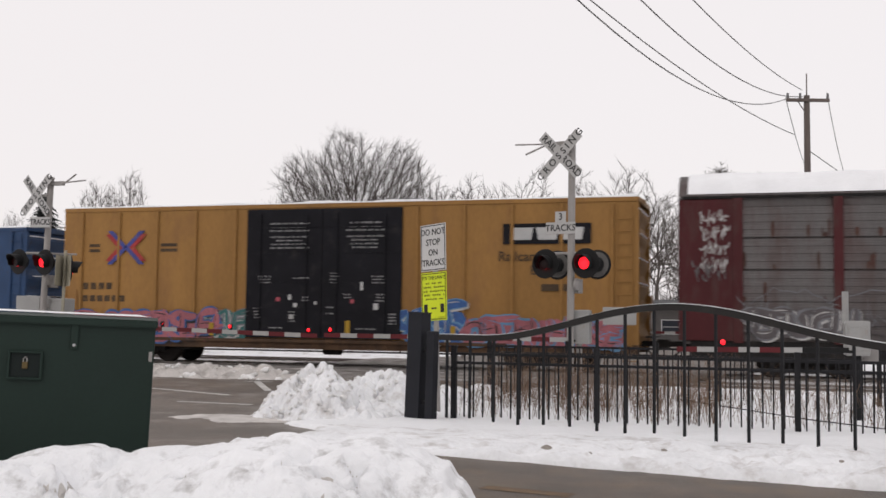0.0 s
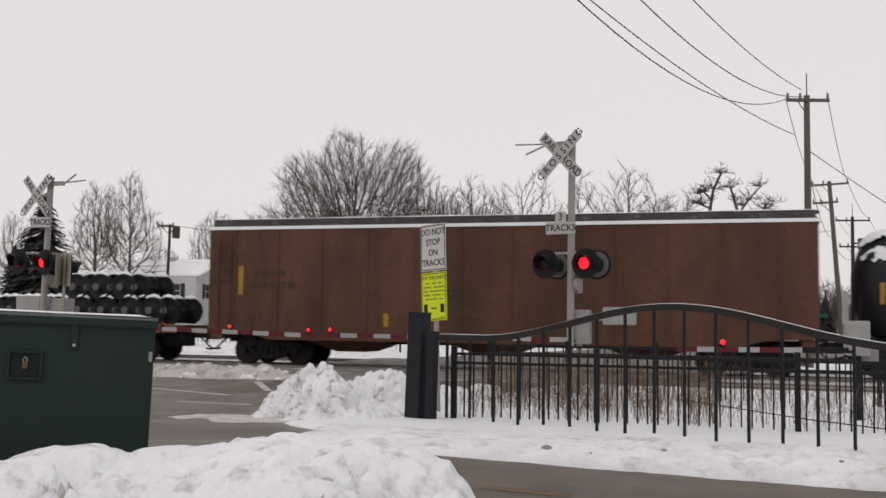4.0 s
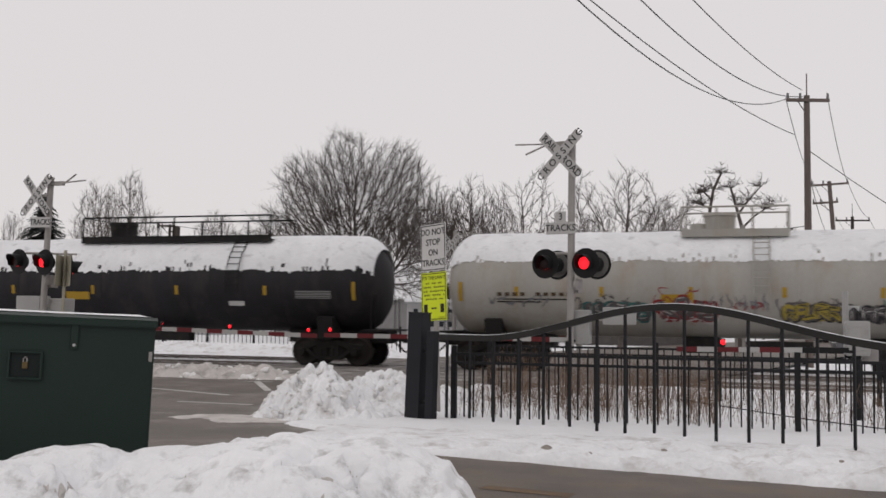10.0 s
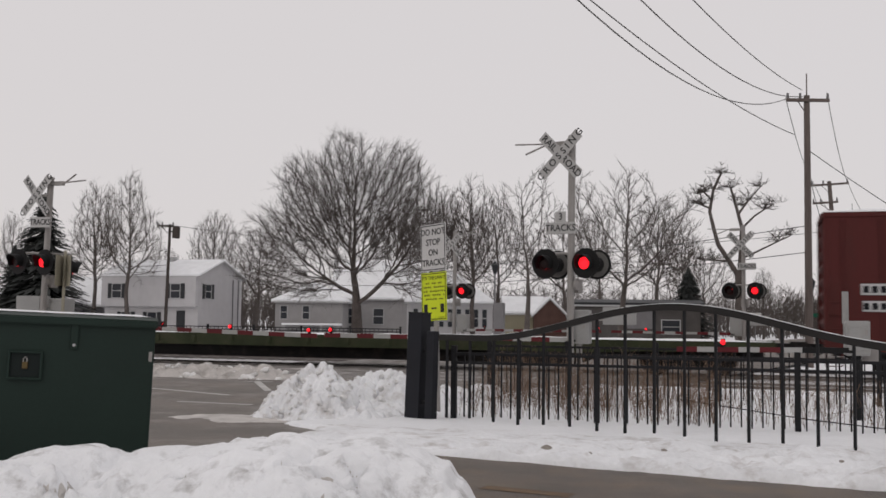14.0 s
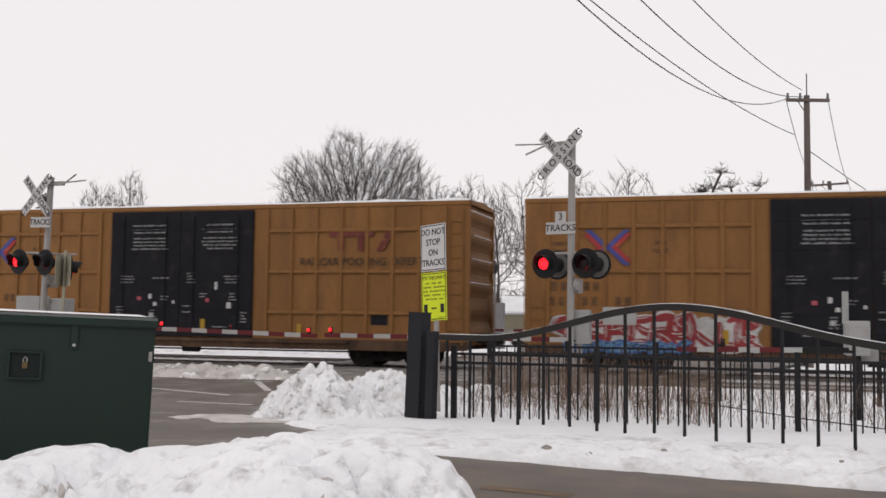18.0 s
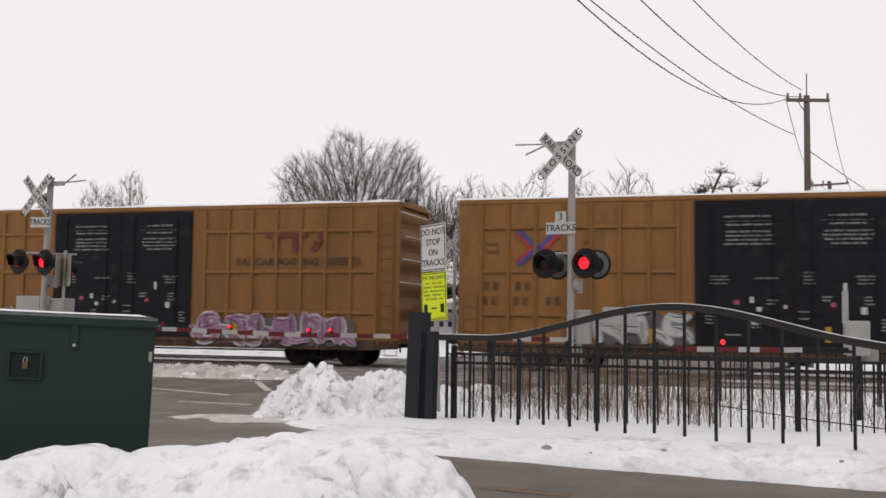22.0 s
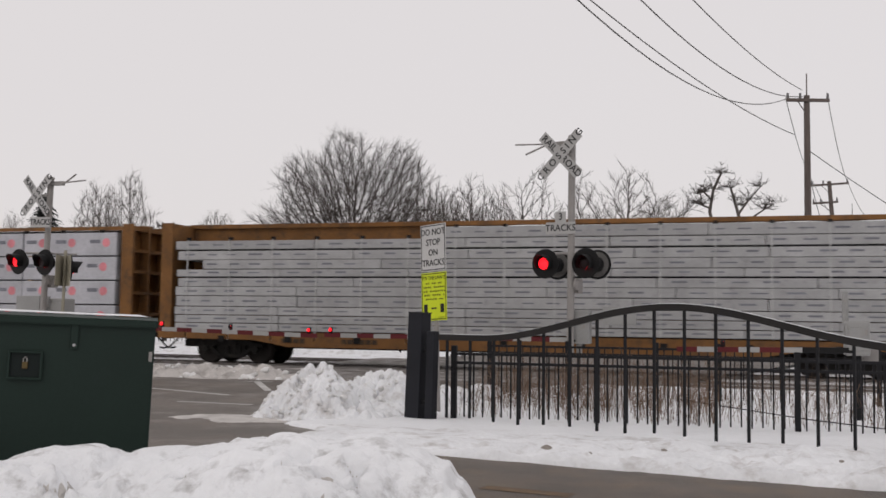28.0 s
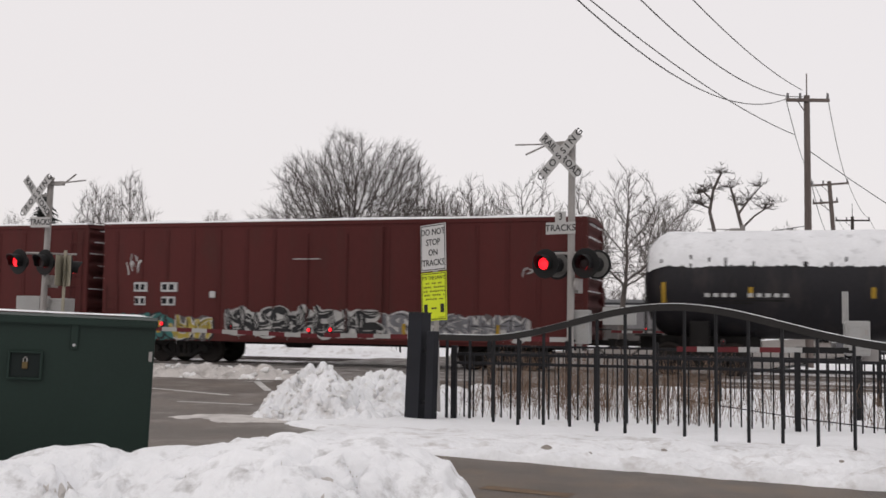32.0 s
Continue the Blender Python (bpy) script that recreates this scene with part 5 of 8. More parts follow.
# ---- centrebeam flatcars with wrapped lumber ----
def centrebeam(start, L, tiers, wrap, printed, seed, label):
    rnd = random.Random(seed)
    car = empty("centrebeam_flatcar", pose(0, TRACK_Y, 0), label, "freight car", "cars of the freight train")
    deck = 1.0
    part("deck", box(0, L, -1.45, 1.45, deck - 0.12, deck), BEAM_YELLOW, car)
    for s in (-1, 1):
        side = [(0, deck + 0.02), (0, deck - 0.2), (3.4, deck - 0.22), (4.6, deck - 0.42), (L - 4.6, deck - 0.42), (L - 3.4, deck - 0.22), (L, deck - 0.2), (L, deck + 0.02)]
        part("side_sill", plate(side, min(s * 1.5, s * 1.42), max(s * 1.5, s * 1.42)), BEAM_YELLOW, car)
    for x0, sgn in ((0.0, -1), (L - 0.42, 1)):
        b = part("bulkhead", box(x0, x0 + 0.1, -1.45, 1.45, deck, 4.5) if sgn > 0 else box(x0 + 0.32, x0 + 0.42, -1.45, 1.45, deck, 4.5), BEAM_YELLOW, car)
        for y in (-1.45, -0.5, 0.5, 1.33):
            part("bulkhead_post", box(x0, x0 + 0.42, y, y + 0.12, deck, 4.52, 0.01), BEAM_YELLOW, b)
        for z in (1.5, 2.2, 2.9, 3.6, 4.3):
            part("bulkhead_rib", box(x0 + 0.02, x0 + 0.40, -1.4, 1.4, z, z + 0.1), BEAM_YELLOW, b)
    part("top_chord", box(0.3, L - 0.3, -0.22, 0.22, 4.42, 4.56, 0.02), BEAM_YELLOW, car)
    part("centre_web", box(0.4, L - 0.4, -0.06, 0.06, deck, 4.42), BEAM_YELLOW, car)
    if printed:
        printed_load(car, L, deck, tiers, wrap, rnd)
    else:
        mixed_load(car, L, deck, tiers, wrap, rnd)
    strap = shared("strap", lambda: finish(box(-0.02, 0.02, -1.5, -1.492, deck + 0.05, 4.3), "tie_down_strap", STENCIL_WHITE))
    for k in range(int(L / 1.5)):
        if not printed:
            piece("tie_down_strap", strap, car, pose(1.0 + 1.5 * k, 0, -0.28 if k < 6 else 0.0))
        drop = 0.3 if not printed and k < 6 else 0.0
        part("strap_corner", box(0.95 + 1.5 * k, 1.07 + 1.5 * k, -1.5, -1.38, 4.24 - drop, 4.33 - drop), UNDER_BLACK, car)
    part("load_snow", snow_slab(0.5 if printed else 9.5, L - 0.5, 1.4, 4.3 if printed else 4.27, 0.05, seed, crown=0.0), SNOW_CAP, car, smooth=True)
    for k in range(9):
        part("winch", box(2.2 + 2.3 * k, 2.4 + 2.3 * k, -1.56, -1.48, 0.72, 0.9, 0.01), UNDER_BLACK, car)
    bars([(4.4 + 0.2 * i, 4.56 + 0.2 * i, 0.7, 0.14) for i in range(4)] + [(6.4 + 0.2 * i, 6.56 + 0.2 * i, 0.7, 0.14) for i in range(6)], STENCIL_BLACK, car, -1.503)
    part("centre_sill", box(0.3, L - 0.3, -0.3, 0.3, 0.5, deck - 0.12), UNDER_BLACK, car)
    running_gear(car, L, 2.4)
    return couple(car, start)


centrebeam(404.31, 23.2, 4, WRAP_WHITE, True, 31, "yellow centrebeam flatcar with white printed lumber wrap")
centrebeam(428.59, 23.4, 11, WRAP_GREY, False, 32, "yellow centrebeam flatcar with many thin wrapped lumber bundles")

red_c = red_boxcar(474.03, 16.5, 4.0, ((1.4, 2.1),))
graffiti(red_c, 0.9, 2.6, 0.7, 1.8, "cyan", "black", 131)
graffiti(red_c, 2.7, 4.9, 0.7, 1.7, "cyan", "red", 132)
scrawl(red_c, 6.2, 8.0, 1.25, 2.25, "grey", 133, -1.585, 0.028, 12)
scrawl(red_c, 8.0, 9.6, 1.3, 2.2, "grey", 136, -1.585, 0.03, 9)
graffiti(red_c, 9.9, 13.2, 0.8, 1.7, "cyan", "blue", 134)
graffiti(red_c, 5.4, 8.0, 0.7, 1.2, "grey", "black", 135, -1.585)
red_d = red_boxcar(491.16, 16.1, 5.0, ((1.2, 1.7), (2.2, 2.8)))
scrawl(red_d, 0.9, 1.5, 2.8, 3.6, "white", 141, -1.53, 0.05, 3)
scrawl(red_d, 14.2, 15.5, 2.7, 3.2, "white", 142, -1.53, 0.05, 3)
graffiti(red_d, 0.8, 2.6, 0.7, 1.7, "teal", "black", 143)
graffiti(red_d, 2.7, 3.9, 0.7, 1.7, "yellow", "white", 144)
graffiti(red_d, 4.6, 9.6, 0.9, 1.9, "black", "white", 145, -1.585)
graffiti(red_d, 9.9, 14.2, 0.9, 1.8, "grey", "white", 146)
tank_car(508.6, 19.4, TANK_BLACK, "black tank car capped with snow", 19.9, platform=(0.59, 0.34), writing=STENCIL_WHITE, snow_low=18)


def train_run(t):
    """Metres that the train has gone at t seconds."""
    return 15.8 * t + 0.00625 * t * t


# ---- level crossing equipment ----
GREY_ALU = material("dull_aluminium_paint", (0.30, 0.285, 0.275), 0.7, 0.1, vary=0.12, dirt=(0.22, 0.2, 0.18), dirt_amount=0.3)
RING_GREY = material("dull_grey_lamp_back", (0.13, 0.125, 0.12), 0.7, vary=0.15)
SIGN_WHITE = material("sign_white_sheeting", (0.56, 0.555, 0.55), 0.6, vary=0.05, dirt=(0.42, 0.41, 0.4), dirt_amount=0.2)
SIGN_BLACK = material("sign_black_paint", (0.014, 0.014, 0.015), 0.6, vary=0.1)
SIGN_INK = material("thin_dark_print", (0.12, 0.14, 0.012), 0.6, vary=0.2)
# SIGN_WHITE greyed: the blades' want of light is in the colour, plus dirt patches.
CROSSBUCK_WHITE = material("shaded_crossbuck_sheeting", (0.42, 0.415, 0.41), 0.65, vary=0.08, dirt=(0.3, 0.29, 0.28), dirt_amount=0.3)
SIGN_YELLOW = material("sign_lime_sheeting", (0.62, 0.72, 0.02), 0.55, vary=0.05)
SIGN_BACK = material("weathered_sign_back", (0.30, 0.28, 0.22), 0.7, vary=0.15)
LAMP_BLACK = material("lamp_black_paint", (0.006, 0.006, 0.0065), 0.7, vary=0.15)
LENS_DARK = material("unlit_red_lens", (0.012, 0.0015, 0.002), 0.5, vary=0.1)
LENS_LIT = material("lit_red_lens", (1.0, 0.012, 0.022), 0.4, vary=0.0, glow=1.6)
ARM_RED = material("gate_red_sheeting", (0.105, 0.011, 0.015), 0.6, vary=0.12)
ARM_WHITE = material("gate_white_sheeting", (0.36, 0.36, 0.355), 0.5, vary=0.1, dirt=(0.3, 0.29, 0.28), dirt_amount=0.3)
CABINET_WHITE = material("weathered_white_cabinet", (0.30, 0.30, 0.295), 0.55, vary=0.08, dirt=(0.3, 0.28, 0.25), dirt_amount=0.35)
FENCE_BLACK = material("black_fence_enamel", (0.008, 0.008, 0.010), 0.7, 0.0, vary=0.2, dirt=(0.02, 0.02, 0.022), dirt_amount=0.3)
RAIL_ENAMEL = material("worn_black_rail_enamel", (0.017, 0.0155, 0.015), 0.65, vary=0.2, dirt=(0.03, 0.027, 0.025), dirt_amount=0.3)
FENCE_POST_BLUE = material("dark_slate_post_enamel", (0.011, 0.012, 0.017), 0.65, vary=0.18, dirt=(0.015, 0.015, 0.018), dirt_amount=0.3)

LAMPS = []       # (lens, phase): phase 0 glows first in each beat, 1 second, None steadily
GLOW_FIRST, BEAT = 5.62, 1.0958


def lens_mesh(r, depth):
    bm = lathe([(-depth, 0.0), (-depth, r * 0.5), (-depth * 0.6, r * 0.86), (-0.004, r), (0.004, r), (depth * 0.6, r * 0.86), (depth, r * 0.5), (depth, 0.0)], pose(0, 0, 0, 0, 0, 90), 18)
    me = finish(bm, "lens", LENS_LIT, True)
    me.materials.append(LENS_DARK)
    for p in me.polygons:
        p.material_index = 0 if p.center.y < 0 else 1
    return me


LENS_BIG, LENS_SMALL = lens_mesh(0.125, 0.035), lens_mesh(0.04, 0.03)


def signal_lamp(parent, m, phase, hood=0.30):
    """Round black backboard with a hooded flashing lens that faces -y."""
    lamp = part("lamp", lathe([(0.0, 0.0), (0.0, 0.30), (0.012, 0.31), (0.025, 0.305), (0.03, 0.16), (0.2, 0.15), (0.24, 0.08), (0.24, 0.0)], pose(0, 0, 0, 0, 0, 90), 26), LAMP_BLACK, parent, "round black backboard with hooded lens", m)
    bm = bmesh.new()
    n = 20
    ring0, ring1, in0, in1 = [], [], [], []
    for k in range(n + 1):
        a = radians(-35 + 250 * k / n)
        c, s = math.cos(a), math.sin(a)
        reach = hood * (0.55 + 0.45 * max(0, s))
        for ring, r, d in ((ring0, 0.178, 0.0), (ring1, 0.178, -reach), (in0, 0.165, 0.0), (in1, 0.165, -reach)):
            ring.append(bm.verts.new((r * c, d, r * s)))
    for k in range(n):
        bm.faces.new((ring0[k], ring0[k + 1], ring1[k + 1], ring1[k]))
        bm.faces.new((in0[k], in1[k], in1[k + 1], in0[k + 1]))
        bm.faces.new((ring1[k], ring1[k + 1], in1[k + 1], in1[k]))
    part("hood", bm, LAMP_BLACK, lamp)
    lens = piece("lens", LENS_BIG, lamp, pose(0, -0.05, 0))
    LAMPS.append((lens, phase, Vector((0, -0.05, 0))))
    return lamp


def blade(parent, angle, words, y):
    b = part("crossbuck_blade", box(-0.61, 0.61, -0.005, 0.005, -0.114, 0.114, 0.004), CROSSBUCK_WHITE, parent, "white reflective blade with black lettering", pose(0, y, 0, 0, angle, 0))
    for w, x in words:
        lettering(w, 0.205, SIGN_BLACK, b, pose(x, -0.007, 0))
    return b


def crossing_signal(x, y, turn, top, lamp_z, cross_z, lean=0.0, arms=1, side_lamp=False, cross_dx=-0.2, lamp_dx=0.0, back_lamps=True, counted=True, half=0.46, count_drop=1.52):
    sig = empty("crossing_signal", pose(x, y, -0.1, 0, lean, turn), "aluminium crossing signal mast with crossbuck and red flashers", "crossing signal", "crossing signals")
    part("mast", tube([(0, 0, 0), (0, 0, top)], 0.075, 12), GREY_ALU, sig)
    part("mast_cap", lathe([(0, 0.0), (0, 0.085), (0.05, 0.08), (0.07, 0.0)], pose(0, 0, top, 0, -90, 0), 12), GREY_ALU, sig)
    part("foundation", box(-0.3, 0.3, -0.3, 0.3, -0.3, 0.12, 0.03), GREY_ALU, sig)
    part("base_casting", lathe([(0, 0.16), (0.1, 0.15), (0.2, 0.09), (0.5, 0.085)], pose(0, 0, 0.1, 0, -90, 0), 14), GREY_ALU, sig)
    holder = part("crossbuck_bracket", box(-0.09, 0.09, -0.03, 0.03, -0.12, 0.12), GREY_ALU, sig, "", pose(cross_dx, -0.11, cross_z))
    part("crossbuck_strap", box(min(0, cross_dx), max(0, cross_dx), -0.1, -0.07, cross_z - 0.03, cross_z + 0.03), GREY_ALU, sig)
    blade(holder, 45, (("RAIL", -0.36), ("ROAD", 0.36)), -0.035)
    blade(holder, -45, (("C R O S S I N G", 0.0),), -0.049)
    if counted:
        t = part("tracks_sign", box(-0.34, 0.34, -0.006, 0.006, -0.125, 0.125, 0.01), CROSSBUCK_WHITE, sig, "small white track-count sign", pose(cross_dx + (0.24 if count_drop < 1 else 0), -0.1 if count_drop > 1 else -0.19, cross_z - count_drop))
        lettering("TRACKS", 0.19, SIGN_BLACK, t, pose(0, -0.008, 0))
        if count_drop < 1:
            counted = False
    if counted:
        u = part("track_number_sign", box(-0.125, 0.125, -0.006, 0.006, -0.11, 0.11, 0.01), CROSSBUCK_WHITE, sig, "", pose(cross_dx, -0.1, cross_z - 1.285))
        lettering("3", 0.2, SIGN_BLACK, u, pose(0, -0.008, 0))
    part("lamp_crossarm", tube([(-0.45 + lamp_dx, 0, lamp_z + 0.22), (0.45 + lamp_dx, 0, lamp_z + 0.22)], 0.03, 8), GREY_ALU, sig)
    for k, px in enumerate((-half, half)):
        signal_lamp(sig, pose(px + lamp_dx, -0.22, lamp_z), k)
        if back_lamps:
            rear = signal_lamp(sig, pose(px + lamp_dx, 0.36, lamp_z, 0, 0, 180), k)
            part("backing_ring", lathe([(0.031, 0.16), (0.031, 0.262), (0.036, 0.258), (0.036, 0.16)], pose(0, 0, 0, 0, 0, 90), 26), RING_GREY, rear, "pale grey back of the lamp board")
    if side_lamp:
        signal_lamp(sig, pose(0.64, 0.2, lamp_z - 0.12, 0, 0, 147), 0, 0.26)
        part("lamp_crossarm", tube([(0, 0.1, lamp_z + 0.22), (0.8, 0.2, lamp_z + 0.22)], 0.025, 6), GREY_ALU, sig)
    part("bell", lathe([(0, 0.0), (0, 0.13), (0.05, 0.12), (0.09, 0.06), (0.1, 0.0)], pose(0.13, -0.02, lamp_z - 0.42), 14), GREY_ALU, sig)
    part("junction_box", box(-0.13, 0.13, 0.08, 0.3, lamp_z - 0.6, lamp_z - 0.3, 0.02), GREY_ALU, sig)
    # slender bars at the head
    d = arms
    part("head_bar", tube([(0, 0, top - 0.12), (d * 0.45, -0.05, top - 0.10), (d * 1.3, -0.1, top - 0.06)], 0.018, 6), GREY_ALU, sig)
    part("head_bar", tube([(d * 0.55, -0.05, top - 0.1), (d * 1.02, -0.15, top - (0.3 if d < 0 else -0.08))], 0.02, 6), GREY_ALU, sig)
    part("head_clamp", box(min(0, d * 0.5), max(0, d * 0.5), -0.06, 0.0, top - 0.16, top - 0.06), GREY_ALU, sig)
    return sig


def gate(x, y, z0, reach, z1, lights, group_label, arm_depth=0.095, side=1, start=0.2, upright=False, band=0.395):
    """A lowered gate arm with red and white bands; lights are (distance, phase)."""
    g = empty("crossing_gate", pose(x, y, -0.1), group_label, "crossing gate", "crossing gates")
    part("post", tube([(0, 0.15, 0), (0, 0.15, z0 + 0.2)], 0.06, 10), FENCE_BLACK if upright else GREY_ALU, g)
    high, half = (0.55, 0.18) if upright else (0.72, 0.22)
    housing = part("mechanism", box(-half, half, 0.0, 0.42, z0 + 0.02, z0 + high, 0.03), CABINET_WHITE, g, "weathered white gate mechanism housing")
    part("housing_door", box(0.05 - half, half - 0.05, -0.014, 0.002, z0 + 0.1, z0 + high - 0.1, 0.006), CABINET_WHITE, housing)
    part("housing_latch", box(0.1, 0.14, -0.03, -0.012, z0 + 0.34, z0 + 0.42, 0.004), GREY_ALU, housing)
    if upright:
        part("upright", tube([(-0.16, 0.2, z0 + 0.5), (-0.16, 0.2, z0 + 1.0)], 0.05, 10), CABINET_WHITE, g, "short white upright on the housing")
    if upright:
        part("counterweight", box(0.1, 0.34, 0.5, 0.6, z0 - 0.1, z0 + 0.12, 0.02), GREY_ALU, g)
        part("counter_arm", box(0.0, 0.2, 0.42, 0.5, z0, z0 + 0.06), GREY_ALU, g)
    else:
        for k, far in enumerate((0.84, 0.80)):
            part("counterweight", box(-side * far - 0.34, -side * far + 0.34, 0.02 + 0.3 * k, 0.08 + 0.3 * k, z0 + 0.42, z0 + 0.78, 0.015), CABINET_WHITE, g, "weathered white counterweight plate")
            part("counter_arm", box(min(0, -side * 0.6), max(0, -side * 0.6), 0.085 + 0.2 * k, 0.115 + 0.2 * k, z0 + 0.5, z0 + 0.58), GREY_ALU, g)
    part("arm_bracket", box(min(side * 0.05, side * (start + 0.1)), max(side * 0.05, side * (start + 0.1)), -0.012, 0.05, z0 + 0.06, z0 + 0.14, 0.005), LAMP_BLACK, g)
    n = max(3, round((reach - start) / band))
    for k in range(n):
        a, b = start + (reach - start) * k / n, start + (reach - start) * (k + 1) / n
        za, zb = z0 + (z1 - z0) * a / reach + 0.1, z0 + (z1 - z0) * b / reach + 0.1
        o = [(side * a, za - arm_depth / 2), (side * b, zb - arm_depth / 2), (side * b, zb + arm_depth / 2), (side * a, za + arm_depth / 2)]
        part("arm_band", plate(o, -0.03, 0.0), ARM_RED if (n - k) % 2 else ARM_WHITE, g)
    for d, phase in lights:
        zl = z0 + (z1 - z0) * d / reach + 0.1
        lamp = part("arm_lamp", box(-0.035, 0.035, -0.02, 0.03, 0.0, 0.13, 0.01), LAMP_BLACK, g, "small red gate-arm lamp", pose(side * d, -0.03, zl + arm_depth / 2))
        lens = piece("lens", LENS_SMALL, lamp, pose(0, -0.045, 0.075))
        LAMPS.append((lens, phase, Vector((0, -0.045, 0.075))))
    return g


TURN = -12.0
crossing_signal(-3.76, 21.4, TURN - 5, 5.38, 2.76, 5.02, 0.35, -1, lamp_dx=-0.03)
crossing_signal(-16.62, 21.42, TURN, 4.86, 2.84, 4.46, 1.9, 1, side_lamp=True, cross_dx=-0.3, lamp_dx=-0.26, back_lamps=False, count_drop=0.66)
crossing_signal(-0.62, 40.5, TURN, 5.2, 2.8, 4.5, 0.0, -1, cross_dx=-0.08, count_drop=0.8)
crossing_signal(-11.75, 40.3, TURN, 5.1, 2.74, 4.6, 0.0, 1, cross_dx=-0.1, counted=False)
gate(-3.61, 21.5, 1.10, 5.64, 1.11, ((5.48, None),), "lowered red and white crossing gate arm", side=-1)
gate(-16.3, 21.55, 1.26, 6.85, 1.09, ((2.95, 0), (4.72, 1), (6.67, None)), "lowered red and white crossing gate arm", side=1)
gate(-0.9, 40.4, 1.1, 4.6, 1.12, ((3.28, None),), "lowered red and white crossing gate arm beyond the tracks", side=-1)
gate(-11.4, 40.2, 1.1, 5.55, 1.12, ((5.44, None), (0.95, 0)), "lowered red and white crossing gate arm beyond the tracks", side=1)
gate(1.40, 17.1, 1.09, 2.69, 1.06, ((1.98, 1),), "short lowered footpath gate with red and white bands", arm_depth=0.08, side=-1, start=0.80, upright=True, band=0.315)


def key_lamps():
    """The lenses turn their glowing face out and in, beat by beat."""
    for lens, phase, at in LAMPS:
        if phase is None:
            continue
        shown = None
        rows = []
        for f in range(0, round(SECONDS * FPS) + 1):
            t = f / FPS
            u = ((t - GLOW_FIRST) / BEAT) % 1.0
            lit = (u < 0.5) == (phase == 0)
            angle = 0 if lit else 180
            if shown is None:
                rows.append((t, angle))
            elif angle != shown:
                sign = 1 if angle else -1
                rows.append((t - 0.7 / FPS, shown))
                rows.append((t - 0.4 / FPS, shown + 60 * sign))
                rows.append((t - 0.1 / FPS, shown + 120 * sign))
                t += 0.2 / FPS
                rows.append((t, angle))
            shown = angle
        if rows[-1][0] < SECONDS:
            rows.append((SECONDS, shown))
        walk(lens, [(t, pose(*at, 0, 0, a)) for t, a in rows])


# ---- road signs by the crossing ----
def road_sign():
    s = empty("road_sign", pose(-4.99, 16.15, -0.1, 0, -2.6, -31), "leaning sign post with a white notice over a lime notice", "road sign")
    part("post", box(-0.04, 0.04, 0.02, 0.06, 0, 3.05), GREY_ALU, s)
    w = part("notice", box(-0.305, 0.305, -0.004, 0.004, -0.381, 0.381, 0.003), SIGN_WHITE, s, "white notice with black words", pose(0, 0, 2.75))
    bm = bmesh.new()
    for x0, x1, z0, z1 in ((-0.29, 0.29, 0.352, 0.366), (-0.29, 0.29, -0.366, -0.352), (-0.29, -0.276, -0.352, 0.352), (0.276, 0.29, -0.352, 0.352)):
        add_box(bm, x0, x1, -0.007, -0.003, z0, z1)
    part("border", bm, SIGN_BLACK, w)
    for k, words in enumerate(("DO NOT", "STOP", "ON", "TRACKS")):
        lettering(words, 0.145, SIGN_BLACK, w, pose(0, -0.0055, 0.25 - 0.167 * k))
    y = part("notice", box(-0.305, 0.305, -0.004, 0.004, -0.39, 0.39, 0.003), SIGN_YELLOW, s, "lime-yellow notice with small print", pose(0, 0, 1.955))
    bm = bmesh.new()
    for x0, x1, z0, z1 in ((-0.29, 0.29, 0.362, 0.374), (-0.29, 0.29, -0.374, -0.362), (-0.29, -0.278, -0.362, 0.362), (0.278, 0.29, -0.362, 0.362)):
        add_box(bm, x0, x1, -0.007, -0.003, z0, z1)
    part("border", bm, SIGN_BLACK, y)
    lettering("IT'S THE LAW !!", 0.082, SIGN_BLACK, y, pose(0, -0.0055, 0.3))
    rr = random.Random(4)
    bm, fine = bmesh.new(), bmesh.new()
    for k in range(5):
        for p, q, z, hh in stencil_block(rr, -0.265, 0.265, 0.20 - 0.064 * k, 1, 0.026):
            add_box(fine, p, q, -0.0065, -0.003, z, z + hh)
    tagged(part("small_print", fine, SIGN_INK, y), kind="stuff")
    for x in (-0.2, 0.2):
        add_box(bm, x - 0.045, x + 0.045, -0.0065, -0.003, -0.265, -0.125)
    add_box(bm, -0.06, 0.06, -0.0065, -0.003, -0.205, -0.18)
    add_box(bm, 0.12, 0.24, -0.0065, -0.003, -0.345, -0.335)
    part("device_marks", bm, SIGN_BLACK, y)
    return s


road_sign()


def back_turned_sign():
    s = empty("road_sign", pose(-15.72, 20.95, -0.1, 0, 1.0, 0), "pale weathered sign seen from its side, on a thin post", "road sign")
    part("post", box(-0.03, 0.03, 0.01, 0.05, 0, 3.1), SIGN_BACK, s)
    part("plate", box(-0.3, 0.3, -0.006, 0.006, -0.36, 0.36, 0.004), SIGN_BACK, s, "", pose(-0.075, -0.06, 2.62, 0, 0, 109))
    part("plate", box(-0.3, 0.3, -0.006, 0.006, -0.36, 0.36, 0.004), SIGN_BACK, s, "", pose(0.055, 0.045, 2.62, 0, 0, 141))
    return s


back_turned_sign()


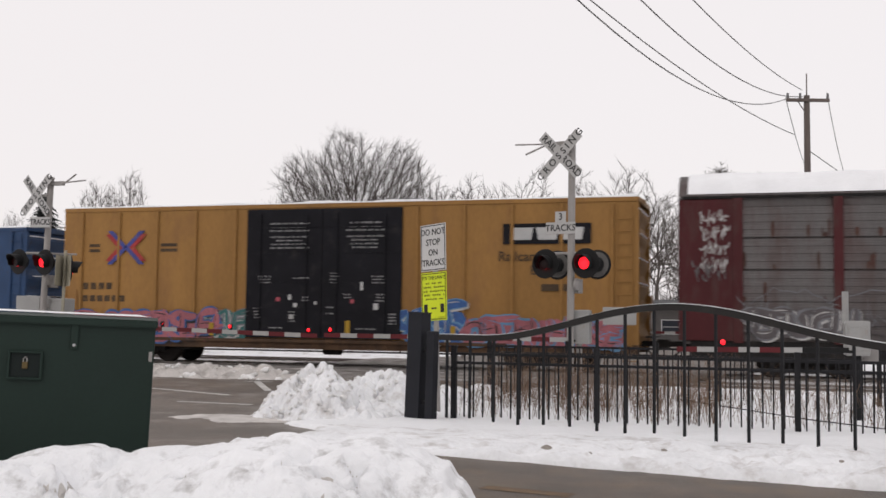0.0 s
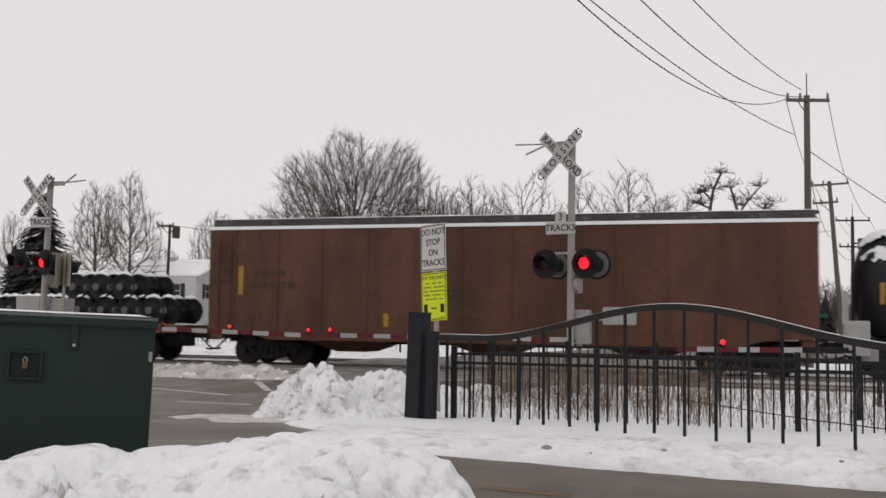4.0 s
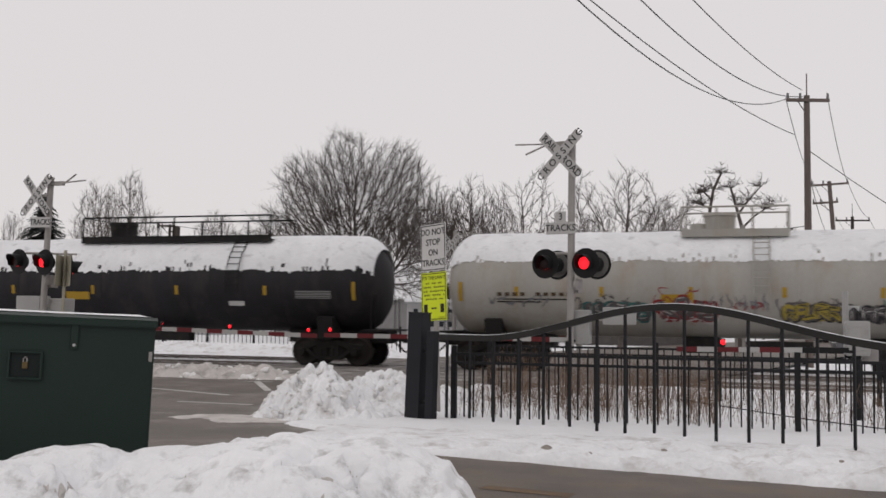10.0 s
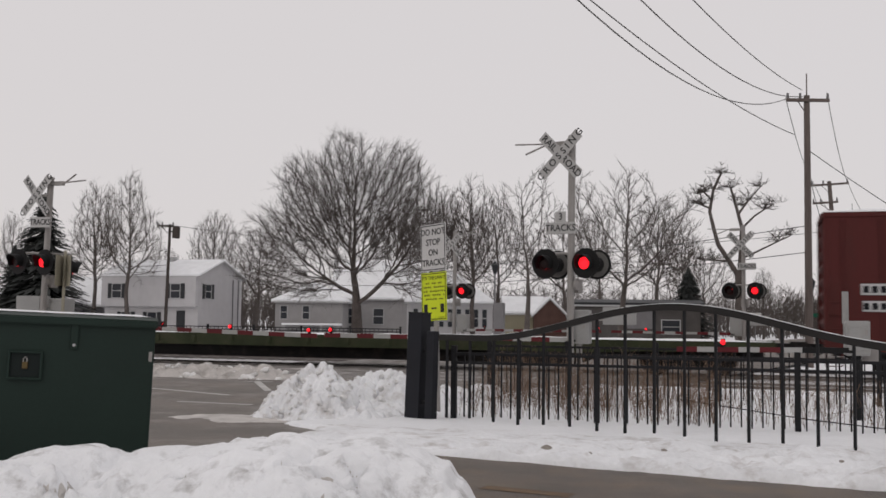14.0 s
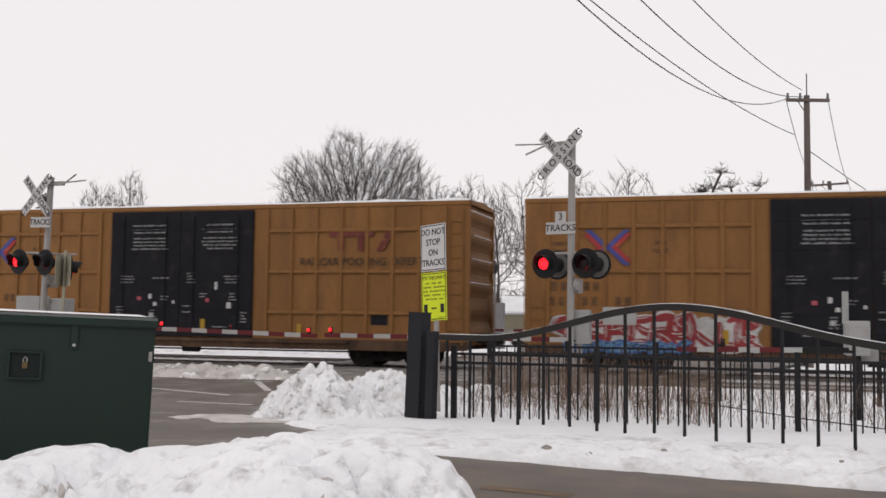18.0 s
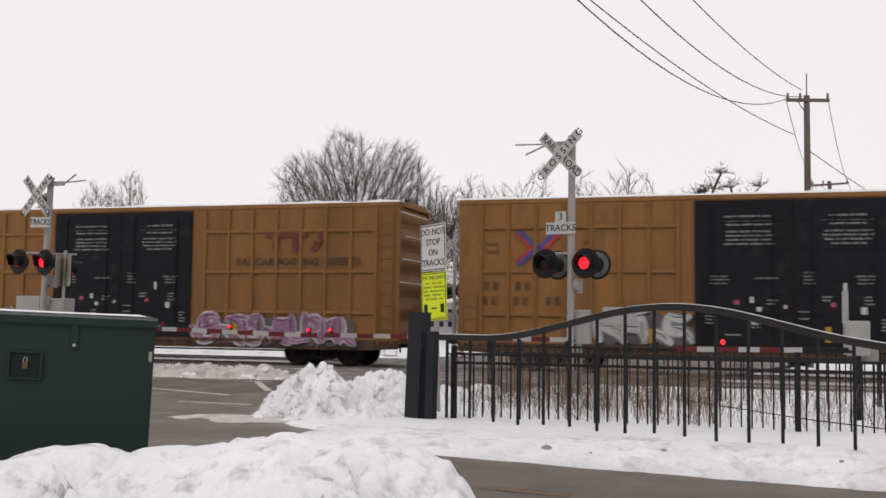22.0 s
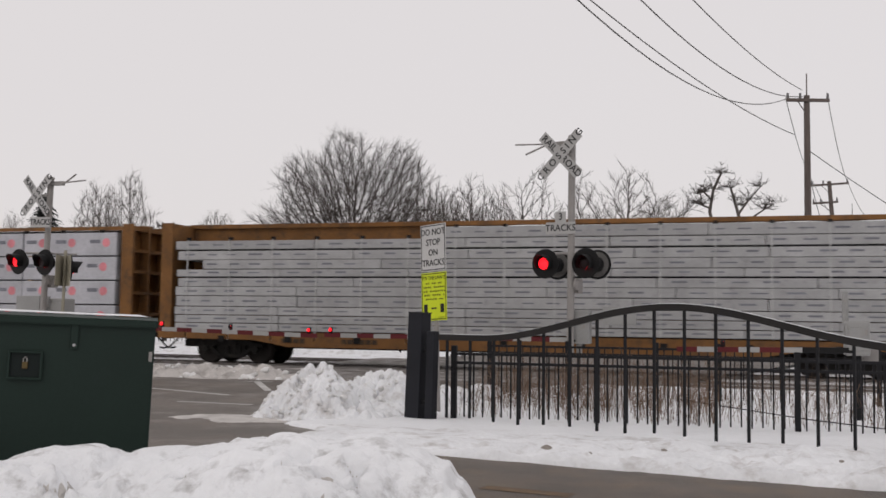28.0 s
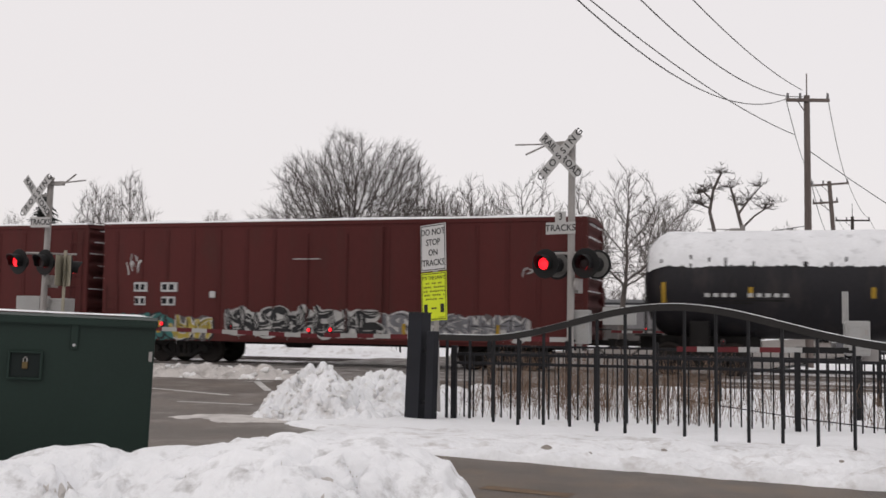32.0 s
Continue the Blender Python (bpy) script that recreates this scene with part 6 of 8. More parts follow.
# ---- fences ----
def arched_gate_panel():
    """Black iron panel with an arched top rail; its bars hang free above the snow."""
    a, b = Vector((-4.42, 14.42, 0)), Vector((2.35, 11.98, 0))
    d = b - a
    L = d.length
    f = empty("arched_fence_panel", pose(a.x, a.y, 0, 0, 0, math.degrees(math.atan2(d.y, d.x))), "black iron fence panel with an arched snow-dusted top rail", "fence")

    def top(s):
        u = (s - 3.57) / 2.85
        return 1.27 + 0.22 * (1 + math.cos(math.pi * max(-1, min(1, u)))) - 0.03 * max(0, s - 5.9)

    n = 64
    bm, sn = bmesh.new(), bmesh.new()
    rows, srows = [], []
    for i in range(n + 1):
        s = L * i / n
        z = top(s)
        rows.append([bm.verts.new((s, y, z + k)) for y, k in ((-0.03, -0.085), (0.03, -0.085), (0.03, 0.0), (-0.03, 0.0))])
        srows.append([sn.verts.new((s, y, z + k)) for y, k in ((-0.006, 0.001), (0.0, 0.005), (0.02, 0.006), (0.028, 0.001))])
    for p, q in zip(rows, rows[1:]):
        for k in range(4):
            bm.faces.new((p[k], q[k], q[(k + 1) % 4], p[(k + 1) % 4]))
    for p, q in zip(srows, srows[1:]):
        for k in range(3):
            sn.faces.new((p[k], q[k], q[k + 1], p[k + 1]))
    rail = part("arched_top_rail", bm, RAIL_ENAMEL, f)
    part("rail_snow", sn, SNOW_CAP, rail)
    s, k = 0.14, 0
    while s < L - 0.05:
        part("picket", box(s - 0.016, s + 0.016, -0.016, 0.016, 0.09 + 0.02 * math.sin(k * 1.7), top(s) - 0.08), FENCE_BLACK, f)
        s += 0.40
        k += 1
    part("bottom_rail", box(5.75, 6.75, -0.012, 0.012, 0.03, 0.05), FENCE_BLACK, f)
    return f


arched_gate_panel()
post = empty("fence_post", pose(-4.87, 14.72, -0.15, 0, 2.0, -16), "thick dark slate-coloured gate post leaning in the snow", "post")
part("shaft", box(-0.122, 0.122, -0.122, 0.122, 0, 1.72, 0.012), FENCE_POST_BLUE, post)
part("cap", box(-0.128, 0.128, -0.128, 0.128, 1.72, 1.735, 0.005), FENCE_BLACK, post)
post = empty("fence_post", pose(-4.60, 14.6, -0.15, 0, 1.2, -18), "slim dark post beside the gate post", "post")
part("shaft", box(-0.065, 0.065, -0.065, 0.065, 0, 1.46, 0.01), FENCE_POST_BLUE, post)
part("hinge", box(-0.3, -0.06, -0.02, 0.02, 0.4, 0.44), FENCE_BLACK, post)
part("hinge", box(-0.3, -0.06, -0.02, 0.02, 1.15, 1.19), FENCE_BLACK, post)


def straight_fence(x0, x1, y, posts, height, spacing, label, turn=0.0, rails=(0.0, -0.13)):
    f = empty("iron_fence", pose(x0, y, 0, 0, 0, turn), label, "fence", "iron fences")
    L = x1 - x0
    for k, z in enumerate(rails):
        part("rail", box(0, L, -0.018, 0.018, height + z - 0.042, height + z, 0.004), FENCE_BLACK, f)
    bar = finish(box(-0.011, 0.011, -0.011, 0.011, 0.06, height + 0.0), "picket", FENCE_BLACK)
    n = int(L / spacing)
    for i in range(n):
        piece("picket", bar, f, pose(spacing * (i + 0.5), 0.0, random.uniform(-0.012, 0.012)))
    for p in posts:
        part("fence_post", box(p - x0 - 0.04, p - x0 + 0.04, -0.04, 0.04, -0.2, height + 0.1, 0.006), FENCE_BLACK, f)
    return f


straight_fence(-4.4, 5.9, 14.95, (-4.35, -2.24, 0.46, 3.16, 5.86), 1.0, 0.14, "straight black iron fence with twin top rails in snow")
straight_fence(-5.2, 9.0, 20.2, (-5.15, -4.55, -3.6, -1.9, -0.75, 2.0, 4.7, 7.4), 1.0, 0.16, "straight black iron fence near the crossing signal")
straight_fence(-46.0, -16.0, 46.0, [-46 + 2.5 * i for i in range(13)], 1.05, 0.22, "distant dark iron fence beyond the tracks")

# ---- dry weeds between the fences ----
WEED = material("dry_brown_stalks", (0.165, 0.112, 0.080), 0.9, vary=0.35)


def weeds():
    rr = random.Random(9)
    bm = bmesh.new()
    for _ in range(2500):
        x, y = rr.uniform(-4.6, 5.5), rr.uniform(15.3, 19.8)
        dense = 0.35 + 0.5 * noise.noise(Vector((x * 0.8, y * 0.6, 2.0))) + (0.4 if x < -0.6 else -0.1)
        if rr.random() > dense:
            continue
        h = rr.uniform(0.25, 0.95 if x < -0.4 else 0.65)
        lx, ly = rr.gauss(0, 0.3) * h, rr.gauss(0, 0.2) * h
        p = [Vector((x, y, -0.1)), Vector((x + lx * 0.35, y + ly * 0.4, h * 0.5)), Vector((x + lx, y + ly, h))]
        add_tube(bm, p, [0.0045, 0.0035, 0.0015], 3, False)
        for _k in range(rr.randint(1, 4)):
            q = p[0].lerp(p[1], rr.uniform(0.4, 1)) if rr.random() < 0.4 else p[1].lerp(p[2], rr.random())
            add_tube(bm, [q, q + Vector((rr.gauss(0, 0.13), rr.gauss(0, 0.1), rr.uniform(0.05, 0.26)))], [0.003, 0.0012], 3, False)
    return tagged(new("weeds", finish(bm, "weeds", WEED)), "brown dry weed stalks standing in snow by the fence", "weeds", kind="stuff")


weeds()
tagged(new("guy_cable", finish(tube([(-1.3, 17.0, 0.28), (0.6, 15.9, 0.13), (2.7, 14.75, 0.03), (4.2, 14.1, -0.06)], 0.008, 5), "guy_cable", FENCE_BLACK)), "thin black cable slanting down to the snow by the fence", "cable")


# ---- ploughed snow ----
def heap(name, x0, x1, y0, y1, nx, ny, height, mat, label, m=None, cut=-0.25):
    verts, faces = [], []
    for j in range(ny + 1):
        for i in range(nx + 1):
            x, y = x0 + (x1 - x0) * i / nx, y0 + (y1 - y0) * j / ny
            verts.append((x, y, height(x, y)))
    for j in range(ny):
        for i in range(nx):
            a = j * (nx + 1) + i
            quad = (a, a + 1, a + nx + 2, a + nx + 1)
            if max(verts[k][2] for k in quad) > cut:
                faces.append(quad)
    me = bpy.data.meshes.new(name)
    me.from_pydata(verts, [], faces)
    me.materials.append(mat)
    for p in me.polygons:
        p.use_smooth = True
    ob = new(name, me)
    if m is not None:
        ob.matrix_basis = m
    return tagged(ob, label, "snow pile")


def lumps(x, y, seed, scale=1.0):
    """Clods and hollows of thrown snow."""
    v = Vector((x * scale, y * scale, seed))
    z = noise.noise(v * 1.9) * 0.05
    for k, amp in ((3.2, 0.085), (7.0, 0.045), (14.0, 0.02)):
        d = noise.voronoi(v * k + Vector((0, 0, k)))[0][0]
        z += amp * (math.sqrt(max(0.0, 1 - min(1.0, d / 0.72) ** 2)) - 0.6)
    return z + noise.noise(v * 30) * 0.006


def soft_lumps(x, y, seed):
    """Rounded humps of older snow that has thawed and frozen again."""
    v = Vector((x, y, seed))
    z = noise.noise(v * 1.6) * 0.07 + noise.noise(v * 3.4) * 0.05
    d = noise.voronoi(v * 3.0)[0][0]
    z += 0.10 * (math.sqrt(max(0.0, 1 - min(1.0, d / 0.85) ** 2)) - 0.65)
    d = noise.voronoi(v * 6.5 + Vector((0, 0, 2)))[0][0]
    z += 0.03 * (math.sqrt(max(0.0, 1 - min(1.0, d / 0.8) ** 2)) - 0.65)
    return z + noise.noise(v * 9.0) * 0.014 - 0.42 * hollow(x, y) + noise.noise(v * 24) * 0.004


def hollow(x, y):
    """How deep the thawed pits in the bank's face are at a place, 0 to about 0.4."""
    v = Vector((x * 1.5, y * 2.3, 11.0))
    pit = max(0.0, noise.noise(v * 1.7) + 0.6 * noise.noise(v * 4.6 + Vector((3, 1, 4))) + 0.25 * noise.noise(v * 11) - 0.16)
    return pit * smooth_step(4.1, 4.5, y) * smooth_step(5.25, 4.95, y) * smooth_step(0.15, -0.2, x)


CREST = ((-4.6, 0.58), (-2.6, 0.66), (-2.16, 0.73), (-1.8, 0.80), (-1.6, 0.785), (-1.4, 0.785), (-1.13, 0.83), (-0.84, 0.862), (-0.69, 0.855), (-0.6, 0.835), (-0.47, 0.86), (-0.23, 0.862), (-0.13, 0.81), (0.04, 0.725), (0.11, 0.64), (0.22, 0.5), (0.5, 0.05), (0.8, -0.2), (2.0, -0.3))


def crest_height(x):
    for (xa, za), (xb, zb) in zip(CREST, CREST[1:]):
        if x <= xb:
            u = max(0.0, (x - xa) / (xb - xa))
            return za + (zb - za) * u * u * (3 - 2 * u)
    return CREST[-1][1]


def front_bank(x, y):
    """Bank beside the camera, in metres right of and ahead of it."""
    d = y - 5.5 - 0.05 * math.sin(x * 2.1)
    prof = math.exp(-abs(d / (1.25 if d < 0 else 0.6)) ** 2.3)
    slope = 1 - 0.75 * math.exp(-(d / 0.35) ** 2)
    return -0.15 + (crest_height(x - 0.1 * min(0, d)) + 0.15) * prof + soft_lumps(x, y, 7.0) * (0.14 + 1.6 * slope) * min(1, prof + 0.25)


bank = heap("snow_bank", -4.6, 1.3, 2.6, 7.0, 420, 330, front_bank, SNOW_BANK, "lumpy bank of ploughed snow beside the drive", pose(0, 0, 0, 0, 0, YAW), -0.1)
bank.data.materials.append(SNOW_GRIT)
for poly in bank.data.polygons:
    cx, cy, _cz = poly.center
    if hollow(cx, cy) > 0.15 + 0.10 * noise.noise(Vector((cx * 9, cy * 9, 3.0))) + 0.12 * noise.noise(Vector((cx * 40, cy * 40, 5.0))):
        poly.material_index = 1

MOUNDS = ((-6.05, 15.85, 0.45, 0.5, 0.22), (-6.95, 15.25, 0.4, 0.5, 0.16), (-6.5, 15.15, 0.5, 0.65, 0.78), (-5.8, 16.3, 0.55, 0.6, 0.66), (-7.1, 14.9, 0.36, 0.5, 0.36), (-6.0, 14.6, 0.55, 0.5, 0.38), (-6.75, 14.3, 0.6, 0.4, 0.22), (-7.6, 14.05, 0.7, 0.35, 0.08), (-5.2, 15.3, 0.7, 0.9, 0.3), (-5.3, 13.6, 0.9, 0.8, 0.16), (-5.3, 17.6, 0.5, 1.0, 0.42), (-5.0, 19.4, 0.45, 1.2, 0.4))


def side_pile(x, y):
    z = -0.2
    for cx, cy, rx, ry, h in MOUNDS:
        z += h * math.exp(-((x - cx) / rx) ** 2 - ((y - cy) / ry) ** 2)
    return z + 2.0 * lumps(x, y, 21.0, 1.15) * min(1.0, max(0.0, (z + 0.2) * 2.6))


mound = heap("snow_mound", -8.6, -3.2, 12.4, 20.5, 300, 400, side_pile, SNOW_PILE, "grubby heap of ploughed snow at the road's edge", None, -0.13)


def clod_mesh(seed, mat):
    """A broken lump of packed snow."""
    bm = bmesh.new()
    bmesh.ops.create_icosphere(bm, subdivisions=2, radius=1.0)
    for v in bm.verts:
        v.co *= 1 + 0.55 * noise.noise(v.co * 1.3 + Vector((seed, 0, 0))) + 0.25 * noise.noise(v.co * 3.4 + Vector((0, seed, 0)))
        v.co.z *= 0.75
    return finish(bm, "snow_clod", mat, True)


SNOW_CLOD = material("broken_packed_snow", (0.79, 0.785, 0.78), 0.85, vary=0.08, coarse=2.0, fine=8, bump=0.8, bump_scale=6, island=0.12)
CLODS = [clod_mesh(3.1 * k, SNOW_CLOD) for k in range(6)]


def strew(parent, height, count, seed, x_range, y_range, least, sizes, tilt):
    """Clods lying on a heap; more of them down its near and road-side slope."""
    rr = random.Random(seed)
    made = 0
    for _ in range(count * 12):
        x, y = rr.uniform(*x_range), rr.uniform(*y_range)
        z = height(x, y)
        if z < least or rr.random() > tilt(x, y):
            continue
        r = rr.uniform(*sizes) * rr.uniform(0.5, 1.0)
        piece("snow_clod", rr.choice(CLODS), parent, Matrix.LocRotScale((x, y, z - r * 0.1), Euler((rr.uniform(-0.5, 0.5), rr.uniform(-0.5, 0.5), rr.uniform(0, TAU))), (r, r, r)))
        made += 1
        if made == count:
            break


strew(mound, side_pile, 290, 4, (-7.9, -5.4), (13.6, 16.4), -0.07, (0.016, 0.065), lambda x, y: smooth_step(-5.2, -7.0, x) * 0.9 + 0.08)


def windrow(x, y):
    z = -0.2 + 0.42 * math.exp(-((y - 24.3 - 0.05 * x) / 0.85) ** 2) * (0.5 * smooth_step(-8.6, -10.2, x) + 0.5 * smooth_step(-10.4, -12.2, x))
    return z + lumps(x, y, 33.0, 0.9) * 2.2 * max(0, min(1, (z + 0.18) * 3))


ridge_heap = heap("snow_windrow", -34, -7.5, 21.0, 26.0, 330, 90, windrow, SNOW_DIRTY, "low ridge of dirty churned snow along the tracks", None, -0.1)
strew(ridge_heap, windrow, 110, 8, (-17.5, -9.2), (22.8, 25.4), -0.08, (0.04, 0.13), lambda x, y: 0.7)


def verge(x, y):
    edge = 10.12 - 0.21 * max(-3.6, min(6.0, x))
    e = smooth_step(0.0, 0.22, y - edge + 0.10 * noise.noise(Vector((x * 1.1, y, 1.0))) + 0.04 * noise.noise(Vector((x * 4.0, y * 4.0, 1.0)))) * (1 - smooth_step(24.2, 25.0, y))
    e *= smooth_step(0.0, 0.5, x - road_x(ROAD_RIGHT, y) - 1.15 * smooth_step(13.8, 12.6, y) + 0.25 * noise.noise(Vector((x, y * 0.9, 5.0))))
    z = -0.16 + 0.195 * e + 0.035 * e * noise.fractal(Vector((x * 1.5, y * 1.5, 8.0)), 1.0, 2.0, 3)
    if y < 13.0:
        rough = e * smooth_step(13.0, 12.2, y - 0.06 * x) * (0.45 + 0.55 * smooth_step(-4.0, -1.5, x))
        z += rough * (0.045 + 0.75 * lumps(x, y, 4.0, 1.5) + 0.05 * max(0, noise.noise(Vector((x * 3.2, y * 3.2, 2.0)))))
    return z


verge_ob = sheet("snow_verge", -9, 9, 8.6, 13.4, 0.0, 330, 105, SNOW_PILE, verge)
verge_back = sheet("snow_verge_back", -9, 22, 13.4, 25.2, 0.0, 180, 80, SNOW, verge)
verge_side = sheet("snow_verge_side", 9, 22, 8.6, 13.4, 0.0, 60, 20, SNOW, verge)


# ---- green service cabinet ----
CAB_GREEN = material("dark_green_cabinet_enamel", (0.0068, 0.0195, 0.0140), 0.55, vary=0.12, coarse=1.2, fine=40, dirt=(0.012, 0.024, 0.021), dirt_amount=0.2, dirt_scale=2.0)
BRASS = material("brass_padlock", (0.12, 0.085, 0.035), 0.5, 0.4, vary=0.1)
STEEL = material("bright_steel", (0.4, 0.4, 0.4), 0.35, 0.9, vary=0.1)


def green_cabinet():
    c = empty("service_cabinet", pose(-3.90, 6.12, 0, 0, 1.9, 34.5), "dark green steel service cabinet with a padlocked recess", "utility cabinet")
    W, Dp, H = 1.75, 1.3, 1.40
    part("body", box(-W, 0.0, 0.0, Dp, 0, H, 0.006), CAB_GREEN, c)
    # Flat plate, not sunk in: its darker green holds the recess's shade.
    part("lock_recess", box(-0.885, -0.705, -0.006, 0.004, 1.045, 1.20), material("recess_shadow_enamel", (0.004, 0.010, 0.009), 0.6), c, "flat plate coloured as the shaded lock recess")
    for x0, x1, z0, z1 in ((-0.90, -0.69, 1.20, 1.213), (-0.90, -0.69, 1.032, 1.045), (-0.90, -0.885, 1.045, 1.20), (-0.705, -0.69, 1.045, 1.20)):
        part("recess_frame", box(x0, x1, -0.035, 0.002, z0, z1, 0.003), CAB_GREEN, c)
    lock = part("padlock", box(-0.812, -0.778, -0.034, -0.01, 1.10, 1.145, 0.005), BRASS, c, "small brass padlock")
    part("shackle", tube([(-0.806, -0.022, 1.14), (-0.806, -0.022, 1.165), (-0.795, -0.022, 1.176), (-0.784, -0.022, 1.165), (-0.784, -0.022, 1.14)], 0.004, 6), GREY_ALU, lock)
    lid = bmesh.new()
    o = [(-0.035, H - 0.012), (-0.035, H + 0.04), (0.1, H + 0.06), (Dp + 0.08, H + 0.06), (Dp + 0.08, H - 0.012)]
    a = [lid.verts.new((-W - 0.03, y, z)) for y, z in o]
    b = [lid.verts.new((0.012, y, z)) for y, z in o]
    lid.faces.new(a)
    lid.faces.new(b[::-1])
    for k in range(5):
        lid.faces.new((a[k], b[k], b[(k + 1) % 5], a[(k + 1) % 5]))
    bmesh.ops.bevel(lid, geom=list(lid.edges), offset=0.008, segments=2, affect="EDGES")
    part("lid", lid, CAB_GREEN, c)
    part("lid_snow", snow_slab(-W, 0.0, 0.58, H + 0.061, 0.02, 3.0, 40, 8, 0.0), SNOW_CAP, c, "thin snow on the lid", pose(0, 0.68, 0))
    part("hasp", box(-0.53, -0.485, -0.02, 0.0, 1.235, 1.395, 0.004), CAB_GREEN, c)
    part("hasp_bolt", lathe([(0, 0.0), (0, 0.010), (0.012, 0.009), (0.012, 0.0)], pose(-0.507, -0.03, 1.262, 0, 0, 90), 10), STEEL, c)
    part("side_bracket", box(-0.035, -0.012, -0.008, 0.002, 1.17, 1.235, 0.003), GREY_ALU, c, "small scuffed latch plate")
    part("plinth", box(-W - 0.08, 0.08, -0.08, Dp + 0.1, -0.25, 0.02, 0.02), GREY_ALU, c)
    return c


green_cabinet()
other = empty("service_cabinet", pose(-5.78, 6.75, 0, 0, 0, 34.5), "dark cabinet corner behind the green cabinet", "utility cabinet")
part("body", box(-0.9, 0.0, 0, 0.8, -0.2, 1.66, 0.015), CAB_GREEN, other)
part("lid", box(-0.93, 0.02, -0.03, 0.83, 1.65, 1.70, 0.008), CAB_GREEN, other)

# small litter and clods on the verge
clod = random.Random(12)
CLOD = material("frozen_dirt_clod", (0.25, 0.225, 0.20), 0.9, vary=0.3)
for cx, cy, r in ((-2.3, 11.6, 0.065), (-1.75, 11.15, 0.03), (-1.0, 11.5, 0.035), (0.75, 11.2, 0.026)):
    bm = bmesh.new()
    bmesh.ops.create_icosphere(bm, subdivisions=2, radius=r)
    for v in bm.verts:
        v.co *= 1 + 0.45 * noise.noise(v.co * 14 + Vector((cx, cy, 0)))
        v.co.z *= 0.55
    ob = tagged(new("dirt_clod", finish(bm, "dirt_clod", CLOD)), "frozen brown clod of dirt on the snow", "dirt clod", "clods on the verge")
    ob.matrix_basis = pose(cx, cy, verge(cx, cy) + r * 0.4)
ice = bmesh.new()
bmesh.ops.create_icosphere(ice, subdivisions=2, radius=0.085)
for v in ice.verts:
    v.co.z *= 0.35
tagged(new("ice_lump", finish(ice, "ice_lump", material("pale_blue_ice", (0.35, 0.5, 0.62), 0.3, vary=0.1), True)), "pale blue lump of ice on the snow", "ice lump").matrix_basis = pose(-3.5, 11.55, 0.03)

# worn paint on the road
for mx, my, w, l, a in ((-9.05, 16.3, 1.5, 0.14, -4), (-10.9, 18.6, 2.6, 0.15, -24), (-10.45, 20.9, 0.16, 3.4, 31), (-11.2, 22.2, 0.7, 0.16, 10)):
    mk = sheet("road_marking", -w / 2, w / 2, -l / 2, l / 2, 0, 8, 4, ROAD_PAINT, lambda x, y: 0.0)
    mk.matrix_basis = pose(mx, my, -0.004, 0, 0, a)
# packed snow lying on the road by the heap
heap("road_slush", -9.4, -6.4, 12.4, 15.2, 60, 60, lambda x, y: -0.03 + 0.05 * math.exp(-((x + 7.4) / 0.8) ** 2 - ((y - 14.0) / 0.6) ** 2) + 0.02 * noise.fractal(Vector((x * 2, y * 2, 4)), 1, 2, 4), SNOW_DIRTY, "thin grey slush spreading from the snow heap", None, -0.008)
heap("road_slush", -17, -8.0, 22.2, 29.0, 120, 80, lambda x, y: -0.035 + 0.045 * noise.fractal(Vector((x * 0.7, y * 1.6, 14)), 1, 2, 4) + 0.012 * smooth_step(-9, -14, x), SNOW_DIRTY, "thin grey slush in tyre-worn streaks before the tracks", None, -0.008)
# faded ochre paint on the drive
ochre = sheet("drive_paint", -0.42, 0.42, -0.10, 0.10, 0, 12, 4, material("faded_ochre_paint", (0.15, 0.092, 0.045), 0.7, vary=0.3, fine=30, dirt=(0.085, 0.066, 0.05), dirt_amount=0.75, dirt_scale=9), lambda x, y: 0.0)
ochre.matrix_basis = pose(-1.95, 8.98, 0.0085, 0, 0, -12)
# ---- bare winter trees ----
BARK = material("grey_brown_bark", (0.072, 0.060, 0.055), 0.9, vary=0.3, coarse=2.0, fine=20, bump=0.5, bump_scale=12)
BARK_PALE = material("pale_grey_bark", (0.098, 0.084, 0.077), 0.9, vary=0.25, coarse=2.0, fine=20, bump=0.5, bump_scale=12)
NEEDLES = material("dark_spruce_needles", (0.050, 0.054, 0.052), 0.9, vary=0.35)


def crown_points(rnd, lobes, count):
    """Points strewn through overlapping egg-shaped lobes (x, y, z, rx, ry, rz), denser towards their skins."""
    total = sum(l[3] * l[4] * l[5] for l in lobes)
    pts = []
    for x, y, z, rx, ry, rz in lobes:
        for _ in range(max(6, round(count * rx * ry * rz / total))):
            d = Vector((rnd.gauss(0, 1), rnd.gauss(0, 1), rnd.gauss(0, 1))).normalized() * (rnd.random() ** 0.42)
            pts.append((x + d.x * rx, y + d.y * ry, z + d.z * rz))
    return np.array(pts)


